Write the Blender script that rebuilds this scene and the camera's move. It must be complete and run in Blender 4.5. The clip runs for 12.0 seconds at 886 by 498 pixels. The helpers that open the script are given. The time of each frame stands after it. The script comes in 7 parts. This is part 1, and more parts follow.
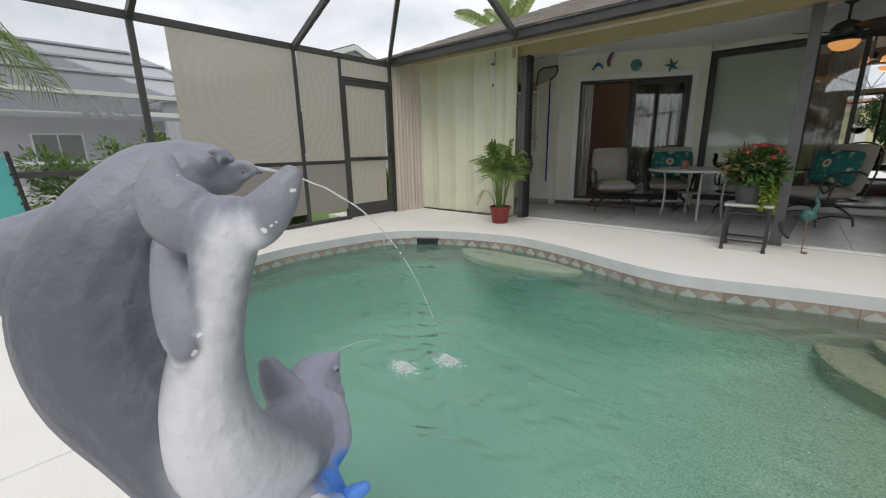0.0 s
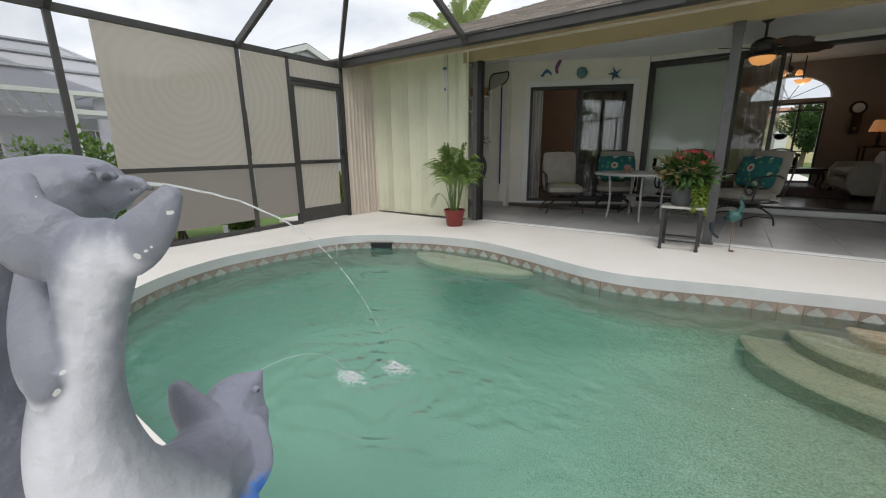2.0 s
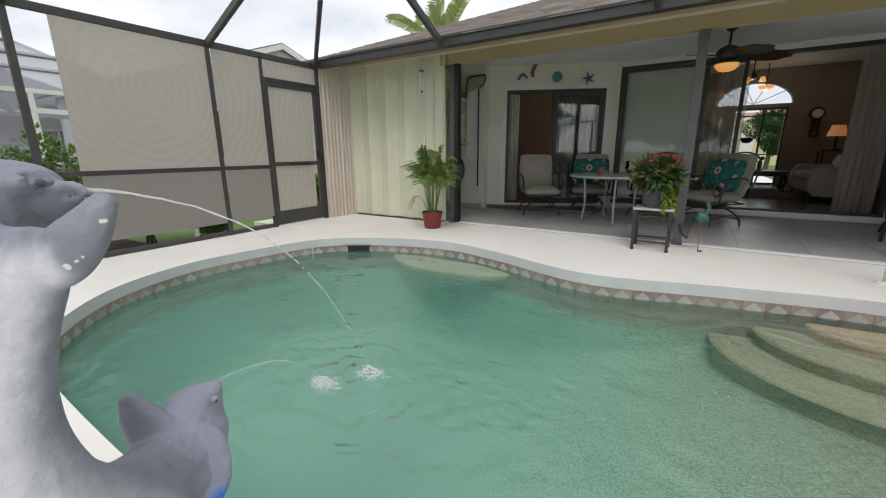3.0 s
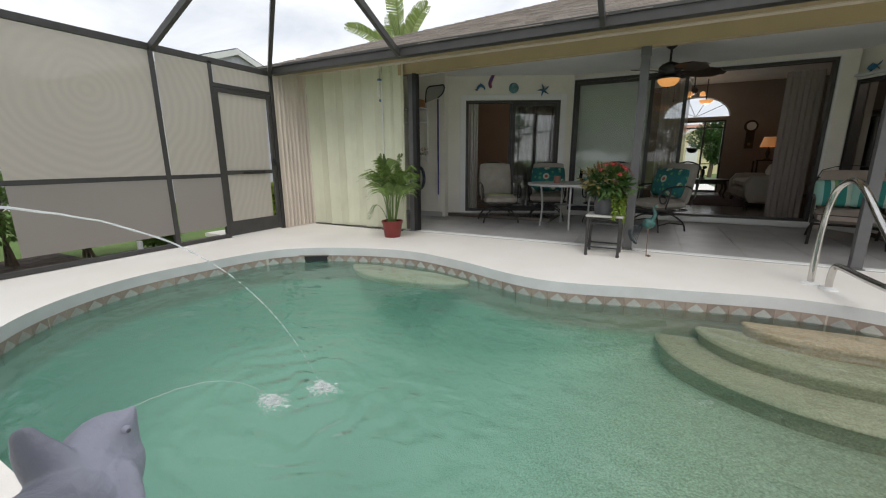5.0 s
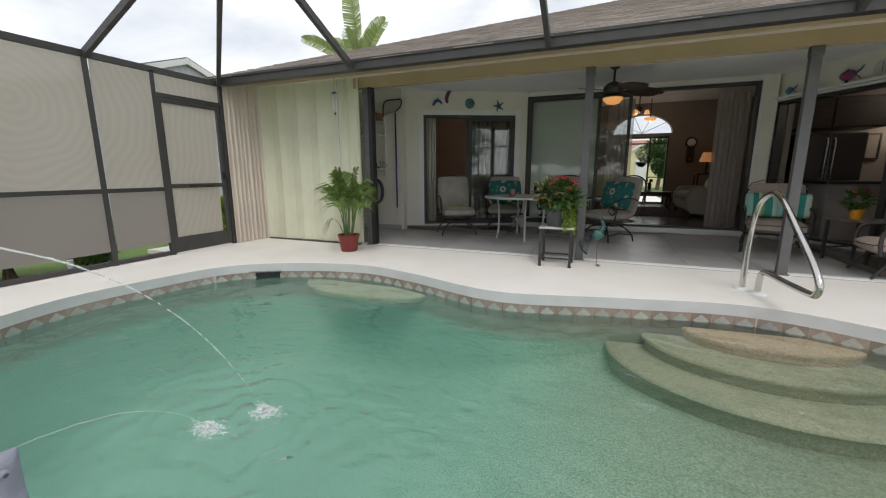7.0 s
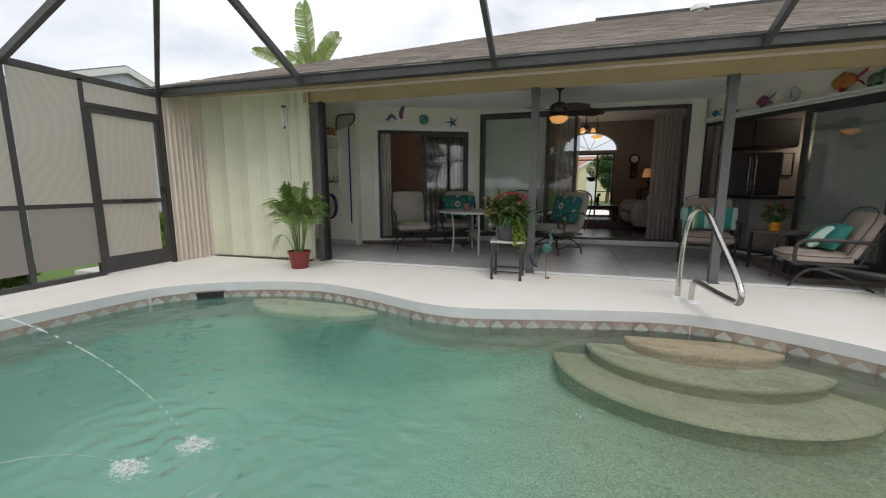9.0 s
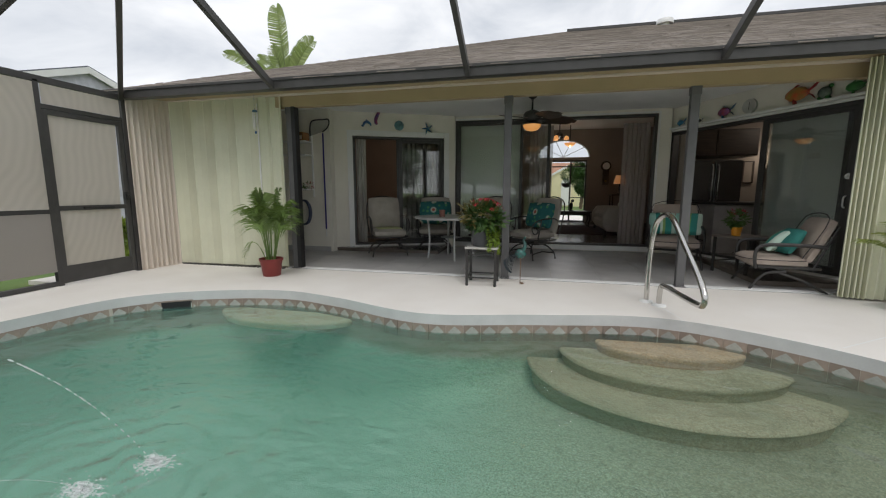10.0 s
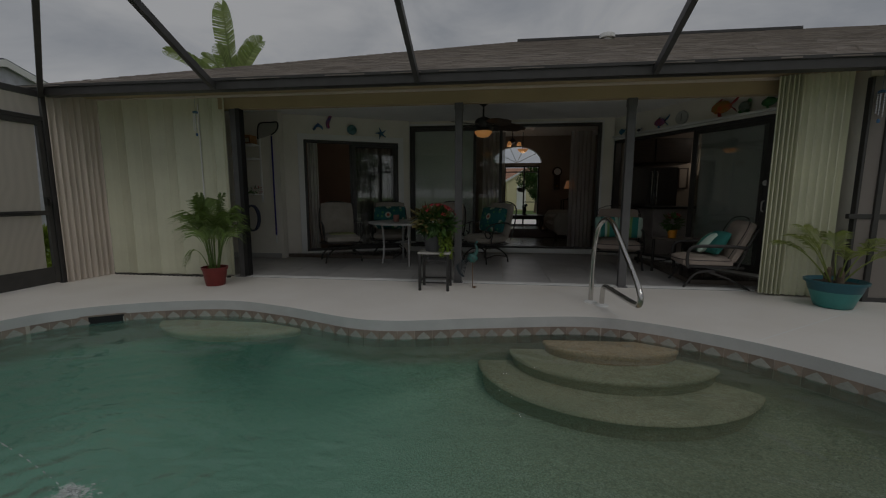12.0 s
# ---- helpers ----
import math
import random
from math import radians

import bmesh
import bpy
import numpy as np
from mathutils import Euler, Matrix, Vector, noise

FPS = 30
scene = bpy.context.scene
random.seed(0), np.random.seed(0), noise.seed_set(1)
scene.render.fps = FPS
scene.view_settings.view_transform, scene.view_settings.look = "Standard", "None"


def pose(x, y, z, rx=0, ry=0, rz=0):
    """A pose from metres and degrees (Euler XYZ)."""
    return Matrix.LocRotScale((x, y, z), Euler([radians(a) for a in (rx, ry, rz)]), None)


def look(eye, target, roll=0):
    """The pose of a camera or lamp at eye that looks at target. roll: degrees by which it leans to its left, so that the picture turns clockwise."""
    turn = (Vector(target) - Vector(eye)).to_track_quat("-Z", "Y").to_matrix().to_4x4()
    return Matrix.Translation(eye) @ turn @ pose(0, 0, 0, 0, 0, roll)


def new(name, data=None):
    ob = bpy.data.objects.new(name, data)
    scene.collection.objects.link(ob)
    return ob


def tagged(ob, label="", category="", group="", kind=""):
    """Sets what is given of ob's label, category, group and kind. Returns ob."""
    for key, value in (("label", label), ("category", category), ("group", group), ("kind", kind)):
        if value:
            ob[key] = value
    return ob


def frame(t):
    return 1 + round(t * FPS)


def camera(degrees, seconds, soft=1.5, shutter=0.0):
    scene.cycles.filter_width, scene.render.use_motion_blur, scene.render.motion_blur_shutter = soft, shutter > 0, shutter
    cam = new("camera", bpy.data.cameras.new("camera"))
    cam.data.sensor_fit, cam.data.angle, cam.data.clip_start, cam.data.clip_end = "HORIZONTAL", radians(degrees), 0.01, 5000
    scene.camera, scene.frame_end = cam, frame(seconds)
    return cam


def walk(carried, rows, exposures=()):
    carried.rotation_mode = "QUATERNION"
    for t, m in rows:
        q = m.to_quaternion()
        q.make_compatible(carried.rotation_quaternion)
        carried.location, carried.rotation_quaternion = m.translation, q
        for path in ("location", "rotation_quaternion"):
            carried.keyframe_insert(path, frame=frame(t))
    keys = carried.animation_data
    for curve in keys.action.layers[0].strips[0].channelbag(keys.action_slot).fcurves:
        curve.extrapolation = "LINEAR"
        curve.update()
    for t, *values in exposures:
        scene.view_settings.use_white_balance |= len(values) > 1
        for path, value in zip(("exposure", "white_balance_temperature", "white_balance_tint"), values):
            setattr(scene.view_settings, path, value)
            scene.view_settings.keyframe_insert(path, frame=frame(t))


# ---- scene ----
cam = camera(96.3, 12.0, 1.15)
PATH = [
    (0, (0.007, -5.226, 1.016), (-1.262, -3.758, 0.528), -1.0),
    (0.5, (0.02, -5.207, 1.02), (-1.211, -3.708, 0.533), -0.8),
    (1, (0.034, -5.193, 1.028), (-1.16, -3.664, 0.542), -0.7),
    (1.5, (0.049, -5.18, 1.033), (-1.106, -3.621, 0.548), -0.6),
    (2, (0.063, -5.167, 1.036), (-1.051, -3.577, 0.554), -0.6),
    (2.5, (0.08, -5.155, 1.039), (-0.994, -3.538, 0.56), -0.5),
    (3, (0.094, -5.143, 1.041), (-0.941, -3.498, 0.567), -0.4),
    (3.5, (0.112, -5.133, 1.044), (-0.884, -3.463, 0.575), -0.4),
    (5.5, (0.166, -5.085, 1.049), (-0.687, -3.326, 0.626), -0.2),
    (6, (0.184, -5.073, 1.055), (-0.63, -3.293, 0.645), -0.2),
    (6.5, (0.204, -5.063, 1.059), (-0.571, -3.262, 0.664), -0.1),
    (7, (0.231, -5.051, 1.052), (-0.502, -3.228, 0.677), -0.1),
    (9, (0.32, -5.011, 1.072), (-0.232, -3.114, 0.763), 0.0),
    (9.5, (0.336, -5.006, 1.079), (-0.163, -3.092, 0.785), 0.1),
    (10, (0.355, -4.999, 1.082), (-0.092, -3.07, 0.8), 0.1),
    (10.5, (0.371, -4.994, 1.084), (-0.023, -3.052, 0.809), 0.1),
    (11, (0.396, -4.993, 1.085), (0.051, -3.042, 0.816), 0.1),
    (11.5, (0.421, -4.99, 1.089), (0.122, -3.03, 0.825), 0.1),
    (12, (0.44, -4.991, 1.095), (0.191, -3.023, 0.834), 0.1),
]
EXPOSURES = [(0.0, -0.02), (2.0, 0.06), (6.0, 0.1), (9.0, 0.1), (10.0, -0.08), (10.5, -0.39), (11.0, -0.79), (11.5, -1.34), (12.0, -1.87)]
walk(cam, [(t, look(eye, target, roll)) for t, eye, target, roll in PATH], EXPOSURES)

# ---- light: an overcast sky with a soft sun ----
world = bpy.data.worlds.new("sky")
scene.world = world
world.use_nodes = True
wn, wl = world.node_tree.nodes, world.node_tree.links
wn.clear()
w_out = wn.new("ShaderNodeOutputWorld")
w_bg = wn.new("ShaderNodeBackground")
w_sky = wn.new("ShaderNodeTexSky")
w_sky.sky_type = "NISHITA"
w_sky.sun_disc = False
w_sky.sun_elevation = radians(58)
w_sky.sun_rotation = radians(150)
w_tc = wn.new("ShaderNodeTexCoord")
w_map = wn.new("ShaderNodeMapping")
w_map.inputs["Scale"].default_value = (1.6, 1.6, 4.0)
w_noise = wn.new("ShaderNodeTexNoise")
w_noise.inputs["Scale"].default_value = 1.7
w_noise.inputs["Detail"].default_value = 7
w_noise.inputs["Roughness"].default_value = 0.55
w_noise.inputs["Distortion"].default_value = 0.4
w_ramp = wn.new("ShaderNodeValToRGB")
w_ramp.color_ramp.elements[0].position = 0.36
w_ramp.color_ramp.elements[0].color = (5.6, 5.9, 6.4, 1)
w_ramp.color_ramp.elements[1].position = 0.62
w_ramp.color_ramp.elements[1].color = (8.6, 8.7, 8.9, 1)
w_mix = wn.new("ShaderNodeMix")
w_mix.data_type = "RGBA"
w_mix.inputs["Factor"].default_value = 0.93
wl.new(w_tc.outputs["Generated"], w_map.inputs["Vector"])
wl.new(w_map.outputs["Vector"], w_noise.inputs["Vector"])
wl.new(w_noise.outputs["Fac"], w_ramp.inputs["Fac"])
wl.new(w_sky.outputs["Color"], w_mix.inputs["A"])
wl.new(w_ramp.outputs["Color"], w_mix.inputs["B"])
wl.new(w_mix.outputs["Result"], w_bg.inputs["Color"])
w_bg.inputs["Strength"].default_value = 0.13
wl.new(w_bg.outputs["Background"], w_out.inputs["Surface"])

sun = new("sun", bpy.data.lights.new("sun", "SUN"))
sun.data.energy = 1.3
sun.data.angle = radians(25)
sun.data.color = (1.0, 0.98, 0.96)
sun.matrix_world = look((2.5, -6, 10), (0, 0, 0))
scene.view_settings.exposure = 0.0


# ---- materials ----
def mat(name, col, rough=0.6, metal=0.0, var=0.12, scale=6.0, bump=0.15, bscale=60.0, col2=None, spec=0.5, stretch=None, coat=0.0, rand=0.0, island=0.0):
    """A surface with stains at a coarse scale, grain at a fine one, and a fine relief."""
    m = bpy.data.materials.new(name)
    m.use_nodes = True
    nt = m.node_tree
    n, l = nt.nodes, nt.links
    b = n["Principled BSDF"]
    b.inputs["Roughness"].default_value = rough
    b.inputs["Metallic"].default_value = metal
    b.inputs["Specular IOR Level"].default_value = spec
    b.inputs["Coat Weight"].default_value = coat
    tc = n.new("ShaderNodeTexCoord")
    mp = n.new("ShaderNodeMapping")
    if stretch:
        mp.inputs["Scale"].default_value = stretch
    l.new(tc.outputs["Object"], mp.inputs["Vector"])
    big = n.new("ShaderNodeTexNoise")
    big.inputs["Scale"].default_value = scale
    big.inputs["Detail"].default_value = 5
    fine = n.new("ShaderNodeTexNoise")
    fine.inputs["Scale"].default_value = bscale
    fine.inputs["Detail"].default_value = 4
    l.new(mp.outputs["Vector"], big.inputs["Vector"])
    l.new(mp.outputs["Vector"], fine.inputs["Vector"])
    mix = n.new("ShaderNodeMix")
    mix.data_type = "RGBA"
    c2 = col2 or tuple(c * (1 - 2 * var) for c in col)
    mix.inputs["A"].default_value = (*col, 1)
    mix.inputs["B"].default_value = (*c2, 1)
    st = n.new("ShaderNodeMapRange")
    st.inputs["From Min"].default_value = 0.35
    st.inputs["From Max"].default_value = 0.7
    l.new(big.outputs["Fac"], st.inputs["Value"])
    l.new(st.outputs["Result"], mix.inputs["Factor"])
    hs = n.new("ShaderNodeHueSaturation")
    gr = n.new("ShaderNodeMapRange")
    gr.inputs["To Min"].default_value = 1 - var
    gr.inputs["To Max"].default_value = 1 + var
    l.new(fine.outputs["Fac"], gr.inputs["Value"])
    val = gr.outputs["Result"]
    if rand or island:
        src = n.new("ShaderNodeObjectInfo").outputs["Random"] if rand else n.new("ShaderNodeNewGeometry").outputs["Random Per Island"]
        k = rand or island
        r = n.new("ShaderNodeMapRange")
        r.inputs["To Min"].default_value = 1 - k
        r.inputs["To Max"].default_value = 1 + k
        l.new(src, r.inputs["Value"])
        mul = n.new("ShaderNodeMath")
        mul.operation = "MULTIPLY"
        l.new(val, mul.inputs[0])
        l.new(r.outputs["Result"], mul.inputs[1])
        val = mul.outputs[0]
    l.new(val, hs.inputs["Value"])
    l.new(mix.outputs["Result"], hs.inputs["Color"])
    l.new(hs.outputs["Color"], b.inputs["Base Color"])
    if bump:
        bp = n.new("ShaderNodeBump")
        bp.inputs["Strength"].default_value = bump
        bp.inputs["Distance"].default_value = 0.01
        l.new(fine.outputs["Fac"], bp.inputs["Height"])
        l.new(bp.outputs["Normal"], b.inputs["Normal"])
    rr = n.new("ShaderNodeMapRange")
    rr.inputs["To Min"].default_value = max(0.02, rough - 0.08)
    rr.inputs["To Max"].default_value = min(1, rough + 0.08)
    l.new(big.outputs["Fac"], rr.inputs["Value"])
    l.new(rr.outputs["Result"], b.inputs["Roughness"])
    return m


def mat_glass(name, tint=(0.96, 0.97, 0.965), ior=1.5):
    """A pane: clear, with a real mirror-like sheen that grows at the edge."""
    m = bpy.data.materials.new(name)
    m.use_nodes = True
    n, l = m.node_tree.nodes, m.node_tree.links
    n.remove(n["Principled BSDF"])
    t = n.new("ShaderNodeBsdfTransparent")
    t.inputs["Color"].default_value = (*tint, 1)
    g = n.new("ShaderNodeBsdfGlossy")
    g.inputs["Roughness"].default_value = 0.01
    f = n.new("ShaderNodeFresnel")
    f.inputs["IOR"].default_value = ior
    x = n.new("ShaderNodeMixShader")
    l.new(f.outputs["Fac"], x.inputs["Fac"])
    l.new(t.outputs["BSDF"], x.inputs[1])
    l.new(g.outputs["BSDF"], x.inputs[2])
    l.new(x.outputs["Shader"], n["Material Output"].inputs["Surface"])
    return m


def mat_weave(name, col, open_part, scale=0.0):
    """Woven mesh: part thread, part open."""
    m = bpy.data.materials.new(name)
    m.use_nodes = True
    n, l = m.node_tree.nodes, m.node_tree.links
    b = n["Principled BSDF"]
    b.inputs["Base Color"].default_value = (*col, 1)
    b.inputs["Roughness"].default_value = 0.9
    tr = n.new("ShaderNodeBsdfTransparent")
    tl = n.new("ShaderNodeBsdfTranslucent")
    tl.inputs["Color"].default_value = (*col, 1)
    both = n.new("ShaderNodeMixShader")
    both.inputs["Fac"].default_value = 0.5
    l.new(b.outputs["BSDF"], both.inputs[1])
    l.new(tl.outputs["BSDF"], both.inputs[2])
    x = n.new("ShaderNodeMixShader")
    x.inputs["Fac"].default_value = open_part
    if scale:
        tc = n.new("ShaderNodeTexCoord")
        mp = n.new("ShaderNodeMapping")
        wv = n.new("ShaderNodeTexWave")
        wv.wave_type = "RINGS"
        wv.rings_direction = "X"
        mp.inputs["Location"].default_value = (0, 2.95, -1.75)
        wv.inputs["Scale"].default_value = scale
        wv.inputs["Distortion"].default_value = 7.0
        wv.inputs["Detail"].default_value = 1.0
        wv.inputs["Detail Scale"].default_value = 0.6
        r = n.new("ShaderNodeMapRange")
        r.inputs["To Min"].default_value = open_part - 0.028
        r.inputs["To Max"].default_value = open_part + 0.028
        l.new(tc.outputs["Object"], mp.inputs["Vector"])
        l.new(mp.outputs["Vector"], wv.inputs["Vector"])
        l.new(wv.outputs["Fac"], r.inputs["Value"])
        l.new(r.outputs["Result"], x.inputs["Fac"])
    l.new(both.outputs["Shader"], x.inputs[1])
    l.new(tr.outputs["BSDF"], x.inputs[2])
    l.new(x.outputs["Shader"], n["Material Output"].inputs["Surface"])
    return m


def mat_glow(name, col, strength):
    m = bpy.data.materials.new(name)
    m.use_nodes = True
    b = m.node_tree.nodes["Principled BSDF"]
    b.inputs["Base Color"].default_value = (0.55, 0.36, 0.18, 1)
    b.inputs["Emission Color"].default_value = (*col, 1)
    b.inputs["Emission Strength"].default_value = strength
    b.inputs["Roughness"].default_value = 0.3
    return m


def mat_leaf(name, col, col2):
    m = mat(name, col, rough=0.5, var=0.2, scale=4, bump=0.1, bscale=30, col2=col2, island=0.35)
    n, l = m.node_tree.nodes, m.node_tree.links
    t = n.new("ShaderNodeBsdfTranslucent")
    t.inputs["Color"].default_value = (col[0] * 1.6, col[1] * 1.6, col[2] * 0.8, 1)
    x = n.new("ShaderNodeMixShader")
    x.inputs["Fac"].default_value = 0.25
    l.new(n["Principled BSDF"].outputs["BSDF"], x.inputs[1])
    l.new(t.outputs["BSDF"], x.inputs[2])
    l.new(x.outputs["Shader"], n["Material Output"].inputs["Surface"])
    return m


def mat_water():
    """Pool water: a slightly cloudy green body under a rippled, reflecting surface, with rings round the fountain's splash."""
    m = bpy.data.materials.new("pool_water")
    m.use_nodes = True
    n, l = m.node_tree.nodes, m.node_tree.links
    n.remove(n["Principled BSDF"])

    def math_node(op, a, b=None, c=None):
        q = n.new("ShaderNodeMath")
        q.operation = op
        for i, v in enumerate((a, b, c)):
            if v is None:
                continue
            if isinstance(v, (int, float)):
                q.inputs[i].default_value = v
            else:
                l.new(v, q.inputs[i])
        return q.outputs[0]

    t = n.new("ShaderNodeBsdfTransparent")
    t.inputs["Color"].default_value = (0.87, 0.91, 0.86, 1)
    cloud = n.new("ShaderNodeBsdfDiffuse")
    cloud.inputs["Color"].default_value = (0.20, 0.43, 0.36, 1)
    body = n.new("ShaderNodeMixShader")
    where = n.new("ShaderNodeTexCoord")
    axes = n.new("ShaderNodeSeparateXYZ")
    murk = n.new("ShaderNodeMapRange")
    murk.interpolation_type = "SMOOTHSTEP"
    for key, value in (("From Min", 1.0), ("From Max", -1.8), ("To Min", 0.08), ("To Max", 0.25)):
        murk.inputs[key].default_value = value
    l.new(where.outputs["Object"], axes.inputs[0])
    l.new(axes.outputs["X"], murk.inputs["Value"])
    l.new(murk.outputs["Result"], body.inputs["Fac"])
    l.new(t.outputs["BSDF"], body.inputs[1])
    l.new(cloud.outputs["BSDF"], body.inputs[2])
    g = n.new("ShaderNodeBsdfGlossy")
    g.inputs["Roughness"].default_value = 0.025
    f = n.new("ShaderNodeFresnel")
    f.inputs["IOR"].default_value = 1.36
    tc = n.new("ShaderNodeTexCoord")
    waves = []
    for sc, det, dist, st in ((1.1, 2, 0.5, (1, 1, 1)), (3.0, 0.5, 0.5, (1, 1.6, 1)), (9.0, 1, 0.3, (1, 1, 1)), (5.0, 1, 0.8, (1, 2.0, 1))):
        mp = n.new("ShaderNodeMapping")
        mp.inputs["Scale"].default_value = st
        mp.inputs["Rotation"].default_value = (0, 0, 0.6)
        q = n.new("ShaderNodeTexNoise")
        q.inputs["Scale"].default_value = sc
        q.inputs["Detail"].default_value = det
        q.inputs["Distortion"].default_value = dist
        l.new(tc.outputs["Object"], mp.inputs["Vector"])
        l.new(mp.outputs["Vector"], q.inputs["Vector"])
        waves.append(q.outputs["Fac"])
    far = n.new("ShaderNodeVectorMath")
    far.operation = "DISTANCE"
    far.inputs[1].default_value = (-1.40, -3.76, WATER_Z)
    l.new(tc.outputs["Object"], far.inputs[0])
    d = far.outputs["Value"]
    wob = math_node("MULTIPLY_ADD", waves[1], 0.35, d)
    rings_h = math_node("SINE", math_node("MULTIPLY", wob, 38.0))
    fade = math_node("POWER", 0.22, d)
    rings_h = math_node("MULTIPLY", math_node("MULTIPLY", rings_h, fade), 0.16)
    chop = math_node("MULTIPLY", waves[3], math_node("MULTIPLY", math_node("POWER", 0.62, d), 0.30))
    rings_h = math_node("ADD", rings_h, chop)
    h = math_node("ADD", math_node("MULTIPLY_ADD", waves[2], 0.05, math_node("MULTIPLY_ADD", waves[1], 0.45, waves[0])), rings_h)
    bp = n.new("ShaderNodeBump")
    bp.inputs["Strength"].default_value = 0.6
    bp.inputs["Distance"].default_value = 0.12
    l.new(h, bp.inputs["Height"])
    l.new(bp.outputs["Normal"], g.inputs["Normal"])
    l.new(bp.outputs["Normal"], f.inputs["Normal"])
    x = n.new("ShaderNodeMixShader")
    l.new(f.outputs["Fac"], x.inputs["Fac"])
    l.new(body.outputs["Shader"], x.inputs[1])
    l.new(g.outputs["BSDF"], x.inputs[2])
    l.new(x.outputs["Shader"], n["Material Output"].inputs["Surface"])
    return m


WATER_Z, TILE_TOP = -0.17, -0.096
DECK = mat("cream_deck_coating", (0.785, 0.752, 0.705), 0.75, var=0.05, scale=1.3, bump=0.25, bscale=120, col2=(0.73, 0.69, 0.635))
COPING = mat("painted_coping", (0.57, 0.57, 0.56), 0.6, var=0.05, scale=5, bump=0.12, bscale=90)
TILE_RED = mat("terracotta_tile", (0.31, 0.245, 0.20), 0.35, var=0.12, scale=14, bump=0.05, rand=0.2)
TILE_PALE = mat("grey_green_tile_motif", (0.40, 0.40, 0.365), 0.35, var=0.12, scale=20, bump=0.05, rand=0.15)
GROUT = mat("grout", (0.52, 0.47, 0.40), 0.9)
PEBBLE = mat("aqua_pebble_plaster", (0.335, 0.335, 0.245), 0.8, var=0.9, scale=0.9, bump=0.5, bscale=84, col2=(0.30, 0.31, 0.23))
PEBBLE_STEP = mat("sand_pebble_plaster", (0.47, 0.42, 0.31), 0.8, var=0.75, scale=2.5, bump=0.5, bscale=80, col2=(0.39, 0.37, 0.27))
def water_tint_by_depth(m, deep):
    """Water's blue-green tint, put into the deep end's plaster; the upper wall turns sandy."""
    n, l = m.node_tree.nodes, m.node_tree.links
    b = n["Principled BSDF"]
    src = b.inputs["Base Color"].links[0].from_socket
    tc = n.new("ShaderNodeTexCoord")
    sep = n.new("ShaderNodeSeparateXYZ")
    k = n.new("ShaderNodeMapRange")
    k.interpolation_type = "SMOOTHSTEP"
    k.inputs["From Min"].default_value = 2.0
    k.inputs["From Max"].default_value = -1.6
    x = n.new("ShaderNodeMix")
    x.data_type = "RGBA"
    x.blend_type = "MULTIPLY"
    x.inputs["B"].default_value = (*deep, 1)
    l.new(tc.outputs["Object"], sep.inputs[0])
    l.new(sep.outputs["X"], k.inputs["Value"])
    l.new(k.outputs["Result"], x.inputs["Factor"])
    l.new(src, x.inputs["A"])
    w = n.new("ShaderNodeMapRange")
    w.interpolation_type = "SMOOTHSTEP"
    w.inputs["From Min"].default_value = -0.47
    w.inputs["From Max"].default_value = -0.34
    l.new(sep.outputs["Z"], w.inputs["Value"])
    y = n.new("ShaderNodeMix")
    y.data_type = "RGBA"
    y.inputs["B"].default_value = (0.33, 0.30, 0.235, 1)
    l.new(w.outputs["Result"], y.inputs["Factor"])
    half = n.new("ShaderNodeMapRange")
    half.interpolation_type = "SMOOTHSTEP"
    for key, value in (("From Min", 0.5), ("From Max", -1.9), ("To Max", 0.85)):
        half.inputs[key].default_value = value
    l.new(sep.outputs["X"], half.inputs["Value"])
    # flat colour blurs out deep-end pebbles: cloudy-water haze put into the plaster
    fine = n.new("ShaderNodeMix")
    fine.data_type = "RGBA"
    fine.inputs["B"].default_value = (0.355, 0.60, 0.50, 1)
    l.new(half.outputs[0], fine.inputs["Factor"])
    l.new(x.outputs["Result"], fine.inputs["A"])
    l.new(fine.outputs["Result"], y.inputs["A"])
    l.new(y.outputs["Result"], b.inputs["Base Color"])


water_tint_by_depth(PEBBLE, (1.1, 1.88, 2.1))
WATER = mat_water()
LANAI_TILE = mat("grey_floor_tile", (0.42, 0.41, 0.40), 0.35, var=0.06, scale=3, bump=0.05, rand=0.06)
BRONZE = mat("dark_bronze_aluminium", (0.055, 0.052, 0.05), 0.45, var=0.1, scale=9, bump=0.05, bscale=150)
BRONZE_GREY = mat("grey_bronze_aluminium", (0.11, 0.108, 0.108), 0.5, var=0.08, scale=9, bump=0.05, bscale=150)
BLACK = mat("black_metal", (0.015, 0.015, 0.016), 0.45, var=0.1, bump=0.05)
STUCCO = mat("cream_stucco", (0.79, 0.755, 0.665), 0.85, var=0.05, scale=2, bump=0.35, bscale=90)
SOFFIT = mat("yellow_soffit", (0.43, 0.335, 0.20), 0.8, var=0.05, scale=2, bump=0.1)
CEIL = mat("white_ceiling_paint", (0.84, 0.84, 0.82), 0.9, var=0.03, scale=2, bump=0.3, bscale=70)
WHITE = mat("white_paint", (0.78, 0.78, 0.76), 0.5, var=0.03, scale=3, bump=0.05)
SHUTTER = mat("pale_yellow_shutter", (0.66, 0.66, 0.50), 0.5, var=0.05, scale=2, bump=0.04, bscale=50, island=0.03)
SHUTTER_TAN = mat("tan_shutter", (0.68, 0.60, 0.515), 0.5, var=0.05, scale=2, bump=0.04)
SHINGLE = mat("weathered_shingle", (0.25, 0.215, 0.185), 0.95, var=0.25, scale=2.5, bump=0.5, bscale=50, col2=(0.20, 0.172, 0.15), island=0.17)
GLASS = mat_glass("clear_glass", ior=1.62)
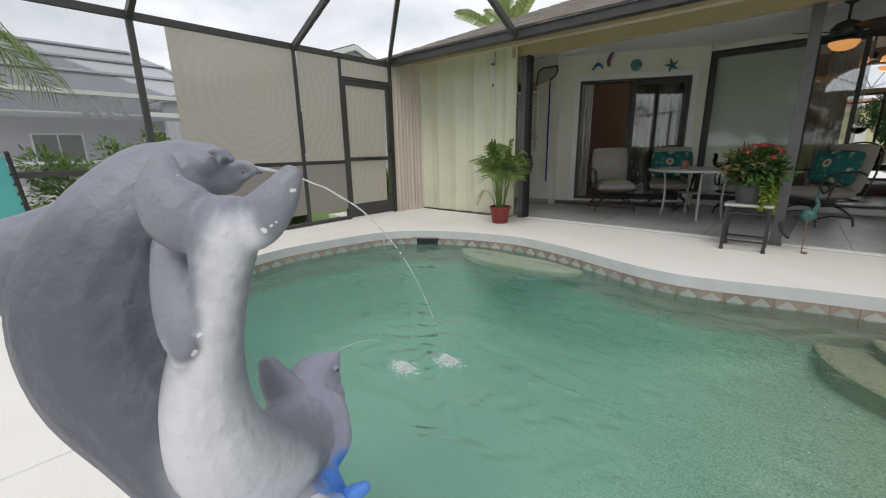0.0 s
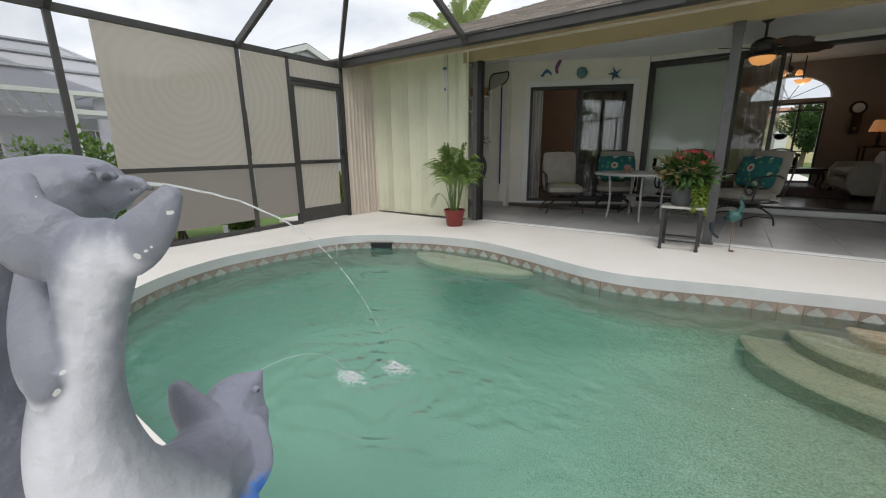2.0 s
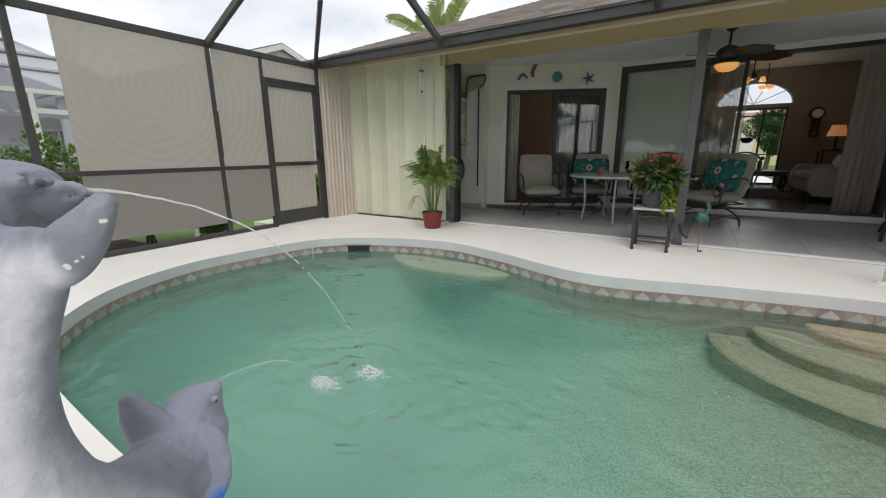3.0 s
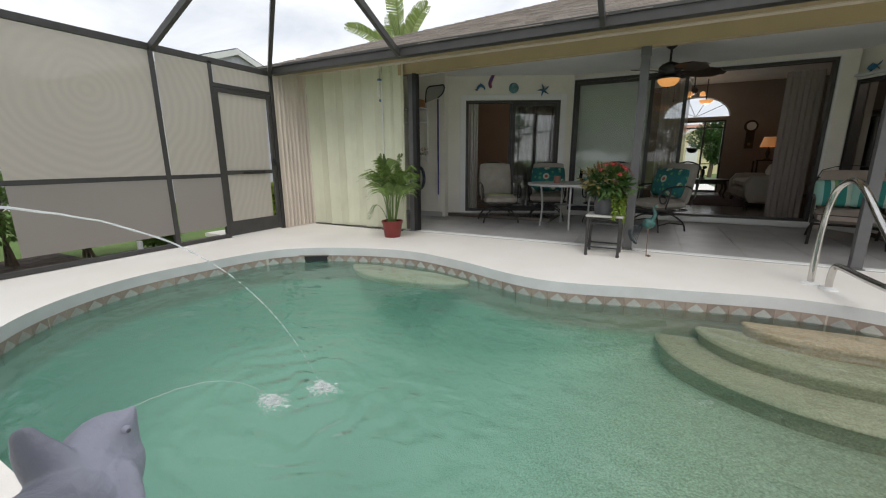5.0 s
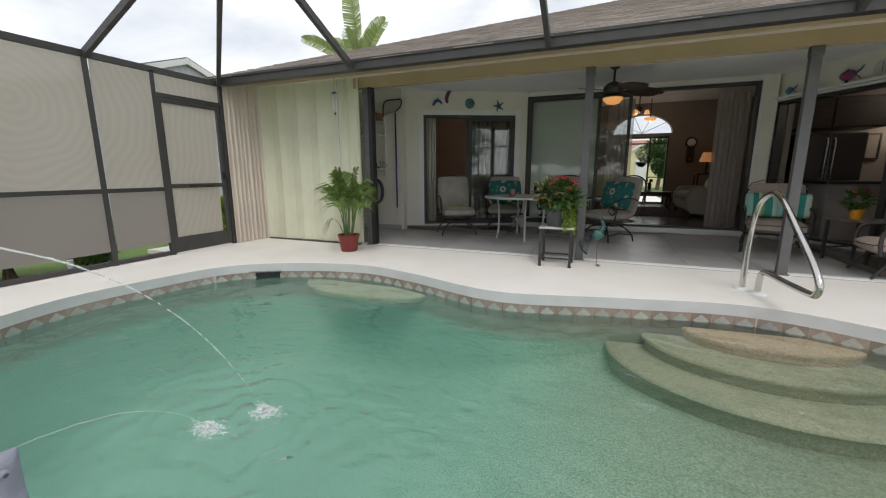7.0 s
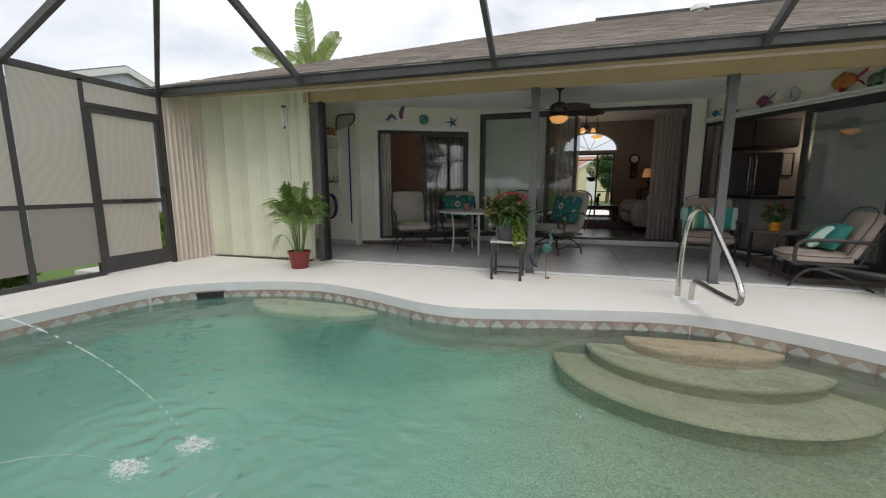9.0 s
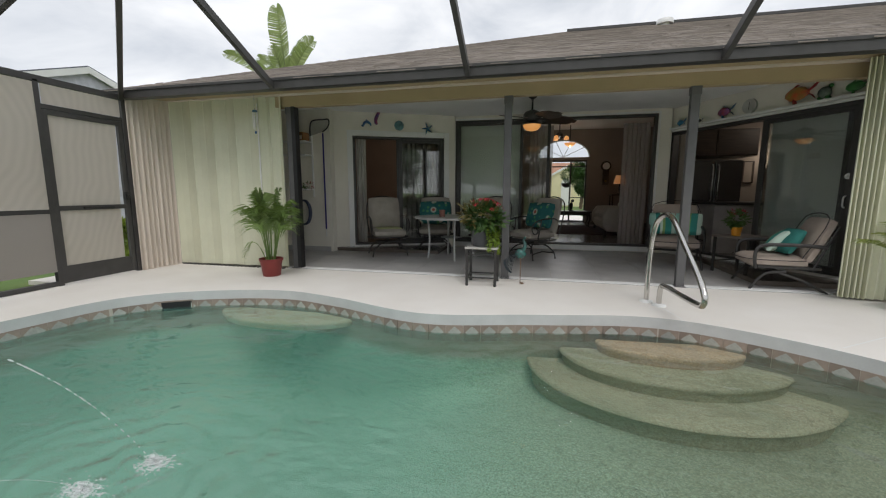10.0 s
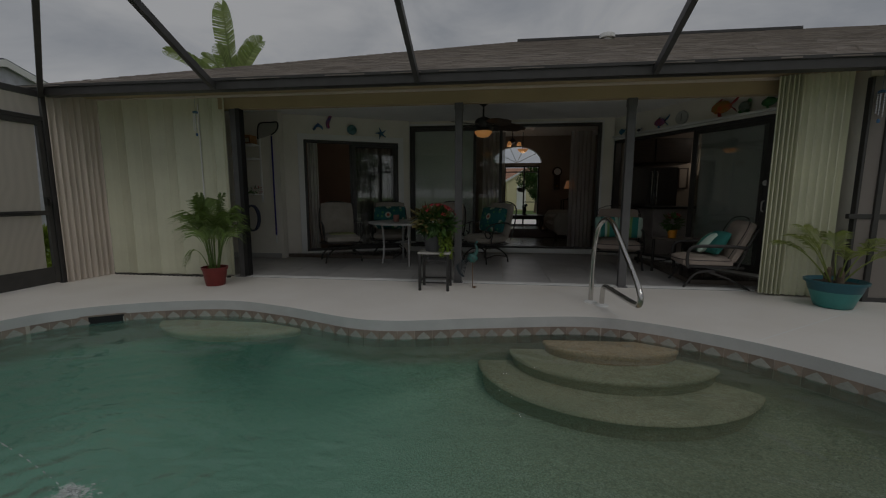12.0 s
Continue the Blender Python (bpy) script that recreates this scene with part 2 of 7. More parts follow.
GRASS = mat("lawn", (0.10, 0.18, 0.04), 0.9, var=0.3, scale=2, bump=0.8, bscale=60, col2=(0.16, 0.22, 0.06))
MULCH = mat("bark_mulch", (0.10, 0.07, 0.05), 0.95, var=0.35, scale=12, bump=1.0, bscale=50)
PRIVACY = mat_weave("beige_privacy_fabric", (0.64, 0.59, 0.53), 0.19, 3.6)
PRIVACY_LOW = mat_weave("grey_privacy_fabric", (0.46, 0.42, 0.385), 0.15)
SCREEN = mat_weave("insect_screen", (0.10, 0.10, 0.10), 0.86)


# ---- building helpers ----
class M:
    """Vertices and faces of one mesh, gathered from simple shaped pieces."""

    def __init__(self):
        self.v, self.f = [], []

    def add(self, v, f, m=None):
        o = len(self.v)
        self.v += [tuple(m @ Vector(p)) for p in v] if m else [tuple(p) for p in v]
        self.f += [tuple(i + o for i in q) for q in f]
        return self

    def box(self, x0, y0, z0, x1, y1, z1, m=None):
        v = [(x, y, z) for x in (x0, x1) for y in (y0, y1) for z in (z0, z1)]
        return self.add(v, [(0, 1, 3, 2), (4, 6, 7, 5), (0, 4, 5, 1), (2, 3, 7, 6), (0, 2, 6, 4), (1, 5, 7, 3)], m)

    def quad(self, a, b, c, d, thick=0.0):
        if not thick:
            return self.add([a, b, c, d], [(0, 1, 2, 3)])
        a, b, c, d = (Vector(p) for p in (a, b, c, d))
        n = (b - a).cross(d - a).normalized() * thick
        return self.add([a, b, c, d, a + n, b + n, c + n, d + n], [(3, 2, 1, 0), (4, 5, 6, 7), (0, 1, 5, 4), (1, 2, 6, 5), (2, 3, 7, 6), (3, 0, 4, 7)])

    def tube(self, pts, r, n=8, m=None, flat=1.0):
        pts = [Vector(p) for p in pts]
        rs = r if isinstance(r, (list, tuple)) else [r] * len(pts)
        v, f = [], []
        side = None
        for i, p in enumerate(pts):
            d = (pts[min(i + 1, len(pts) - 1)] - pts[max(i - 1, 0)]).normalized()
            if side is None:
                side = d.cross(Vector((0, 0, 1)) if abs(d.z) < 0.9 else Vector((1, 0, 0))).normalized()
            side = (side - d * side.dot(d)).normalized()
            up = d.cross(side)
            for k in range(n):
                a = 2 * math.pi * k / n
                v.append(p + (side * math.cos(a) + up * math.sin(a) * flat) * rs[i])
        for i in range(len(pts) - 1):
            for k in range(n):
                k2 = (k + 1) % n
                f.append((i * n + k, i * n + k2, (i + 1) * n + k2, (i + 1) * n + k))
        f.append(tuple(range(n - 1, -1, -1)))
        f.append(tuple((len(pts) - 1) * n + k for k in range(n)))
        return self.add(v, f, m)

    def lathe(self, prof, n=20, m=None):
        v = [(r * math.cos(2 * math.pi * k / n), r * math.sin(2 * math.pi * k / n), z) for r, z in prof for k in range(n)]
        f = [(i * n + k, i * n + (k + 1) % n, (i + 1) * n + (k + 1) % n, (i + 1) * n + k) for i in range(len(prof) - 1) for k in range(n)]
        f += [tuple(range(n - 1, -1, -1)), tuple((len(prof) - 1) * n + k for k in range(n))]
        return self.add(v, f, m)

    def ball(self, c, r, n=10, m=None, wob=0.0):
        rx, ry, rz = r if isinstance(r, (tuple, list)) else (r, r, r)
        v, f = [], []
        for i in range(1, n):
            for k in range(2 * n):
                th, ph = math.pi * i / n, math.pi * k / n
                p = Vector((math.sin(th) * math.cos(ph), math.sin(th) * math.sin(ph), math.cos(th)))
                q = 1 + wob * noise.noise(p * 2.3 + Vector(c))
                v.append((c[0] + rx * p.x * q, c[1] + ry * p.y * q, c[2] + rz * p.z * q))
        w = 2 * n
        for i in range(n - 2):
            for k in range(w):
                f.append((i * w + k, (i + 1) * w + k, (i + 1) * w + (k + 1) % w, i * w + (k + 1) % w))
        f.append(tuple(range(w)))
        f.append(tuple((n - 2) * w + k for k in range(w - 1, -1, -1)))
        return self.add(v, f, m)

    def cushion(self, x0, y0, z0, x1, y1, z1, r=0.03, m=None, puff=0.02, n=8):
        """A soft pad: a rounded slab, domed on both sides."""
        v, f = [], []
        cx, cy = (x0 + x1) / 2, (y0 + y1) / 2
        for s in (1, -1):
            o = len(v)
            for i in range(n + 1):
                for j in range(n + 1):
                    a, b = 2 * i / n - 1, 2 * j / n - 1
                    e = (1 - abs(a) ** 6) * (1 - abs(b) ** 6)
                    k = 1 - 0.06 * (abs(a * b)) ** 4
                    zz = (z0 + z1) / 2 + s * ((z1 - z0) / 2 * (0.45 + 0.55 * min(1, e * 1.6) ** 0.5) + puff * (1 - a * a) * (1 - b * b))
                    v.append((cx + a * (x1 - x0) / 2 * k, cy + b * (y1 - y0) / 2 * k, zz))
            for i in range(n):
                for j in range(n):
                    q = (o + i * (n + 1) + j, o + (i + 1) * (n + 1) + j, o + (i + 1) * (n + 1) + j + 1, o + i * (n + 1) + j + 1)
                    f.append(q if s > 0 else q[::-1])
        h = (n + 1) ** 2
        ring = [i * (n + 1) for i in range(n)] + [n * (n + 1) + j for j in range(n)] + [i * (n + 1) + n for i in range(n, 0, -1)] + [j for j in range(n, 0, -1)]
        for a, b in zip(ring, ring[1:] + ring[:1]):
            f.append((a, b, b + h, a + h)[::-1])
        return self.add(v, f, m)


def mesh_of(name, shape, material, smooth=False):
    me = bpy.data.meshes.new(name)
    me.from_pydata(shape.v, [], shape.f)
    me.update()
    me.materials.append(material)
    if smooth:
        me.polygons.foreach_set("use_smooth", [True] * len(me.polygons))
        me.set_sharp_from_angle(angle=radians(50))
    return me


def part(name, shape, material, parent=None, label="", smooth=False, bevel=0.0):
    ob = new(name, mesh_of(name, shape, material, smooth))
    if parent:
        ob.parent = parent
    if bevel:
        md = ob.modifiers.new("edge", "BEVEL")
        md.width, md.segments, md.limit_method = bevel, 2, "ANGLE"
    return tagged(ob, label) if label else ob


def thing(name, label, category, m=None, group="", kind=""):
    ob = new(name)
    ob.empty_display_size = 0.1
    if m:
        ob.matrix_world = m
    return tagged(ob, label, category, group, kind)


def setting(name, shape, material, label="", category="", smooth=False):
    return tagged(part(name, shape, material, None, "", smooth), label, category, "", "structure")


def curve(pts, n=8, closed=False):
    """A smooth line (Catmull-Rom) through a few control points."""
    P = [Vector(p) for p in pts]
    out = []
    k = len(P)
    for i in range(k if closed else k - 1):
        a, b, c, d = (P[(i + j) % k] if closed else P[min(max(i + j, 0), k - 1)] for j in (-1, 0, 1, 2))
        for s in range(n):
            t = s / n
            out.append(0.5 * (2 * b + (c - a) * t + (2 * a - 5 * b + 4 * c - d) * t * t + (3 * b - a - 3 * c + d) * t ** 3))
    if not closed:
        out.append(P[-1])
    return out


def sheet_with_hole(name, outer, hole, z, material, label, category):
    bm = bmesh.new()
    for loop in (outer, hole):
        vs = [bm.verts.new((p[0], p[1], z)) for p in loop]
        for a, b in zip(vs, vs[1:] + vs[:1]):
            bm.edges.new((a, b))
    bmesh.ops.triangle_fill(bm, use_beauty=True, edges=bm.edges[:], normal=(0, 0, 1))
    me = bpy.data.meshes.new(name)
    bm.to_mesh(me)
    bm.free()
    me.materials.append(material)
    return tagged(new(name, me), label, category, "", "structure")


# ---- ground, deck and pool ----
POOL = curve([(-3.95, -2.5, 0), (-3.75, -1.85, 0), (-3.18, -1.43, 0), (-2.35, -1.21, 0), (-1.61, -1.35, 0), (-0.62, -1.66, 0), (0.38, -1.47, 0),
              (1.37, -1.31, 0), (2.1, -1.58, 0), (2.73, -2.12, 0), (3.15, -2.9, 0), (3.1, -3.9, 0), (2.5, -4.55, 0), (1.2, -4.73, 0), (-0.5, -4.74, 0),
              (-2.2, -4.72, 0), (-2.95, -4.63, 0), (-3.68, -4.09, 0), (-4.01, -3.33, 0)], 10, True)
DX0, DX1, DY0, DY1 = -5.03, 5.2, -8.6, 0.0
sheet_with_hole("deck", [(DX0, DY0), (DX1, DY0), (DX1, DY1), (DX0, DY1)], POOL, 0.0, DECK, "cream textured concrete pool deck", "deck")
sheet_with_hole("ground", [(-400, -400), (400, -400), (400, 400), (-400, 400)], [(DX0 + 0.05, DY0 + 0.05), (DX1 - 0.05, DY0 + 0.05), (DX1 - 0.05, 9.5), (DX0 + 0.05, 9.5)], -0.1, GRASS, "green mown lawn around the houses", "lawn")

n_pool = len(POOL)
center = Vector((-0.5, -3.05, 0))


def ring_band(z0, z1, k0=1.0, k1=1.0):
    s = M()
    v = [(center + (p - center) * k0 + Vector((0, 0, z0))) for p in POOL] + [(center + (p - center) * k1 + Vector((0, 0, z1))) for p in POOL]
    return s.add(v, [(i, (i + 1) % n_pool, n_pool + (i + 1) % n_pool, n_pool + i) for i in range(n_pool)])


setting("coping", ring_band(0.0, TILE_TOP), COPING, "grey-white painted rounded pool coping edge", "coping", True)
setting("tile_band_backing", ring_band(TILE_TOP, -0.25, 0.9995, 0.9995), GROUT, "sandy grout bed behind the waterline tiles", "grout")


def floor_depth(x, y):
    t = min(1, max(0, (0.9 - x) / 3.4))
    return -0.54 - 0.81 * t * t * (3 - 2 * t)


shell = M()
rings = [(1.0, -0.24), (1.0, -0.36), (0.99, 0.80), (0.97, 0.88), (0.94, 0.94), (0.9, 0.98)] + [(0.86 - 0.05 * i, 1.0) for i in range(17)]
for k, z in rings:
    for p in POOL:
        q = center + (p - center) * k
        shell.v.append((q.x, q.y, z if z < 0 else z * floor_depth(q.x, q.y)))
for r in range(len(rings) - 1):
    for i in range(n_pool):
        j = (i + 1) % n_pool
        shell.f.append((r * n_pool + i, r * n_pool + j, (r + 1) * n_pool + j, (r + 1) * n_pool + i))
shell.f.append(tuple((len(rings) - 1) * n_pool + i for i in range(n_pool)))
setting("pool_shell", shell, PEBBLE, "pebble-plaster pool shell with aqua water tint painted in", "pool", True)


def half_step(name, cx, cy, a, b, z, depth, label, material=PEBBLE_STEP, swing=0):
    s = M()
    n = 36
    arc = [(cx + a * math.cos(math.pi + math.pi * i / n), cy + b * math.sin(math.pi + math.pi * i / n)) for i in range(n + 1)]
    prof = [(0.962, z - depth), (0.965, z - 0.07), (0.985, z - 0.042), (1.0, z - 0.026), (0.993, z - 0.008), (0.972, z)]
    for k, zz in prof:
        s.v += [(cx + (x - cx) * k, cy + (y - cy) * k, zz) for x, y in arc]
    w = n + 1
    for r in range(len(prof) - 1):
        s.f += [(r * w + i, r * w + i + 1, (r + 1) * w + i + 1, (r + 1) * w + i) for i in range(n)]
    s.f.append(tuple((len(prof) - 1) * w + i for i in range(w)))
    turn = Matrix.Translation((cx, cy, 0)) @ Matrix.Rotation(math.radians(swing), 4, "Z") @ Matrix.Translation((-cx, -cy, 0))
    s.v = [tuple(turn @ Vector(q)) for q in s.v]
    return part(name, s, material, None, label, True)


# top step in a warmer copy: less water tint over it, put into its colour
PEBBLE_TOP = mat("peach_pebble_plaster", (0.62, 0.44, 0.31), 0.8, var=0.6, scale=3, bump=0.4, bscale=70, col2=(0.55, 0.40, 0.29))
for a, b, z, pm in ((0.60, 0.34, -0.192, PEBBLE_TOP), (0.90, 0.64, -0.28, PEBBLE_STEP), (1.18, 0.98, -0.39, PEBBLE_STEP)):
    tagged(half_step("pool_step", 1.50, -1.40, a, b, z, 0.4, "curved sand-coloured pebble step under water", pm, 4), "", "step", "entry steps of the pool", "structure")
# bench plaster paler than the steps': the thin water above is put into its colour
tagged(half_step("pool_bench", -2.2, -1.28, 0.82, 0.42, -0.200, 0.05, "curved pale sandy underwater bench", mat("pale_pebble_plaster", (0.68, 0.61, 0.47), 0.8, var=0.5, scale=2.5, bump=0.4, bscale=80, col2=(0.60, 0.54, 0.41))), "", "bench", "", "structure")

water = M()
water.v = [(center.x + (p.x - center.x) * 1.003, center.y + (p.y - center.y) * 1.003, WATER_Z) for p in POOL]
water.f = [tuple(range(n_pool - 1, -1, -1))]
water = setting("water", water, WATER, "clear green rippled pool water", "water")

# ---- the lanai: floor, walls, ceiling ----
setting("floor", M().box(-4.95, 0.0, -0.15, 4.3, 3.4, -0.006), GROUT, "grey tiled lanai floor", "floor")
for y in (-0.012, 0.03, 0.072):
    setting("trim", M().box(-3.1, y, -0.01, 3.5, y + 0.022, 0.012), WHITE, "white aluminium door track along the lanai floor", "track")
setting("trim", M().box(-3.1, -0.016, -0.012, 3.5, 0.10, 0.003), BRONZE_GREY, "dark groove of the lanai door track", "track")
setting("baseboard", M().box(-4.84, 1.60, 0.0, -3.3, 1.618, 0.09), LANAI_TILE, "grey tile baseboard on the lanai wall", "baseboard")
CEIL_Z = 2.54
setting("ceiling", M().box(-5.0, 0.11, CEIL_Z, 5.0, 3.3, CEIL_Z + 0.08), CEIL, "white painted lanai ceiling", "ceiling")
setting("trim", M().box(-5.0, 0.0, 2.23, 5.2, 0.11, 2.62), SOFFIT, "pale yellow beam over the lanai opening", "beam")
setting("trim", M().box(-5.3, -0.56, 2.385, 5.2, 0.0, 2.405), SOFFIT, "pale yellow soffit under the eave", "soffit")


def wall_with_opening(name, a, b, z1, openings, material, label, thick=0.14):
    """An upright wall from a to b; openings as (start, end, bottom, top) along it."""
    a, b = Vector((*a, 0)), Vector((*b, 0))
    d = (b - a).normalized()
    nrm = Vector((-d.y, d.x, 0)) * thick
    L = (b - a).length
    s = M()

    def block(u0, u1, z0, zz):
        if u1 - u0 < 0.004 or zz - z0 < 0.004:
            return
        p = [a + d * u0, a + d * u1]
        v = [p[0], p[1], p[1] + nrm, p[0] + nrm]
        v = [q + Vector((0, 0, z0)) for q in v] + [q + Vector((0, 0, zz)) for q in v]
        s.add(v, [(0, 1, 2, 3)[::-1], (4, 5, 6, 7), (0, 1, 5, 4), (1, 2, 6, 5), (2, 3, 7, 6), (3, 0, 4, 7)])

    u = 0
    for o0, o1, zb, zt in openings:
        block(u, o0, 0, z1)
        block(o0, o1, 0, zb)
        block(o0, o1, zt, z1)
        u = o1
    block(u, L, 0, z1)
    return setting(name, s, material, label, "wall")


A0, A1 = Vector((-2.973, 1.955, 0)), Vector((-1.41, 2.69, 0))
B0, B1 = Vector((-1.21, 2.85, 0)), Vector((2.40, 2.85, 0))
C0, C1 = Vector((2.654, 2.93, 0)), Vector((3.93, 0.61, 0))
wall_with_opening("wall_1", (-4.95, 1.62), (-3.25, 1.62), CEIL_Z, [], STUCCO, "cream textured lanai wall")
dA = (A1 - A0).normalized()
wa0, wa1 = A0 - dA * 0.40, A1 + dA * 0.22
LA = (A1 - A0).length
wall_with_opening("wall_2", wa0.xy, wa1.xy, CEIL_Z, [(0.40, 0.40 + LA, 0.075, 2.117)], STUCCO, "cream wall around a sliding door")
wall_with_opening("wall_3", (wa1.x, 2.85), (2.62, 2.85), CEIL_Z, [(B0.x - wa1.x, B1.x - wa1.x, 0.09, 2.46)], STUCCO, "cream wall around the wide sliding doors")
dC = (C1 - C0).normalized()
LC = (C1 - C0).length
wc0, wc1 = C0 - dC * 0.10, C1 + dC * 0.45
wall_with_opening("wall_4", wc0.xy, wc1.xy, CEIL_Z, [(0.10, 0.10 + LC, 0.075, 2.137)], STUCCO, "cream wall above and around the kitchen doors")
setting("wall_5", M().box(-4.98, 0.1, 0, -4.86, 1.76, CEIL_Z), STUCCO, "cream lanai end wall", "wall")

# columns of the lanai opening
def column(x):
    t = thing("post", "dark bronze square aluminium lanai post", "post", pose(x, 0.035, 0), "lanai posts")
    part("shaft", M().box(-0.045, -0.035, 0, 0.045, 0.035, 2.235), BRONZE_GREY, t, bevel=0.004)
    part("base_plate", M().box(-0.06, -0.05, 0, 0.06, 0.05, 0.012), BRONZE_GREY, t, bevel=0.003)
    part("bracket", M().box(-0.052, -0.042, 2.14, 0.052, 0.042, 2.23), BRONZE_GREY, t, bevel=0.003)
    return t


column(0.0)
column(2.015)
column(-2.97)

# ---- eave, gutter and roof ----
EAVE_Y, EAVE_Z = -0.66, 2.40
gutter = thing("gutter", "dark bronze eave gutter and fascia", "gutter", None, "", "structure")
for nm, y0, y1, z0, z1 in (("fascia", -0.60, -0.56, 2.29, 2.41), ("trough", -0.69, -0.60, 2.285, 2.30), ("face", -0.70, -0.69, 2.285, 2.40), ("lip", -0.715, -0.70, 2.375, 2.405)):
    part(nm, M().box(-5.35, y0, z0, 5.3, y1, z1), BRONZE, gutter)
HX0, HY0, HZ0, S = -5.45, -0.70, 2.385, 0.40
RIDGE = 6.3
roof = M()
RX = HX0 + RIDGE
roof.add([(HX0, HY0, HZ0), (14, HY0, HZ0), (14, HY0 + RIDGE, HZ0 + S * RIDGE), (RX, HY0 + RIDGE, HZ0 + S * RIDGE), (HX0, 9.75, HZ0 + S * (HY0 + 2 * RIDGE - 9.75)), (14, 9.75, HZ0 + S * (HY0 + 2 * RIDGE - 9.75))],
         [(0, 1, 2, 3), (0, 3, 4), (4, 3, 2, 5)])
setting("roof", roof, SHINGLE, "weathered brown-grey shingle hip roof", "roof")

# ---- screen cage ----
WX = -5.0
cage = thing("screen_cage", "dark bronze aluminium pool cage with insect screen", "pool cage")


def bar(p, q, w=0.05, d=0.05, name="beam", material=BRONZE, parent=cage):
    p, q = Vector(p), Vector(q)
    ax = (q - p).normalized()
    side = ax.cross(Vector((0, 0, 1)) if abs(ax.z) < 0.95 else Vector((1, 0, 0))).normalized()
    up = side.cross(ax)
    s = M()
    v = [c + side * a * w / 2 + up * b * d / 2 for c in (p, q) for a, b in ((-1, -1), (1, -1), (1, 1), (-1, 1))]
    s.add(v, [(0, 1, 2, 3), (7, 6, 5, 4), (0, 4, 5, 1), (1, 5, 6, 2), (2, 6, 7, 3), (3, 7, 4, 0)])
    return part(name, s, material, parent, bevel=0.003)


TOPZ = 2.295
for y in (-0.66, -1.605, -2.29, -3.97, -5.7, -7.4):
    bar((WX, y, -0.05), (WX, y, TOPZ), 0.055, 0.055, "post")
bar((WX, -0.62, TOPZ + 0.01), (WX, -8.5, TOPZ + 0.01), 0.055, 0.07, "eave_beam")
bar((WX, -1.6, 0.86), (WX, -8.5, 0.86), 0.045, 0.05, "chair_rail")
bar((WX, -1.6, 0.03), (WX, -8.5, 0.03), 0.045, 0.05, "base_rail")
RISE = 0.47
for x in (-2.70, -0.38, 1.985, 4.35):
    bar((x, -0.69, 2.31), (x, -3.2, 2.31 + 2.5 * 0.50), 0.05, 0.075, "rafter")
for y in (-2.275, -3.97, -5.7):
    bar((WX, y, TOPZ), (WX + 2.5, y, TOPZ + 2.5 * RISE), 0.05, 0.075, "rafter")
bar((WX, -0.66, TOPZ), (WX + 3.3, -3.16, TOPZ + 1.16), 0.05, 0.075, "hip_rafter")
bar((WX + 2.5, -3.18, 3.5), (5.2, -3.18, 3.55), 0.05, 0.07, "purlin")
bar((WX + 2.5, -3.18, 3.5), (WX + 2.5, -8.5, 3.5), 0.05, 0.07, "purlin")

# ---- sliding doors ----
PALE_SHEER = mat_weave("pale_sheer_fabric", (0.56, 0.52, 0.48), 0.24)
CURTAIN = mat("sheer_curtain", (0.62, 0.60, 0.56), 0.9, var=0.06, scale=3, bump=0.1)
LACE = mat("patterned_grey_curtain", (0.30, 0.29, 0.265), 0.9, var=0.22, scale=7, bump=0.2, bscale=24, col2=(0.20, 0.195, 0.18))
SHEER = mat_weave("sheer_fabric", (0.80, 0.76, 0.69), 0.45)
SHADE = mat("pale_green_roller_shade", (0.78, 0.82, 0.74), 0.9, var=0.03, scale=2, bump=0.1)
BROWN_WALL = mat("brown_room_paint", (0.33, 0.245, 0.19), 0.85, var=0.05, scale=2, bump=0.15)
TAN_WALL = mat("tan_room_paint", (0.28, 0.24, 0.205), 0.85, var=0.05, scale=2, bump=0.15)
DARK_FLOOR = mat("dark_room_floor", (0.14, 0.115, 0.095), 0.2, var=0.1, scale=4, bump=0.05)
WOOD_DARK = mat("dark_stained_wood", (0.05, 0.03, 0.02), 0.35, var=0.2, scale=5, bump=0.1, stretch=(1, 1, 8))
STEEL = mat("stainless_steel", (0.55, 0.55, 0.55), 0.28, metal=1.0, var=0.04, bump=0.02, stretch=(1, 1, 20))
CHROME = mat("polished_steel_rail", (0.62, 0.60, 0.57), 0.16, metal=1.0, var=0.06, scale=12, bump=0.02)


def local_frame(a, b):
    d = (Vector(b) - Vector(a)).normalized()
    return Matrix(((d.x, -d.y, 0, a[0]), (d.y, d.x, 0, a[1]), (0, 0, 1, 0), (0, 0, 0, 1)))


def frame_bars(s, x0, x1, z0, z1, w, y0, y1, m=None):
    s.box(x0, y0, z0, x0 + w, y1, z1, m)
    s.box(x1 - w, y0, z0, x1, y1, z1, m)
    s.box(x0 + w, y0, z0, x1 - w, y1, z0 + w, m)
    s.box(x0 + w, y0, z1 - w, x1 - w, y1, z1, m)
    return s


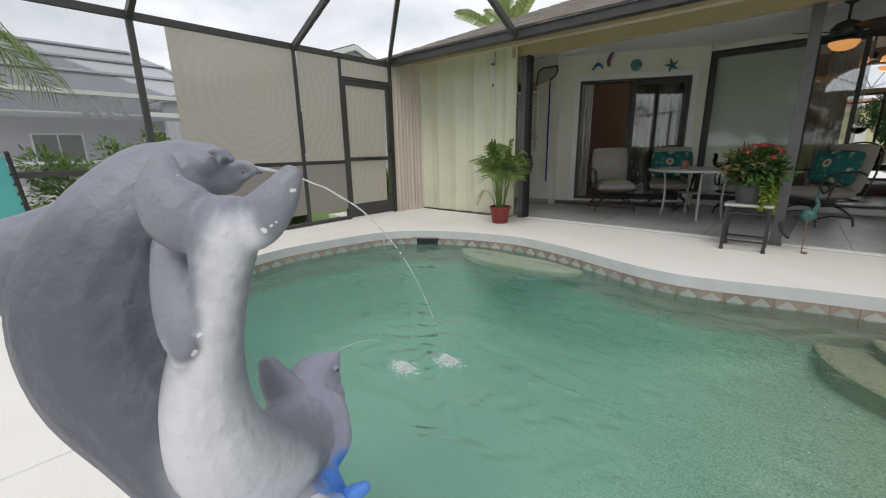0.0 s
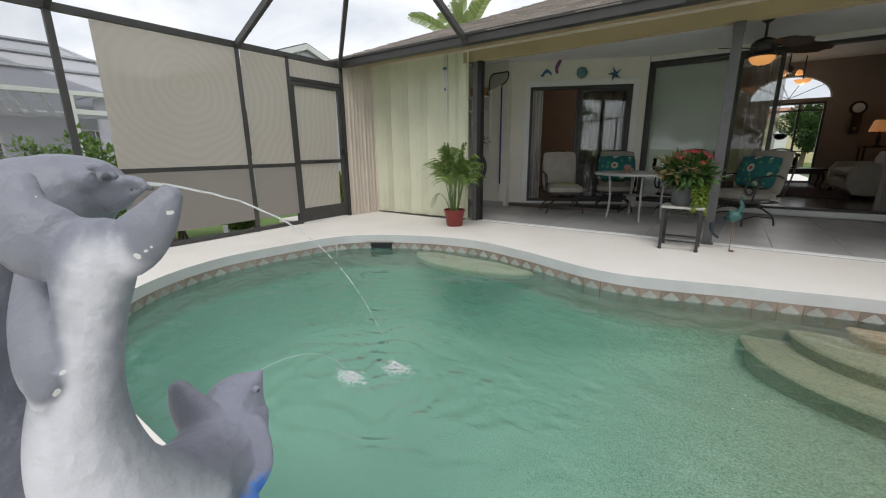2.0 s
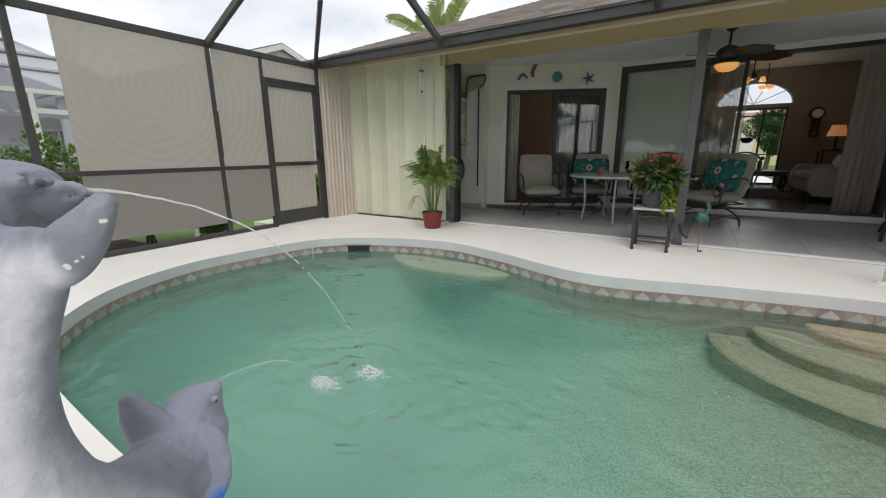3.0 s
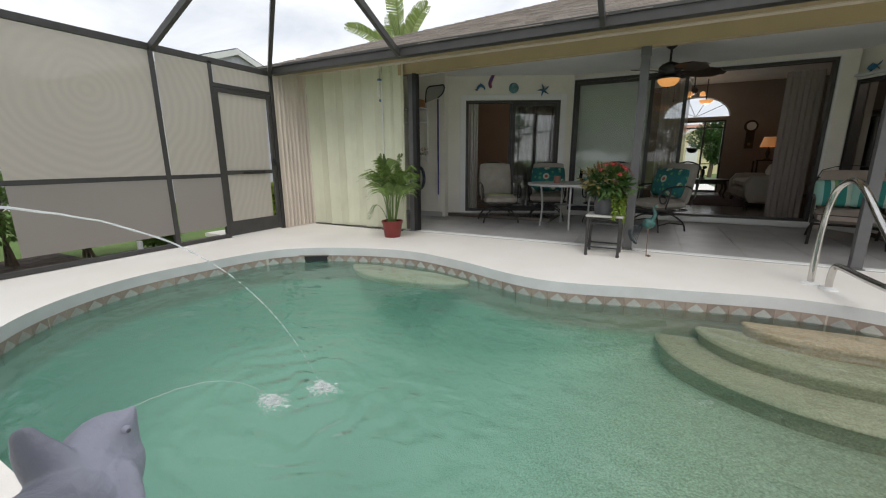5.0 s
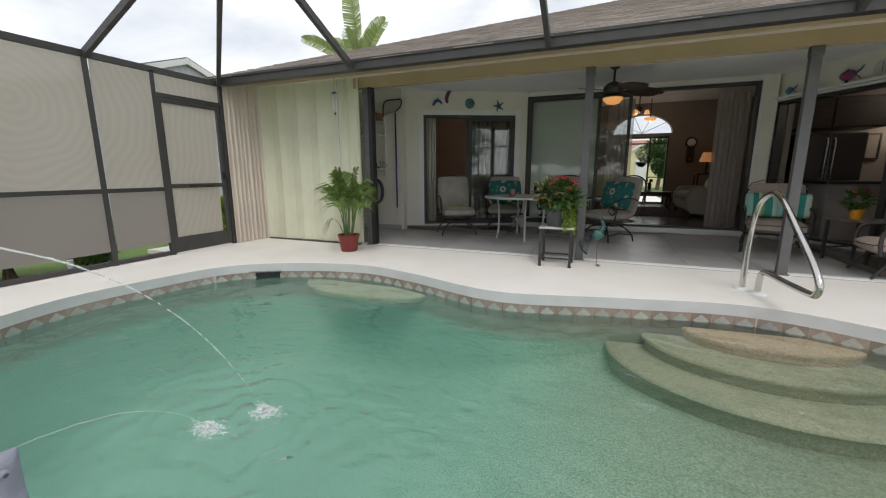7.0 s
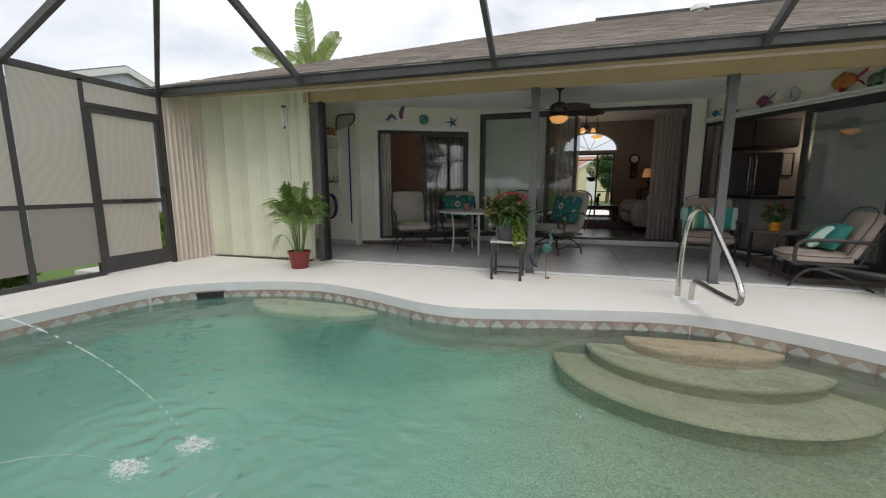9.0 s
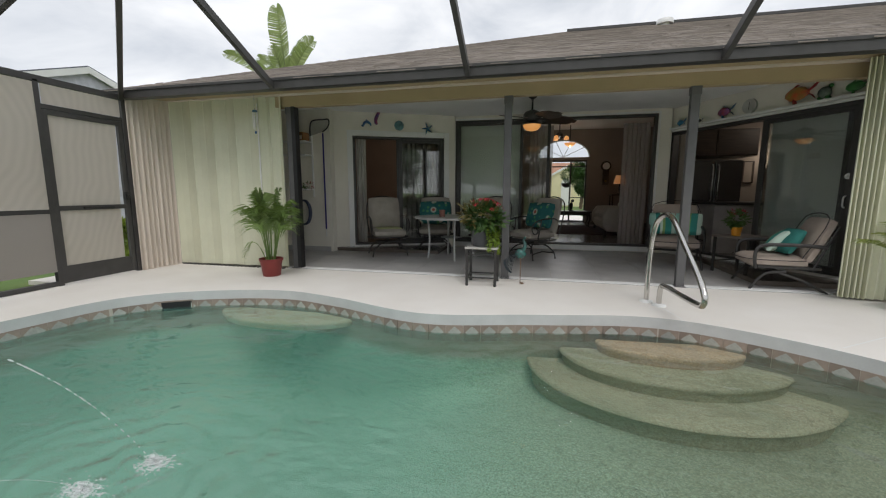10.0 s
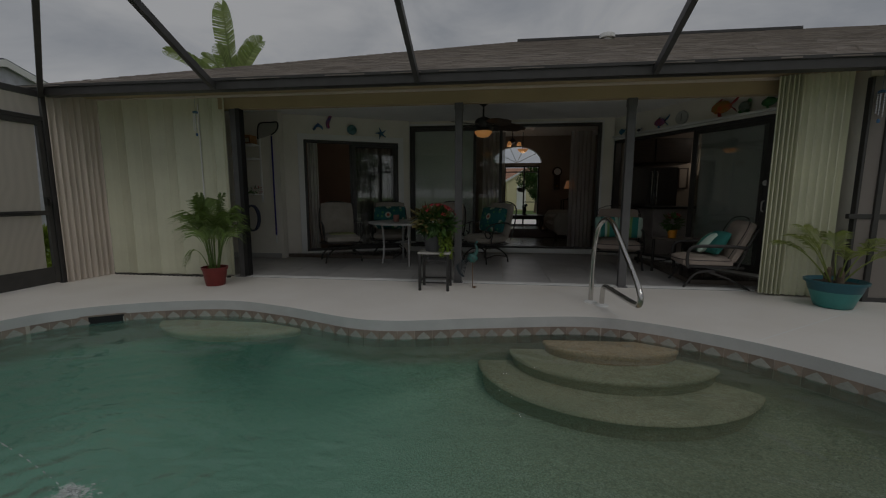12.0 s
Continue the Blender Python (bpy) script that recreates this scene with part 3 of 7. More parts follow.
def sliding_door(name, a, b, zb, zt, panels, label, casing=0.10, handle=None):
    """A dark-framed sliding door; panels as (start, end, depth) along the opening."""
    t = thing(name, label, "sliding door", local_frame(a, b), "", "structure")
    L = (Vector(b) - Vector(a)).length
    part("frame", frame_bars(M(), 0.0, L, zb, zt, 0.045, 0.0, 0.13), BRONZE, t, "dark bronze outer frame", bevel=0.003)
    if casing:
        c = M()
        c.box(-casing, -0.022, 0.0, -0.002, -0.002, zt + casing)
        c.box(L + 0.002, -0.022, 0.0, L + casing, -0.002, zt + casing)
        c.box(-0.002, -0.022, zt + 0.002, L + 0.002, -0.002, zt + casing)
        part("casing", c, WHITE, t, "white painted casing", bevel=0.004)
    part("sill", M().box(-0.02, -0.05, zb - 0.07, L + 0.02, -0.002, zb + 0.012), WHITE, t, "white raised sill", bevel=0.004)
    for u0, u1, dep in panels:
        pn = part("panel_frame", frame_bars(M(), u0, u1, zb + 0.045, zt - 0.045, 0.055, dep, dep + 0.03), BRONZE, t, bevel=0.002)
        g = part("pane", M().box(u0 + 0.055, dep + 0.012, zb + 0.1, u1 - 0.055, dep + 0.018, zt - 0.1), GLASS, pn, "clear reflecting glass")
        g.visible_shadow = False
    return t


sliding_door("door_1", A0, A1, 0.078, 2.115, [(LA * 0.5, LA - 0.04, 0.03), (LA * 0.47, LA - 0.08, 0.08)], "dark-framed sliding glass door standing half open")
sliding_door("door_2", B0, B1, 0.09, 2.458, [(0.04, 1.30, 0.02), (1.24, 1.80, 0.09)], "wide dark-framed sliding glass doors pushed open", 0.035)
sliding_door("door_3", C0, C1, 0.078, 2.135, [(LC * 0.585, LC - 0.04, 0.03), (LC * 0.565, LC - 0.12, 0.075)], "dark-framed sliding kitchen door standing half open", 0.06)

def door_pull(m):
    t = thing("door_handle", "white metal pull handle on the kitchen sliding door", "handle", m)
    part("grip", M().tube(curve([(0, 0, -0.07), (0, -0.035, -0.05), (0, -0.04, 0), (0, -0.035, 0.05), (0, 0, 0.07)], 4), 0.010, 7), WHITE, t, smooth=True)
    part("latch", M().lathe([(0.035, 0.0), (0.035, 0.012), (0.02, 0.02)], 14, pose(0, 0, 0.30, 90)).box(-0.012, -0.05, 0.29, 0.012, -0.015, 0.31), WHITE, t, "round white latch", True)


door_pull(local_frame(C0, C1) @ Matrix.Translation((LC - 0.07, 0.03, 0.98)))

# ledge over the kitchen door, with its ornaments
led = M()
led.box(-0.10, -0.10, 2.165, LC + 0.3, 0.0, 2.20)
tagged(part("shelf_ledge", led, WHITE, None, "", bevel=0.004), "white painted ledge above the kitchen door", "ledge", "", "structure").matrix_world = local_frame(C0, C1)


def drape(name, a, b, z0, z1, folds, depth, material, label, parent=None):
    """A hanging cloth with soft folds from a to b."""
    s = M()
    n = folds * 8
    a, b = Vector((*a, 0)), Vector((*b, 0))
    d = (b - a)
    nr = Vector((-d.y, d.x, 0)).normalized()
    rows = 7
    for r in range(rows):
        zz = z0 + (z1 - z0) * r / (rows - 1)
        k = 1.15 - 0.3 * r / (rows - 1)
        for i in range(n + 1):
            u = i / n
            w = math.sin(u * folds * 2 * math.pi + 0.5 * math.sin(u * 9 + r * 0.3)) * depth * k
            p = a + d * u + nr * w
            s.v.append((p.x, p.y, zz))
    for r in range(rows - 1):
        for i in range(n):
            s.f.append((r * (n + 1) + i, r * (n + 1) + i + 1, (r + 1) * (n + 1) + i + 1, (r + 1) * (n + 1) + i))
    ob = part(name, s, material, parent, "", True)
    return ob if parent else tagged(ob, label, "curtain")


def at(frame_m, u, v):
    p = frame_m @ Vector((u, v, 0))
    return (p.x, p.y)


FA, FB, FC = local_frame(A0, A1), local_frame(B0, B1), local_frame(C0, C1)
drape("curtain", at(FA, 0.06, 0.25), at(FA, 0.24, 0.25), 0.1, 2.15, 3, 0.03, CURTAIN, "white curtain gathered beside the open bedroom door")
drape("curtain", at(FA, 0.85, 0.28), at(FA, 1.66, 0.28), 0.1, 2.15, 9, 0.03, LACE, "patterned grey curtain drawn behind the bedroom door glass")
drape("curtain", at(FB, 1.42, 0.32), at(FB, 1.86, 0.32), 0.1, 2.36, 5, 0.035, SHEER, "sheer beige curtain gathered in the living room door")
drape("curtain", at(FB, 3.12, 0.34), at(FB, 3.58, 0.34), 0.1, 2.36, 6, 0.025, PALE_SHEER, "long pale curtain hanging inside the living room door")
sh = M().box(0.05, 0.135, 0.12, 1.28, 0.142, 2.38)
sh.box(0.05, 0.132, 0.10, 1.28, 0.150, 0.125)
ob = tagged(part("roller_shade", sh, SHADE), "pale green roller shade drawn down behind glass", "shade")
ob.matrix_world = FB
sh = M().box(LC * 0.60, 0.135, 0.10, LC - 0.05, 0.142, 2.10)
ob = tagged(part("roller_shade", sh, SHADE), "pale green roller shade behind the kitchen door glass", "shade")
ob.matrix_world = FC

# ---- rooms behind the doors ----
setting("wall_6", M().box(-5.1, 5.6, 0, -1.42, 5.75, 3.0).box(-5.1, 1.78, 0, -4.98, 5.6, 3.0), BROWN_WALL, "brown painted bedroom wall", "wall")
setting("wall_7", M().box(-1.42, 3.0, 0, -1.30, 9.6, 3.2), BROWN_WALL, "brown painted partition wall", "wall")
setting("floor_2", M().box(-5.1, 1.76, -0.1, -1.3, 5.6, 0.06), DARK_FLOOR, "dark bedroom floor", "floor")
lf = M().box(-1.3, 2.995, -0.1, 4.4, 9.6, 0.075)
setting("floor_3", lf, DARK_FLOOR, "dark polished living room floor", "floor")
setting("ceiling_2", M().box(-5.1, 3.0, 3.2, 7.2, 9.7, 3.25), CEIL, "white room ceiling", "ceiling")
wl2 = M()
DL, DR, DT = 0.80, 2.02, 2.18
wl2.box(-1.3, 9.5, 0, DL, 9.65, 2.28)
wl2.box(DR, 9.5, 0, 4.4, 9.65, 2.28)
wl2.box(DL, 9.5, DT, DR, 9.65, 2.28)
wl2.box(-1.3, 9.5, 2.28, 0.36, 9.65, 3.2)
wl2.box(2.10, 9.5, 2.28, 4.4, 9.65, 3.2)
AC, AR = 1.23, 0.87
for i in range(16):
    a0, a1 = math.pi * i / 16, math.pi * (i + 1) / 16
    p, q = (AC + AR * math.cos(a0), 2.28 + 0.58 * math.sin(a0)), (AC + AR * math.cos(a1), 2.28 + 0.58 * math.sin(a1))
    wl2.add([(p[0], 9.5, p[1]), (q[0], 9.5, q[1]), (q[0], 9.5, 3.2), (p[0], 9.5, 3.2), (p[0], 9.65, p[1]), (q[0], 9.65, q[1]), (q[0], 9.65, 3.2), (p[0], 9.65, 3.2)],
            [(0, 1, 2, 3), (7, 6, 5, 4), (0, 4, 5, 1)])
setting("wall_8", wl2, TAN_WALL, "tan living room wall with arched window over the door", "wall")
wl3 = M().box(4.4, 4.6, 0, 4.52, 9.65, 3.2).box(2.92, 4.5, 0, 4.52, 4.6, 3.2).box(2.84, 3.05, 0, 2.92, 4.6, 3.2)
setting("wall_9", wl3, TAN_WALL, "tan living room side wall", "wall")
# kitchen
setting("floor_4", M().box(2.93, 0.3, -0.1, 7.2, 4.5, 0.06), DARK_FLOOR, "dark kitchen floor", "floor")
kw = M().box(7.0, 0.2, 0, 7.15, 4.5, 2.6).box(2.94, 4.38, 0, 7.0, 4.48, 3.2).box(4.6, 0.05, 0, 7.15, 0.2, 2.6)
setting("wall_10", kw, TAN_WALL, "tan kitchen wall", "wall")
setting("wall_11", M().box(4.18, -0.3, 0, 4.3, 0.2, CEIL_Z), STUCCO, "cream wall pier at the end of the lanai", "wall")

kc = thing("kitchen_island", "grey bar counter with a dark stone top", "counter", pose(3.92, 2.97, 0.06, 0, 0, 12))
part("body", M().box(-0.70, -0.26, 0, 1.6, 0.26, 0.83), mat("grey_counter_paint", (0.34, 0.32, 0.31), 0.6), kc, bevel=0.006)
part("worktop", M().box(-0.78, -0.34, 0.83, 1.66, 0.30, 0.87), BLACK, kc, "dark polished stone top", bevel=0.006)
DARK_STEEL = mat("dark_steel", (0.16, 0.16, 0.17), 0.2, metal=0.9, var=0.06, bump=0.02, stretch=(1, 1, 20))
fr = thing("refrigerator", "dark steel double-door refrigerator", "refrigerator", pose(3.62, 3.95, 0.06, 0, 0, 0))
part("body", M().box(-0.46, -0.35, 0, 0.46, 0.35, 1.63), DARK_STEEL, fr, bevel=0.01)
for sx in (-1, 1):
    d = part("door", M().box(min(0.004 * sx, 0.455 * sx), -0.40, 0.6, max(0.004 * sx, 0.455 * sx), -0.352, 1.62), DARK_STEEL, fr, bevel=0.008)
    part("handle", M().tube([(0.05 * sx, -0.41, 0.85), (0.05 * sx, -0.455, 0.9), (0.05 * sx, -0.455, 1.5), (0.05 * sx, -0.41, 1.55)], 0.012), STEEL, d, "steel bar handle", True)
part("drawer", M().box(-0.455, -0.40, 0.05, 0.455, -0.352, 0.585), DARK_STEEL, fr, bevel=0.008)
cab = thing("wall_cabinet", "dark wooden cabinets above the refrigerator", "cabinet", pose(3.68, 4.05, 1.78, 0, 0, 0))
part("body", M().box(-0.7, -0.3, 0, 0.7, 0.3, 0.5), WOOD_DARK, cab, bevel=0.005)
for u in (-0.69, 0.01):
    part("door", M().box(u, -0.325, 0.02, u + 0.68, -0.302, 0.48), WOOD_DARK, cab, bevel=0.006)
for p in ((4.88, 4.21, 1.55),):
    t = thing("wall_lamp", "bronze wall lamp with a glass shade", "lamp", pose(*p))
    part("bracket", M().tube([(0, 0.17, -0.15), (0, 0.0, -0.15), (0, 0, -0.05)], 0.012), BLACK, t, smooth=True)
    part("shade", M().lathe([(0.03, -0.05), (0.06, 0.0), (0.07, 0.10), (0.065, 0.10), (0.03, -0.03)], 14), CURTAIN, t, smooth=True)
pic = thing("picture", "small framed picture on the kitchen wall", "picture", pose(4.52, 4.37, 1.50))
part("frame", frame_bars(M(), -0.1, 0.1, -0.22, 0.22, 0.02, -0.03, 0.0), WOOD_DARK, pic)
part("print", M().box(-0.08, -0.015, -0.20, 0.08, -0.005, 0.20), TAN_WALL, pic)

# living room
fdoor = thing("door_4", "dark-framed glass front door under an arched window", "door", None, "", "structure")
part("frame", frame_bars(M(), DL, DR, 0.075, DT, 0.05, 9.53, 9.60), BRONZE, fdoor)
part("mullion", M().box(1.47, 9.54, 0.1, 1.52, 9.59, DT - 0.05).box(DL, 9.54, 1.95, DR, 9.59, 1.99).box(1.52, 9.54, 0.9, DR - 0.05, 9.59, 0.93), BRONZE, fdoor)
arch = M().tube([(AC + (AR - 0.02) * math.cos(math.pi * i / 20), 9.56, 2.29 + 0.56 * math.sin(math.pi * i / 20)) for i in range(21)], 0.022, 6)
for i in (4, 8, 12, 16):
    a = math.pi * i / 20
    arch.tube([(AC, 9.56, 2.29), (AC + 0.85 * math.cos(a), 9.56, 2.29 + 0.56 * math.sin(a))], 0.010, 6)
part("arched_transom", arch, WHITE, fdoor, "white fan-shaped transom bars", True)
UPH = mat("cream_upholstery", (0.62, 0.575, 0.50), 0.95, var=0.06, scale=6, bump=0.3, bscale=150)


def sofa(m):
    t = thing("sofa", "cream upholstered sofa with rolled arms", "sofa", m)
    part("base", M().cushion(-0.95, -0.42, 0.10, 0.95, 0.42, 0.40, puff=0.0), UPH, t, smooth=True)
    part("backrest", M().cushion(-0.95, 0.22, 0.30, 0.95, 0.46, 0.85, puff=0.02), UPH, t, smooth=True)
    for sx in (-1, 1):
        part("arm", M().cushion(sx * 0.86 - 0.12, -0.44, 0.10, sx * 0.86 + 0.12, 0.42, 0.64, puff=0.02), UPH, t, smooth=True)
        part("seat_cushion", M().cushion(sx * 0.38 - 0.36, -0.42, 0.38, sx * 0.38 + 0.36, 0.25, 0.54), UPH, t, smooth=True)
    for sx in (-0.85, 0.85):
        for sy in (-0.36, 0.36):
            part("leg", M().lathe([(0.03, 0.0), (0.04, 0.11)], 8, Matrix.Translation((sx, sy, 0))), WOOD_DARK, t)
    return t


sofa(pose(2.36, 6.0, 0.075, 0, 0, -90))
ct = thing("console_table", "dark wooden table with curved legs", "table", pose(1.32, 7.3, 0.075))
part("tabletop", M().box(-0.62, -0.35, 0.44, 0.62, 0.35, 0.48), WOOD_DARK, ct, bevel=0.01)
part("apron", M().box(-0.56, -0.30, 0.36, 0.56, 0.30, 0.44), WOOD_DARK, ct)
for sx in (-0.54, 0.54):
    for sy in (-0.28, 0.28):
        part("leg", M().tube([(sx, sy, 0.40), (sx * 1.05, sy * 1.05, 0.25), (sx * 0.97, sy, 0.1), (sx * 1.06, sy * 1.05, 0)], [0.035, 0.028, 0.02, 0.028]), WOOD_DARK, ct, smooth=True)
fig = M().lathe([(0.07, 0), (0.07, 0.02), (0.03, 0.04), (0.05, 0.12), (0.045, 0.2), (0.02, 0.26)], 12)
fig.ball((0.03, 0, 0.29), (0.05, 0.035, 0.045), 8).tube([(0.0, 0, 0.18), (-0.08, 0.0, 0.24), (-0.05, 0, 0.30)], 0.015)
tagged(part("figurine", fig, BLACK, None, "", True), "small dark bird-like figurine on the dark table", "ornament").matrix_world = pose(1.38, 7.3, 0.555)
rug = tagged(part("rug", M().box(0.3, 5.2, 0.075, 2.3, 7.9, 0.09), mat("dark_patterned_rug", (0.10, 0.05, 0.045), 0.95, var=0.3, scale=9, bump=0.4)), "dark patterned rug on the living room floor", "rug")
clk = thing("pendulum_clock", "dark wooden wall clock with a pendulum", "clock", pose(2.62, 9.48, 1.35))
part("case", M().lathe([(0.17, -0.05), (0.17, 0.0)], 20, pose(0, 0, 0.62, 90)).box(-0.10, -0.05, 0.0, 0.10, 0.0, 0.5), WOOD_DARK, clk)
part("dial", M().lathe([(0.115, 0), (0.115, 0.006)], 20, pose(0, -0.055, 0.62, 90)), WHITE, clk)
part("pendulum", M().ball((0, -0.06, 0.12), 0.04, 8), mat("brass", (0.5, 0.35, 0.12), 0.3, metal=1.0), clk)


def table_lamp(m):
    t = thing("table_lamp", "table lamp with a warm lit fabric shade", "lamp", m)
    part("base", M().lathe([(0.08, 0), (0.08, 0.02), (0.02, 0.05), (0.05, 0.18), (0.03, 0.3), (0.012, 0.36)], 14), BLACK, t, smooth=True)
    part("shade", M().lathe([(0.20, 0.34), (0.13, 0.6), (0.125, 0.6), (0.195, 0.34)], 18), mat_glow("lit_lamp_shade", (1.0, 0.40, 0.14), 0.2), t, smooth=True)
    return t


et = thing("end_table", "tall dark wooden lamp table", "table", pose(2.98, 8.9, 0.075))
part("tabletop", M().box(-0.28, -0.28, 0.92, 0.28, 0.28, 0.96), WOOD_DARK, et, bevel=0.006)
for sx in (-0.24, 0.24):
    for sy in (-0.24, 0.24):
        part("leg", M().box(sx - 0.02, sy - 0.02, 0, sx + 0.02, sy + 0.02, 0.92), WOOD_DARK, et)
table_lamp(pose(2.98, 8.9, 1.035) @ Matrix.Scale(1.0, 4))
GLOW = mat_glow("warm_lit_glass", (1.0, 0.42, 0.13), 0.7)


def hanging_bowl(m, drop, label):
    t = thing("pendant_lamp", label, "lamp", m)
    part("rod", M().tube([(0, 0, 0), (0, 0, -drop)], 0.012), BLACK, t)
    part("bowl", M().lathe([(0.03, -drop - 0.12), (0.13, -drop - 0.07), (0.18, -drop), (0.17, -drop), (0.12, -drop - 0.05)], 20), GLOW, t, smooth=True)
    return t


hanging_bowl(pose(1.36, 8.6, 3.2), 0.55, "bronze pendant lamp with a warm lit glass bowl")
ch = thing("chandelier", "bronze ceiling light with small lit shades", "lamp", pose(0.98, 7.6, 3.2))
part("rod", M().tube([(0, 0, 0), (0, 0, -0.35)], 0.014), BLACK, ch)
part("hub", M().lathe([(0.02, -0.52), (0.09, -0.47), (0.10, -0.40), (0.03, -0.33)], 14), BLACK, ch, smooth=True)
for a in (0, 120, 240):
    c, s2 = math.cos(radians(a)) * 0.2, math.sin(radians(a)) * 0.2
    arm = part("arm", M().tube([(0, 0, -0.45), (c * 0.6, s2 * 0.6, -0.52), (c, s2, -0.48)], 0.01), BLACK, ch)
    part("shade", M().lathe([(0.07, -0.56), (0.05, -0.47), (0.02, -0.45)], 12, Matrix.Translation((c, s2, 0))), GLOW, arm, smooth=True)

def bulb(p, power, size=0.06):
    lamp = new("bulb", bpy.data.lights.new("bulb", "POINT"))
    lamp.data.energy, lamp.data.shadow_soft_size, lamp.data.color = power, size, (1.0, 0.86, 0.72)
    lamp.location = p


bulb((1.36, 8.6, 2.45), 3)
bulb((0.98, 7.6, 2.55), 3)
bulb((2.98, 8.9, 1.52), 1.2)
bulb((4.88, 4.05, 1.8), 6)
# unseen kitchen ceiling lamp and bulb, added to brighten the room
hanging_bowl(pose(5.2, 2.3, 3.2), 0.5, "added kitchen fill lamp with a warm lit glass bowl")
bulb((5.2, 2.3, 2.5), 13, 0.16)
hanging_bowl(pose(-2.55, 4.0, 3.2), 0.95, "bedroom pendant lamp with a warm lit glass bowl")
bulb((-2.55, 4.0, 2.05), 7)

# ---- accordion shutters ----
def accordion(name, a, b, blades, depth, z0, z1, material, label, seed=0):
    """Folding storm shutter: each blade a thin folded slat, hinged to the next."""
    rnd = random.Random(seed)
    t = thing(name, label, "storm shutter")
    a, b = Vector((*a, 0)), Vector((*b, 0))
    d = (b - a) / blades
    nr = Vector((-d.y, d.x, 0)).normalized()
    for i in range(blades):
        p, q = a + d * i, a + d * (i + 1)
        s0 = depth * (0.5 if i % 2 else -0.5)
        p, q = p + nr * s0 * rnd.uniform(0.75, 1.15), q - nr * s0 * rnd.uniform(0.75, 1.15)
        mid = (p + q) / 2 + nr * 0.007
        th = nr * 0.003
        s = M()
        pts = [p, p + (mid - p) * 0.86, mid, q - (q - mid) * 0.14, q]
        v = [k + e + Vector((0, 0, zz)) for zz in (z0, z1) for e in (Vector(), th) for k in pts]
        n = 5
        for j in range(n - 1):
            s.f += [(j, j + 1, 2 * n + j + 1, 2 * n + j), (n + j + 1, n + j, 3 * n + j, 3 * n + j + 1), (2 * n + j, 2 * n + j + 1, 3 * n + j + 1, 3 * n + j)]
        s.v = [tuple(k) for k in v]
        part("blade", s, material, t)
        part("hinge", M().tube([(p.x, p.y, z0 + 0.01), (p.x, p.y, z1 - 0.01)], 0.006, 6), material, t)
    return t


accordion("accordion_shutter", (-4.865, -0.06), (-3.42, -0.03), 8, 0.042, 0.02, 2.37, SHUTTER, "pale yellow folding storm shutter drawn across the lanai", 3)
accordion("accordion_shutter", (-3.40, -0.03), (-3.06, -0.01), 4, 0.06, 0.02, 2.37, SHUTTER, "pale yellow storm shutter leaf with a lock bar", 4)
accordion("accordion_shutter", (-4.955, -0.66), (-4.90, -0.08), 16, 0.055, 0.0, 2.37, SHUTTER_TAN, "tan folded storm shutter closing the lanai end", 5)
accordion("accordion_shutter", (3.43, -0.16), (3.62, -0.22), 10, 0.085, 0.02, 2.37, SHUTTER, "pale yellow storm shutter folded into a stack", 6)
accordion("accordion_shutter", (3.62, -0.22), (4.05, -0.27), 12, 0.055, 0.02, 2.37, SHUTTER, "pale yellow storm shutter half folded beside the deck", 7)
setting("trim", M().box(-4.95, -0.09, 2.37, 5.1, -0.004, 2.383), SHUTTER_TAN, "tan head track of the storm shutters", "track")
# added dark strip, standing in for the shaded slit between the two shutters
tagged(part("shutter_jamb", M().box(-4.896, -0.075, 0.0, -4.872, -0.05, 2.1), BRONZE, bevel=0.002), "dark upright strip for the shaded slit between the folded shutters", "jamb", "", "structure")
# small dark boxes stand in for the zigzag shadow along the shutter's foot
dashes = M()
for i in range(26):
    dashes.box(-4.84 + 0.068 * i, -0.10, 0.0, -4.81 + 0.068 * i, -0.055, 0.018)
tagged(part("shutter_guide", dashes, BRONZE), "dark dashes for the zigzag shadow under the storm shutter", "track", "", "structure")
lock = M().tube([(-3.41, -0.07, 0.05), (-3.41, -0.07, 2.28)], 0.008, 6)
tagged(part("lock_rod", lock, WHITE), "thin white lock rod on the storm shutter", "rod")
post = thing("post", "dark bronze doubled post beside the storm shutter", "post", pose(-2.905, 0.04, 0), "lanai posts")
part("shaft", M().box(-0.03, -0.05, 0, 0.03, 0.05, 2.235), BLACK, post, bevel=0.004)

# right-hand screen wall beyond the shutter
for x in (4.35, 5.15):
    bar((x, -0.35, 0), (x, -0.35, TOPZ), 0.05, 0.05, "post")
bar((4.12, -0.30, 0.02), (5.2, -0.45, 0.02), 0.05, 0.05, "base_rail")
bar((4.12, -0.32, 0.90), (5.2, -0.4, 0.90), 0.05, 0.05, "chair_rail")
bar((4.20, -0.31, 0), (4.20, -0.31, TOPZ), 0.06, 0.05, "post")
part("screen", M().quad((4.2, -0.34, 0.0), (5.2, -0.4, 0.0), (5.2, -0.4, 2.29), (4.2, -0.34, 2.29), 0.002), PRIVACY_LOW, cage, "grey woven privacy screen")
for y in (-2.0, -4.0, -6.0, -8.5):
    bar((5.2, y, 0), (5.2, y, TOPZ), 0.055, 0.055, "post")
bar((5.2, -0.4, TOPZ), (5.2, -8.5, TOPZ), 0.055, 0.07, "eave_beam")

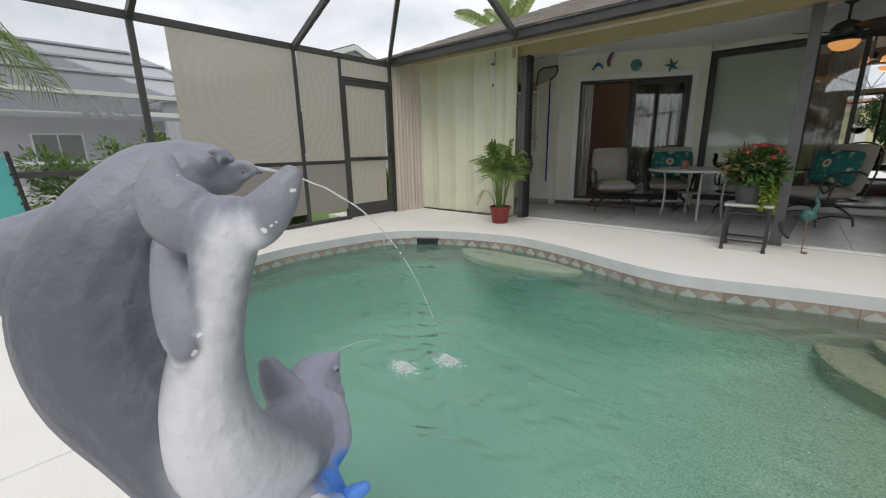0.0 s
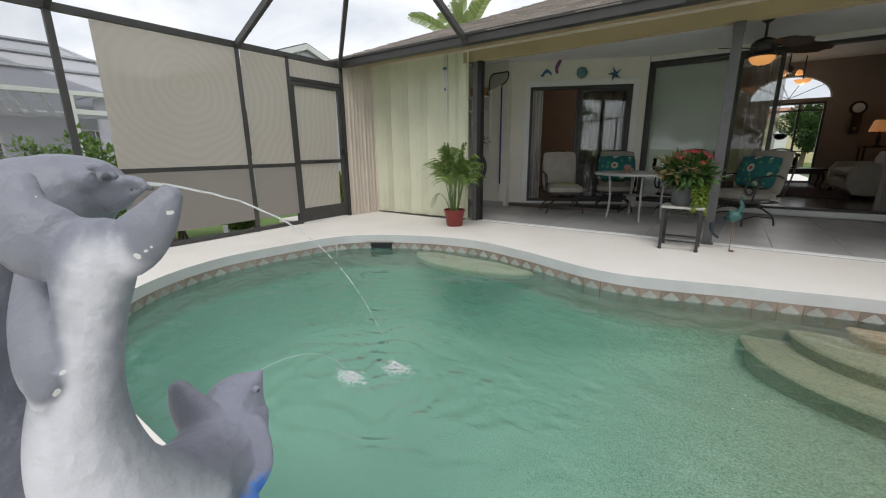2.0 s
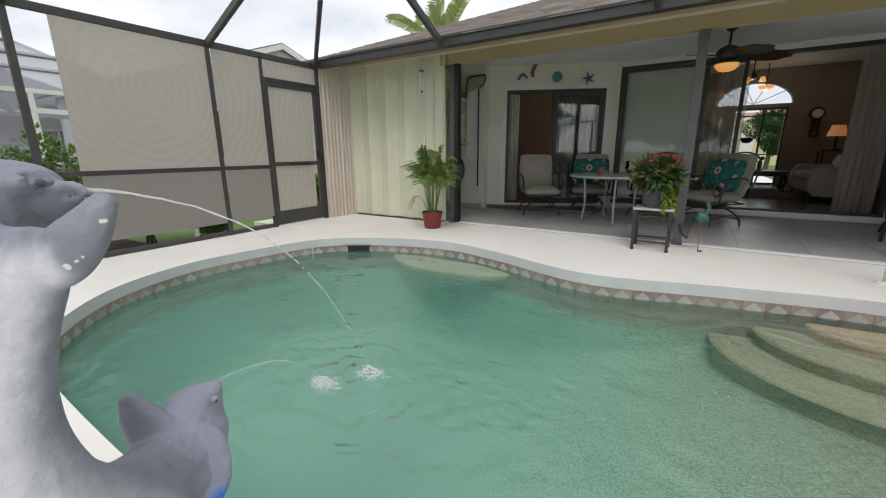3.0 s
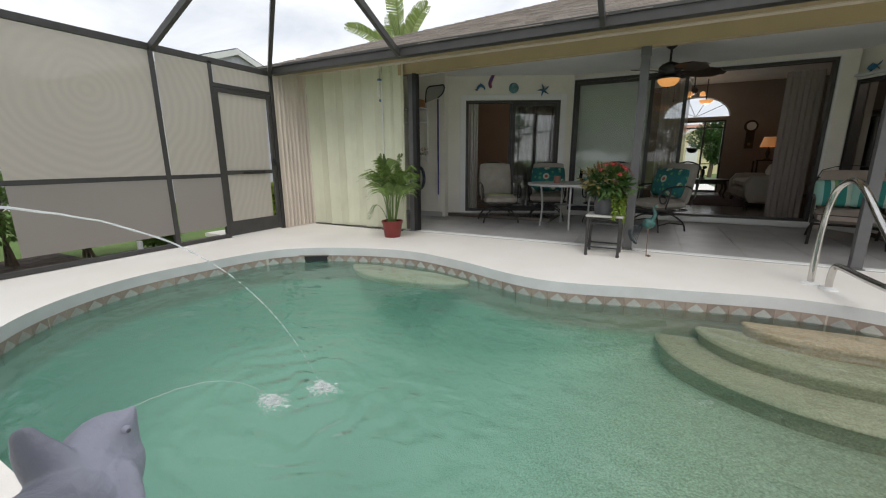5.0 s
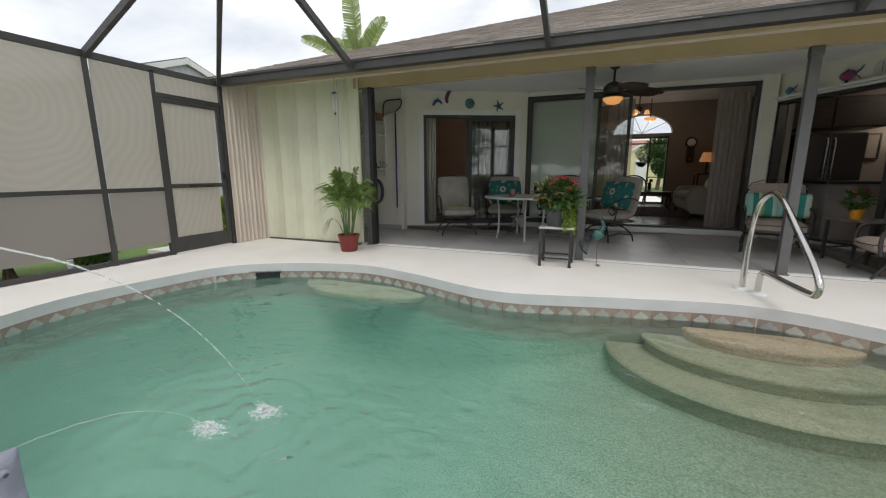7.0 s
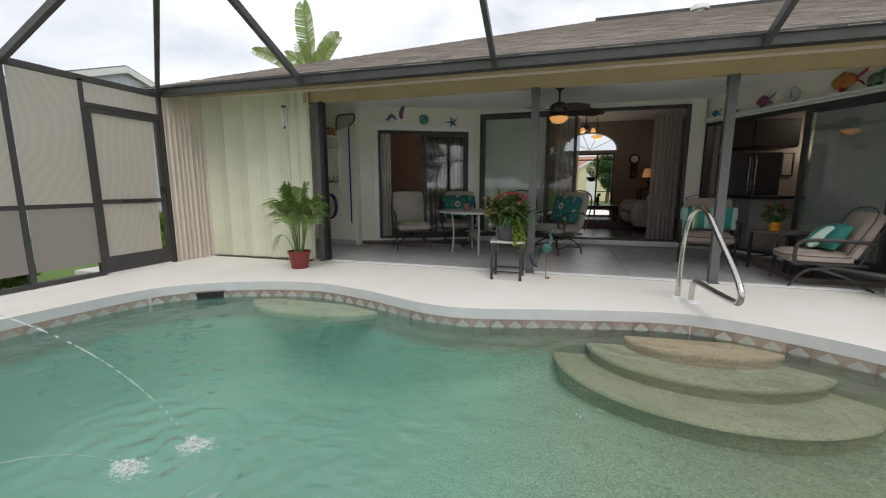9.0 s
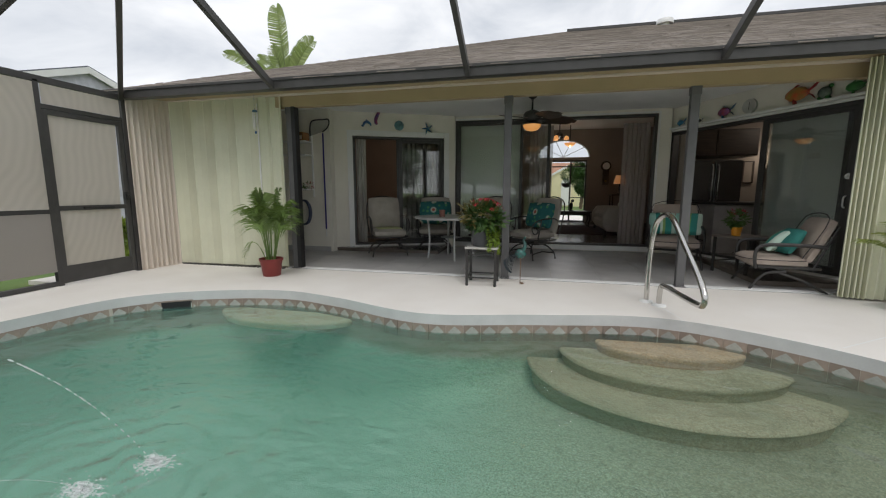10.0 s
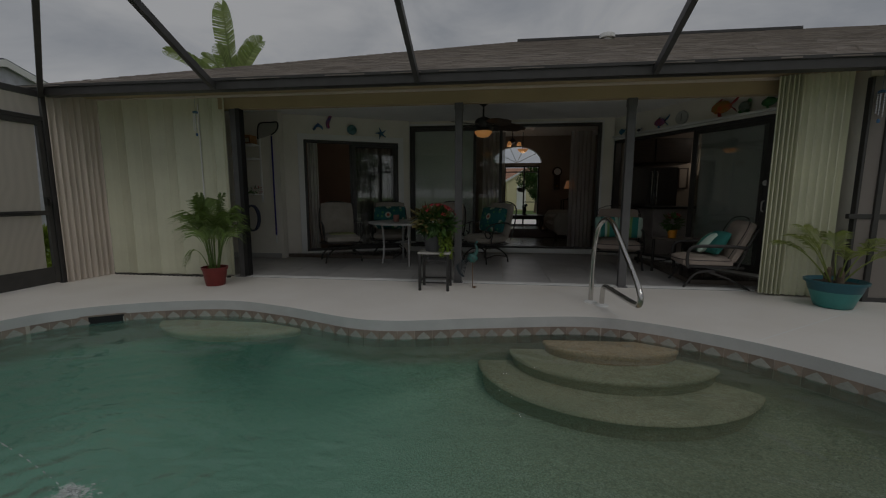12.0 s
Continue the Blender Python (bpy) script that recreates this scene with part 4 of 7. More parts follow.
# ---- gate and privacy fabric on the screen wall ----
gate = thing("screen_gate", "dark bronze screen door with a solid kick plate", "gate", pose(WX, -1.58, 0))
GW = 0.88
part("stile", M().box(-0.02, 0.0, 0.02, 0.02, 0.055, 1.99), BRONZE, gate, bevel=0.002)
part("stile", M().box(-0.02, GW - 0.055, 0.02, 0.02, GW, 1.99), BRONZE, gate, bevel=0.002)
part("top_rail", M().box(-0.02, 0.055, 1.935, 0.02, GW - 0.055, 1.99), BRONZE, gate, bevel=0.002)
part("mid_rail", M().box(-0.02, 0.055, 0.865, 0.02, GW - 0.055, 0.92), BRONZE, gate, bevel=0.002)
part("kick_plate", M().box(-0.012, 0.055, 0.02, 0.012, GW - 0.055, 0.22), BRONZE, gate)
part("latch", M().box(0.02, GW - 0.08, 0.98, 0.06, GW - 0.03, 1.08).tube([(0.06, GW - 0.055, 1.0), (0.09, GW - 0.055, 1.03), (0.06, GW - 0.055, 1.07)], 0.008), BLACK, gate)
part("closer", M().tube([(0.035, 0.3, 0.89), (0.035, 0.65, 0.89)], 0.014), BLACK, gate)
part("fabric", M().quad((0, 0.055, 0.92), (0, GW - 0.115, 0.92), (0, GW - 0.075, 1.935), (0, 0.055, 1.935), 0.002), PRIVACY, gate, "beige privacy fabric")
part("fabric", M().quad((0, 0.055, 0.22), (0, GW - 0.13, 0.22), (0, GW - 0.12, 0.865), (0, 0.055, 0.865), 0.002), PRIVACY, gate)
bar((WX, -1.60, 2.02), (WX, -0.66, 2.02), 0.045, 0.05, "gate_header")


def fabric(y0, y1, z0, z1, material, label, slant=0.0):
    return part("privacy_fabric", M().quad((WX + 0.03, y0 + slant, z0), (WX + 0.03, y1, z0), (WX + 0.03, y1, z1), (WX + 0.03, y0, z1), 0.002), material, cage, label)


fabric(-3.69, -2.325, 0.885, 2.26, PRIVACY, "beige woven privacy fabric")
fabric(-3.69, -2.325, 0.17, 0.835, PRIVACY_LOW, "grey woven privacy fabric")
fabric(-2.258, -1.637, 0.885, 2.26, PRIVACY, "beige woven privacy fabric")
fabric(-2.258, -1.637, 0.17, 0.835, PRIVACY_LOW, "grey woven privacy fabric")
fabric(-1.572, -0.72, 2.045, 2.26, PRIVACY, "beige woven privacy fabric")
for y0, y1 in ((-5.67, -4.0), (-7.37, -5.73)):
    part("insect_screen", M().quad((WX, y0, 0.05), (WX, y1, 0.05), (WX, y1, 2.26), (WX, y0, 2.26)), SCREEN, cage, "fine dark insect screen")

# ---- outside the cage ----
setting("planting_bed", M().box(-6.3, -8.0, -0.12, -5.04, -3.0, -0.055).box(-5.62, -3.0, -0.12, -5.04, -1.352, -0.055), MULCH, "dark bark mulch bed along the cage", "mulch")
setting("path", M().box(-5.95, -1.35, -0.12, -5.04, 0.5, -0.045), DECK, "pale concrete path outside the gate", "path")
dr = thing("downpipe_end", "short white drain pipe standing in the mulch", "pipe", pose(-5.18, -2.62, -0.06))
part("pipe", M().tube([(0, 0, 0), (0, 0, 0.18)], 0.03), WHITE, dr, smooth=True)
NB_WALL = mat("lavender_grey_stucco", (0.54, 0.52, 0.60), 0.9, var=0.06, scale=1.5, bump=0.3)
NB_ROOF = mat("grey_shingle", (0.17, 0.18, 0.205), 0.95, var=0.15, scale=3, bump=0.5, bscale=30)
WIN_DARK = mat("dark_window_glass", (0.03, 0.035, 0.04), 0.06, var=0.05, bump=0.0, spec=0.8)


def hip_roof(s, x0, y0, x1, y1, z, h):
    w = min(x1 - x0, y1 - y0) / 2
    if x1 - x0 > y1 - y0:
        r = [(x0 + w, (y0 + y1) / 2, z + h), (x1 - w, (y0 + y1) / 2, z + h)]
        f = [(0, 1, 5, 4), (1, 2, 5), (2, 3, 4, 5), (3, 0, 4)]
    else:
        r = [((x0 + x1) / 2, y0 + w, z + h), ((x0 + x1) / 2, y1 - w, z + h)]
        f = [(0, 1, 4), (1, 2, 5, 4), (2, 3, 5), (3, 0, 4, 5)]
    return s.add([(x0, y0, z), (x1, y0, z), (x1, y1, z), (x0, y1, z)] + r, f + [(3, 2, 1, 0)])


def window(parent, p, w, h, axis="x"):
    """A framed window in a far wall, facing along +x or -y."""
    m = Matrix.Translation(p) @ (pose(0, 0, 0, 0, 0, 90) if axis == "x" else Matrix())
    fr2 = part("window", frame_bars(M(), -w / 2, w / 2, 0, h, 0.06, -0.06, 0.02, m), WHITE, parent)
    part("pane", M().box(-w / 2 + 0.06, -0.01, 0.06, w / 2 - 0.06, 0.0, h - 0.06, m), WIN_DARK, fr2)
    part("glazing_bar", M().box(-0.02, -0.03, 0.06, 0.02, -0.012, h - 0.06, m), WHITE, fr2)
    return fr2


nb = thing("neighbour_house", "lavender-grey single-storey house with a grey hip roof", "house")
part("wall", M().box(-32, -16, -0.1, -21.4, 3.0, 2.6), NB_WALL, nb)
part("roof", hip_roof(M(), -32.6, -16.6, -20.6, 3.6, 2.55, 3.2), NB_ROOF, nb)
part("fascia", M().box(-20.62, -16.6, 2.4, -20.58, 3.6, 2.6), WHITE, nb)
for y in (-12.5, -8.2, -2.85, 0.6):
    window(nb, (-21.38, y, 0.1 if y in (-8.2, -2.85) else 0.7), 2.4 if y == -8.2 else 1.5, 2.1 if y == -8.2 else 1.75 if y == -2.85 else 1.3)
nc = thing("neighbour_pool_cage", "white aluminium pool cage with grey screening beside the neighbouring house", "pool cage")
GREY_MESH = mat_weave("grey_roof_screen", (0.40, 0.40, 0.44), 0.30)
THIN_MESH = mat_weave("pale_wall_screen", (0.55, 0.56, 0.57), 0.68)
PALE_BEAM = mat("pale_grey_beam_paint", (0.52, 0.53, 0.56), 0.6, var=0.04, scale=2, bump=0.05)
EX, EZ, TX, TZ = -13.5, 2.56, -18.0, 4.40
for y in (-1.86, -4.9, -8.0, -11.0, -14.0):
    bar((EX, y, -0.1), (EX, y, EZ - 0.06), 0.09, 0.09, "post", WHITE, nc)
bar((EX, -14, EZ), (EX, 1.2, EZ - 0.05), 0.11, 0.10, "eave_beam", WHITE, nc)
bar((EX, -14, 0.85), (EX, 1.2, 0.85), 0.07, 0.07, "chair_rail", WHITE, nc)
bar((EX - 0.02, -1.86, 2.08), (EX - 0.02, 1.2, 2.02), 0.09, 0.12, "side_beam", WHITE, nc)
part("roof_screen", M().quad((EX, -14, EZ), (EX, 0.9, EZ - 0.05), (TX, -0.95, TZ), (TX, -14, TZ)).quad((EX, 0.9, EZ - 0.05), (EX, 5.0, EZ - 0.6), (TX, 2.6, TZ - 1.5), (TX, -0.95, TZ)), GREY_MESH, nc, "grey roof screening")
part("wall_screen", M().quad((EX, -14, 0), (EX, 1.2, 0), (EX, 1.2, EZ - 0.05), (EX, -14, EZ)), THIN_MESH, nc, "pale wall screening")
for k, wd in ((0.36, 0.30), (0.68, 0.34), (0.985, 0.40)):
    x, z = EX + (TX - EX) * k, EZ + (TZ - EZ) * k
    bar((x, -14, z + 0.03), (x, 0.9 - 1.85 * k, z + 0.03), wd, 0.06, "purlin", PALE_BEAM, nc)
bar((EX, 0.9, EZ), (TX, -0.95, TZ + 0.03), 0.12, 0.08, "hip_rafter", PALE_BEAM, nc)
bar((EX, 2.6, EZ - 0.2), (TX, 0.3, TZ - 0.5), 0.14, 0.08, "rafter", PALE_BEAM, nc)
for y0, y1 in ((-3.05, -2.25), (-2.75, -1.95), (-2.40, -1.60), (-1.85, -1.15)):
    bar((-17.0, y0, 3.05), (-18.6, y1, 2.35), 0.16, 0.08, "inner_rafter", PALE_BEAM, nc)
bar((-18.6, -14, 2.32), (-18.6, 0.5, 2.32), 0.1, 0.14, "inner_beam", PALE_BEAM, nc)
setting("neighbour_patio", M().box(-21.4, -14, -0.12, -13.3, 0, -0.06), DECK, "pale patio of the neighbouring house", "patio")
g2 = thing("neighbour_house", "grey house with a white-trimmed gable", "house")
GX, GY, GZ, GH, GS = -11.8, 3.97, 4.44, 3.4, 0.36
part("wall", M().box(GX - 9, GY - GH, -0.1, GX, GY + GH, GZ - 0.1 - GS * GH).add([(GX, GY - GH, GZ - 0.1 - GS * GH), (GX, GY + GH, GZ - 0.1 - GS * GH), (GX, GY, GZ - 0.1), (GX - 9, GY - GH, GZ - 0.1 - GS * GH), (GX - 9, GY + GH, GZ - 0.1 - GS * GH), (GX - 9, GY, GZ - 0.1)], [(0, 1, 2), (3, 5, 4)]), mat("blue_grey_siding", (0.60, 0.60, 0.67), 0.8), g2)
rf2, bb2 = M(), M()
for sg in (-1, 1):
    y = GY + sg * (GH + 0.4)
    z = GZ - GS * (GH + 0.4)
    rf2.quad((GX + 0.10, y, z), (GX + 0.10, GY, GZ), (GX - 9.4, GY, GZ), (GX - 9.4, y, z), -0.06 * sg)
    bb2.quad((GX + 0.12, y, z - 0.14), (GX + 0.12, GY, GZ - 0.14), (GX + 0.12, GY, GZ + 0.03), (GX + 0.12, y, z + 0.03), 0.04)
part("roof", rf2, NB_ROOF, g2)
part("barge_board", bb2, WHITE, g2, "white barge board")
window(g2, (GX + 0.02, 2.2, 0.9), 1.4, 1.4)

# across the street, seen through the house
yh = thing("street_house", "pale yellow house with a terracotta roof and white arched entry", "house")
YEL = mat("pale_yellow_stucco", (0.72, 0.66, 0.42), 0.9, var=0.04, scale=1, bump=0.2)
part("wall", M().box(-4.0, 34, -0.1, 14.0, 44, 2.7), YEL, yh)
part("gable_wing", M().box(1.6, 31, -0.1, 4.1, 34, 2.5).add([(1.6, 31, 2.5), (4.1, 31, 2.5), (2.85, 31, 3.2), (1.6, 34, 2.5), (4.1, 34, 2.5), (2.85, 34, 3.2)], [(0, 1, 2), (1, 4, 5, 2), (0, 2, 5, 3)]), YEL, yh)
part("roof", hip_roof(M(), -4.8, 33.4, 14.8, 44.6, 2.65, 1.5), mat("terracotta_roof", (0.42, 0.22, 0.14), 0.9, var=0.12, scale=2, bump=0.4), yh)
part("barge_board", M().quad((1.3, 30.9, 2.3), (2.85, 30.9, 3.2), (2.85, 30.9, 3.4), (1.3, 30.9, 2.5), 0.05).quad((2.85, 30.9, 3.2), (4.4, 30.9, 2.3), (4.4, 30.9, 2.5), (2.85, 30.9, 3.4), 0.05), WHITE, yh)
part("arched_door", M().box(2.45, 30.94, 0.0, 3.25, 30.99, 1.9).lathe([(0.4, 0), (0.4, 0.05)], 20, pose(2.85, 30.99, 1.9, 90)), WHITE, yh, "white arched entry door")
for x in (4.9, 6.4):
    window(yh, (x, 33.98, 0.9), 1.2, 1.5, "y")
setting("street", M().box(-60, 17, -0.11, 60, 23, -0.085), mat("street_asphalt", (0.10, 0.10, 0.10), 0.9, var=0.1, bump=0.4), "grey asphalt street in front of the house", "road")
setting("driveway", M().box(0.2, 9.7, -0.11, 2.6, 17, -0.07), DECK, "pale concrete front walk", "path")

# vent and ridge cap on the roof
vt = thing("roof_vent", "white sheet-metal vent cap on the shingle roof", "vent", pose(2.94, 5.0, 4.60))
part("pipe", M().lathe([(0.10, -0.2), (0.10, 0.1)], 14), WHITE, vt, smooth=True)
part("cap", M().lathe([(0.17, 0.08), (0.17, 0.16), (0.15, 0.18)], 14), WHITE, vt, smooth=True)
setting("ridge_vent", M().box(0.95, HY0 + RIDGE - 0.12, HZ0 + S * RIDGE - 0.03, 7.3, HY0 + RIDGE + 0.12, HZ0 + S * RIDGE + 0.03), BRONZE, "dark ridge vent along the roof", "ridge vent")

# ---- the fountain statue ----
def mat_statue():
    m = mat("painted_concrete_statue", (0.185, 0.192, 0.232), 0.5, var=0.07, scale=7, bump=0.75, bscale=30, col2=(0.235, 0.24, 0.275))
    n, l = m.node_tree.nodes, m.node_tree.links
    b = n["Principled BSDF"]
    tc = n.new("ShaderNodeTexCoord")
    ns = n.new("ShaderNodeTexNoise")
    ns.inputs["Scale"].default_value = 46
    ns.inputs["Detail"].default_value = 3
    l.new(tc.outputs["Object"], ns.inputs["Vector"])

    def spots(points, soft, wobble):
        best = None
        for x, y, z, r in points:
            d = n.new("ShaderNodeVectorMath")
            d.operation = "DISTANCE"
            d.inputs[1].default_value = (x, y, z)
            l.new(tc.outputs["Object"], d.inputs[0])
            w = n.new("ShaderNodeMath")
            w.operation = "MULTIPLY_ADD"
            w.inputs[1].default_value = wobble
            l.new(ns.outputs["Fac"], w.inputs[0])
            l.new(d.outputs["Value"], w.inputs[2])
            k = n.new("ShaderNodeMapRange")
            k.interpolation_type = "SMOOTHSTEP"
            k.inputs["From Min"].default_value = r * (1 + soft) + wobble * 0.5
            k.inputs["From Max"].default_value = r * (1 - soft) + wobble * 0.5
            l.new(w.outputs[0], k.inputs["Value"])
            if best is None:
                best = k.outputs["Result"]
            else:
                mx = n.new("ShaderNodeMath")
                mx.operation = "MAXIMUM"
                l.new(best, mx.inputs[0])
                l.new(k.outputs["Result"], mx.inputs[1])
                best = mx.outputs[0]
        return best

    def over(colour_socket, rgb, mask):
        x = n.new("ShaderNodeMix")
        x.data_type = "RGBA"
        x.inputs["B"].default_value = (*rgb, 1)
        l.new(colour_socket, x.inputs["A"])
        l.new(mask, x.inputs["Factor"])
        return x.outputs["Result"]

    col = b.inputs["Base Color"].links[0].from_socket
    belly = [(0.150, -0.095, 0.912, 0.034), (0.150, -0.115, 0.870, 0.034), (0.150, -0.132, 0.820, 0.038), (0.146, -0.150, 0.768, 0.046), (0.132, -0.168, 0.710, 0.058), (0.108, -0.160, 0.640, 0.072), (0.080, -0.125, 0.565, 0.075), (0.065, -0.06, 0.490, 0.06), (0.05, 0.0, 0.44, 0.045)]
    line9 = curve([q[:3] for q in belly], 3)
    rad9 = [q.x for q in curve([(q[3], 0, 0) for q in belly], 3)]
    belly = [(*p9, r9) for p9, r9 in zip(line9, rad9)]
    # darker spots down the large body and beside the fluke: shade put into the colour
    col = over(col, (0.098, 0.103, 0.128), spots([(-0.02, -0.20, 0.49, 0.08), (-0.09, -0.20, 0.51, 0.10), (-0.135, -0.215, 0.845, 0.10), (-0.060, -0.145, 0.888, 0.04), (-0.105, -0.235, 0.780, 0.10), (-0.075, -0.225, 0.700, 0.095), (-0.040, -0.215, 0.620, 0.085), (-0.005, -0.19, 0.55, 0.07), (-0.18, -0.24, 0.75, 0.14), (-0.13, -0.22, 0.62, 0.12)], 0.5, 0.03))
    col = over(col, (0.61, 0.61, 0.65), spots(belly, 0.6, 0.02))
    col = over(col, (0.20, 0.206, 0.24), spots([(0.045, -0.132, 0.885, 0.030), (0.060, -0.139, 0.866, 0.030), (0.085, -0.148, 0.846, 0.028), (0.105, -0.153, 0.822, 0.025), (0.116, -0.156, 0.796, 0.020), (0.050, -0.150, 0.962, 0.045), (0.067, -0.132, 0.985, 0.045), (0.080, -0.135, 0.945, 0.034), (0.172, -0.035, 0.970, 0.034), (0.172, -0.050, 0.940, 0.026)], 0.3, 0.012))
    col = over(col, (0.29, 0.295, 0.36), spots([(-0.118, 0.171, 0.503, 0.083), (-0.041, 0.138, 0.404, 0.061), (-0.085, 0.149, 0.448, 0.066)], 0.5, 0.02))
    sep = n.new("ShaderNodeSeparateXYZ")
    l.new(tc.outputs["Object"], sep.inputs[0])
    low = n.new("ShaderNodeMath")
    low.operation = "MULTIPLY_ADD"
    low.inputs[1].default_value = 0.05
    l.new(ns.outputs["Fac"], low.inputs[0])
    l.new(sep.outputs["Z"], low.inputs[2])
    lm = n.new("ShaderNodeMapRange")
    lm.inputs["From Min"].default_value = 0.422
    lm.inputs["From Max"].default_value = 0.405
    l.new(low.outputs[0], lm.inputs["Value"])
    col = over(col, (0.09, 0.25, 0.68), lm.outputs["Result"])
    col = over(col, (0.66, 0.65, 0.62), spots([(0.059, -0.113, 0.991, 0.002), (0.176, -0.028, 0.970, 0.004), (0.177, -0.027, 0.964, 0.002), (0.159, -0.062, 0.925, 0.0045), (0.164, -0.056, 0.930, 0.004), (0.168, -0.050, 0.934, 0.001), (0.173, -0.043, 0.941, 0.001), (0.119, -0.139, 0.804, 0.0035), (0.122, -0.146, 0.785, 0.0045)], 0.12, 0.022))
    # dark eyes and spout; the last three spots paint in the mouth crease's shade
    col = over(col, (0.085, 0.085, 0.10), spots([(-0.009, -0.029, 1.005, 0.006), (-0.087, 0.179, 0.531, 0.006), (-0.010, 0.022, 0.985, 0.008), (-0.026, 0.010, 0.985, 0.0035), (-0.031, 0.005, 0.984, 0.0035), (-0.037, 0.000, 0.983, 0.003)], 0.3, 0.004))
    l.new(col, b.inputs["Base Color"])
    return m


def sweep(s, pts, flat=1.0, n=16, sub=5, broad=None):
    """A rounded limb along control points (x, y, z, radius); broad: the way its broad side faces, thinned by flat."""
    c = curve([p[:3] for p in pts], sub)
    r = [v.x for v in curve([(p[3], 0, 0) for p in pts], sub)]
    if broad is None:
        s.tube(c, r, n, None, flat)
        s.ball(tuple(c[0]), r[0] * 0.98, 8)
        s.ball(tuple(c[-1]), r[-1] * 0.98, 8)
        return s
    c = [c[0] + (c[0] - c[1]).normalized() * r[0] * k for k in (0.95, 0.7)] + c + [c[-1] + (c[-1] - c[-2]).normalized() * r[-1] * k for k in (0.7, 0.95)]
    r = [r[0] * 0.3, r[0] * 0.72] + r + [r[-1] * 0.72, r[-1] * 0.3]
    v, f = [], []
    for i, p in enumerate(c):
        d = (c[min(i + 1, len(c) - 1)] - c[max(i - 1, 0)]).normalized()
        side = d.cross(broad).normalized()
        up = d.cross(side).normalized()
        v += [p + (side * math.cos(2 * math.pi * k / n) + up * math.sin(2 * math.pi * k / n) * flat) * r[i] for k in range(n)]
    f = [(i * n + k, i * n + (k + 1) % n, (i + 1) * n + (k + 1) % n, (i + 1) * n + k) for i in range(len(c) - 1) for k in range(n)]
    f += [tuple(range(n - 1, -1, -1)), tuple((len(c) - 1) * n + k for k in range(n))]
    return s.add(v, f)


st = M()
OUT = Vector((0.63, -0.73, 0.24))
# large animal: body, head with brow, jaws and spout, back fin, flipper
sweep(st, [(-0.012, -0.118, 0.30, 0.064), (-0.024, -0.118, 0.454, 0.072), (-0.078, -0.144, 0.564, 0.090), (-0.162, -0.173, 0.674, 0.115), (-0.196, -0.164, 0.783, 0.126), (-0.184, -0.128, 0.88, 0.109), (-0.152, -0.084, 0.950, 0.085), (-0.121, -0.05, 0.975, 0.066)])
sweep(st, [(-0.15, -0.08, 0.955, 0.078), (-0.121, -0.05, 0.975, 0.066), (-0.085, -0.022, 0.985, 0.047), (-0.066, -0.010, 0.980, 0.030)])
sweep(st, [(-0.063, -0.010, 0.987, 0.019), (-0.039, 0.006, 0.995, 0.011), (-0.025, 0.014, 0.994, 0.008), (-0.017, 0.018, 0.991, 0.004)])
sweep(st, [(-0.059, -0.012, 0.967, 0.017), (-0.037, 0.002, 0.975, 0.008), (-0.024, 0.011, 0.981, 0.005)])
st.tube([(-0.026, 0.012, 0.988), (-0.007, 0.024, 0.985)], 0.0045, 8)
sweep(st, [(-0.034, -0.038, 1.018, 0.006), (-0.020, -0.028, 1.018, 0.008), (-0.012, -0.019, 1.006, 0.006)], 1.0, 10)
st.ball((-0.072, -0.030, 1.000), (0.034, 0.034, 0.026), 8)
st.ball((-0.019, -0.029, 1.005), 0.009, 7)
sweep(st, [(-0.20, -0.140, 0.870, 0.055), (-0.289, -0.229, 0.842, 0.050), (-0.38, -0.299, 0.826, 0.044), (-0.466, -0.366, 0.81, 0.028)], 1.75)
sweep(st, [(-0.266, -0.198, 0.815, 0.062), (-0.330, -0.242, 0.808, 0.060), (-0.411, -0.300, 0.802, 0.056), (-0.494, -0.358, 0.80, 0.046)], 0.5, 16, 5, OUT)
sweep(st, [(-0.022, -0.113, 0.898, 0.029), (0.041, -0.134, 0.858, 0.031), (0.084, -0.147, 0.819, 0.028), (0.104, -0.153, 0.793, 0.021), (0.108, -0.159, 0.775, 0.011)], 0.62, 16, 5, OUT)
# small animal: body curving up into the tail, head, back fin, flipper, tail flukes
sweep(st, [(-0.125, 0.209, 0.555, 0.004), (-0.134, 0.195, 0.535, 0.023), (-0.155, 0.164, 0.492, 0.066), (-0.135, 0.116, 0.431, 0.085), (-0.077, 0.031, 0.423, 0.091), (0.004, -0.06, 0.498, 0.080), (0.041, -0.11, 0.578, 0.073), (0.063, -0.127, 0.675, 0.058), (0.083, -0.121, 0.766, 0.044), (0.097, -0.101, 0.842, 0.034), (0.1, -0.089, 0.899, 0.040), (0.104, -0.081, 0.930, 0.038)])
st.ball((-0.098, 0.178, 0.531), 0.010, 7)
sweep(st, [(-0.135, 0.083, 0.480, 0.052), (-0.159, 0.067, 0.531, 0.039), (-0.170, 0.061, 0.563, 0.026)], 0.55, 16, 5, OUT)
sweep(st, [(-0.071, 0.144, 0.461, 0.033), (-0.044, 0.128, 0.401, 0.036), (-0.039, 0.099, 0.346, 0.017)], 0.6, 16, 5, OUT)
sweep(st, [(0.109, -0.072, 0.927, 0.039), (0.082, -0.098, 0.929, 0.040), (0.061, -0.119, 0.944, 0.045), (0.041, -0.127, 0.972, 0.035), (0.028, -0.120, 1.000, 0.021)], 0.62, 16, 5, OUT)
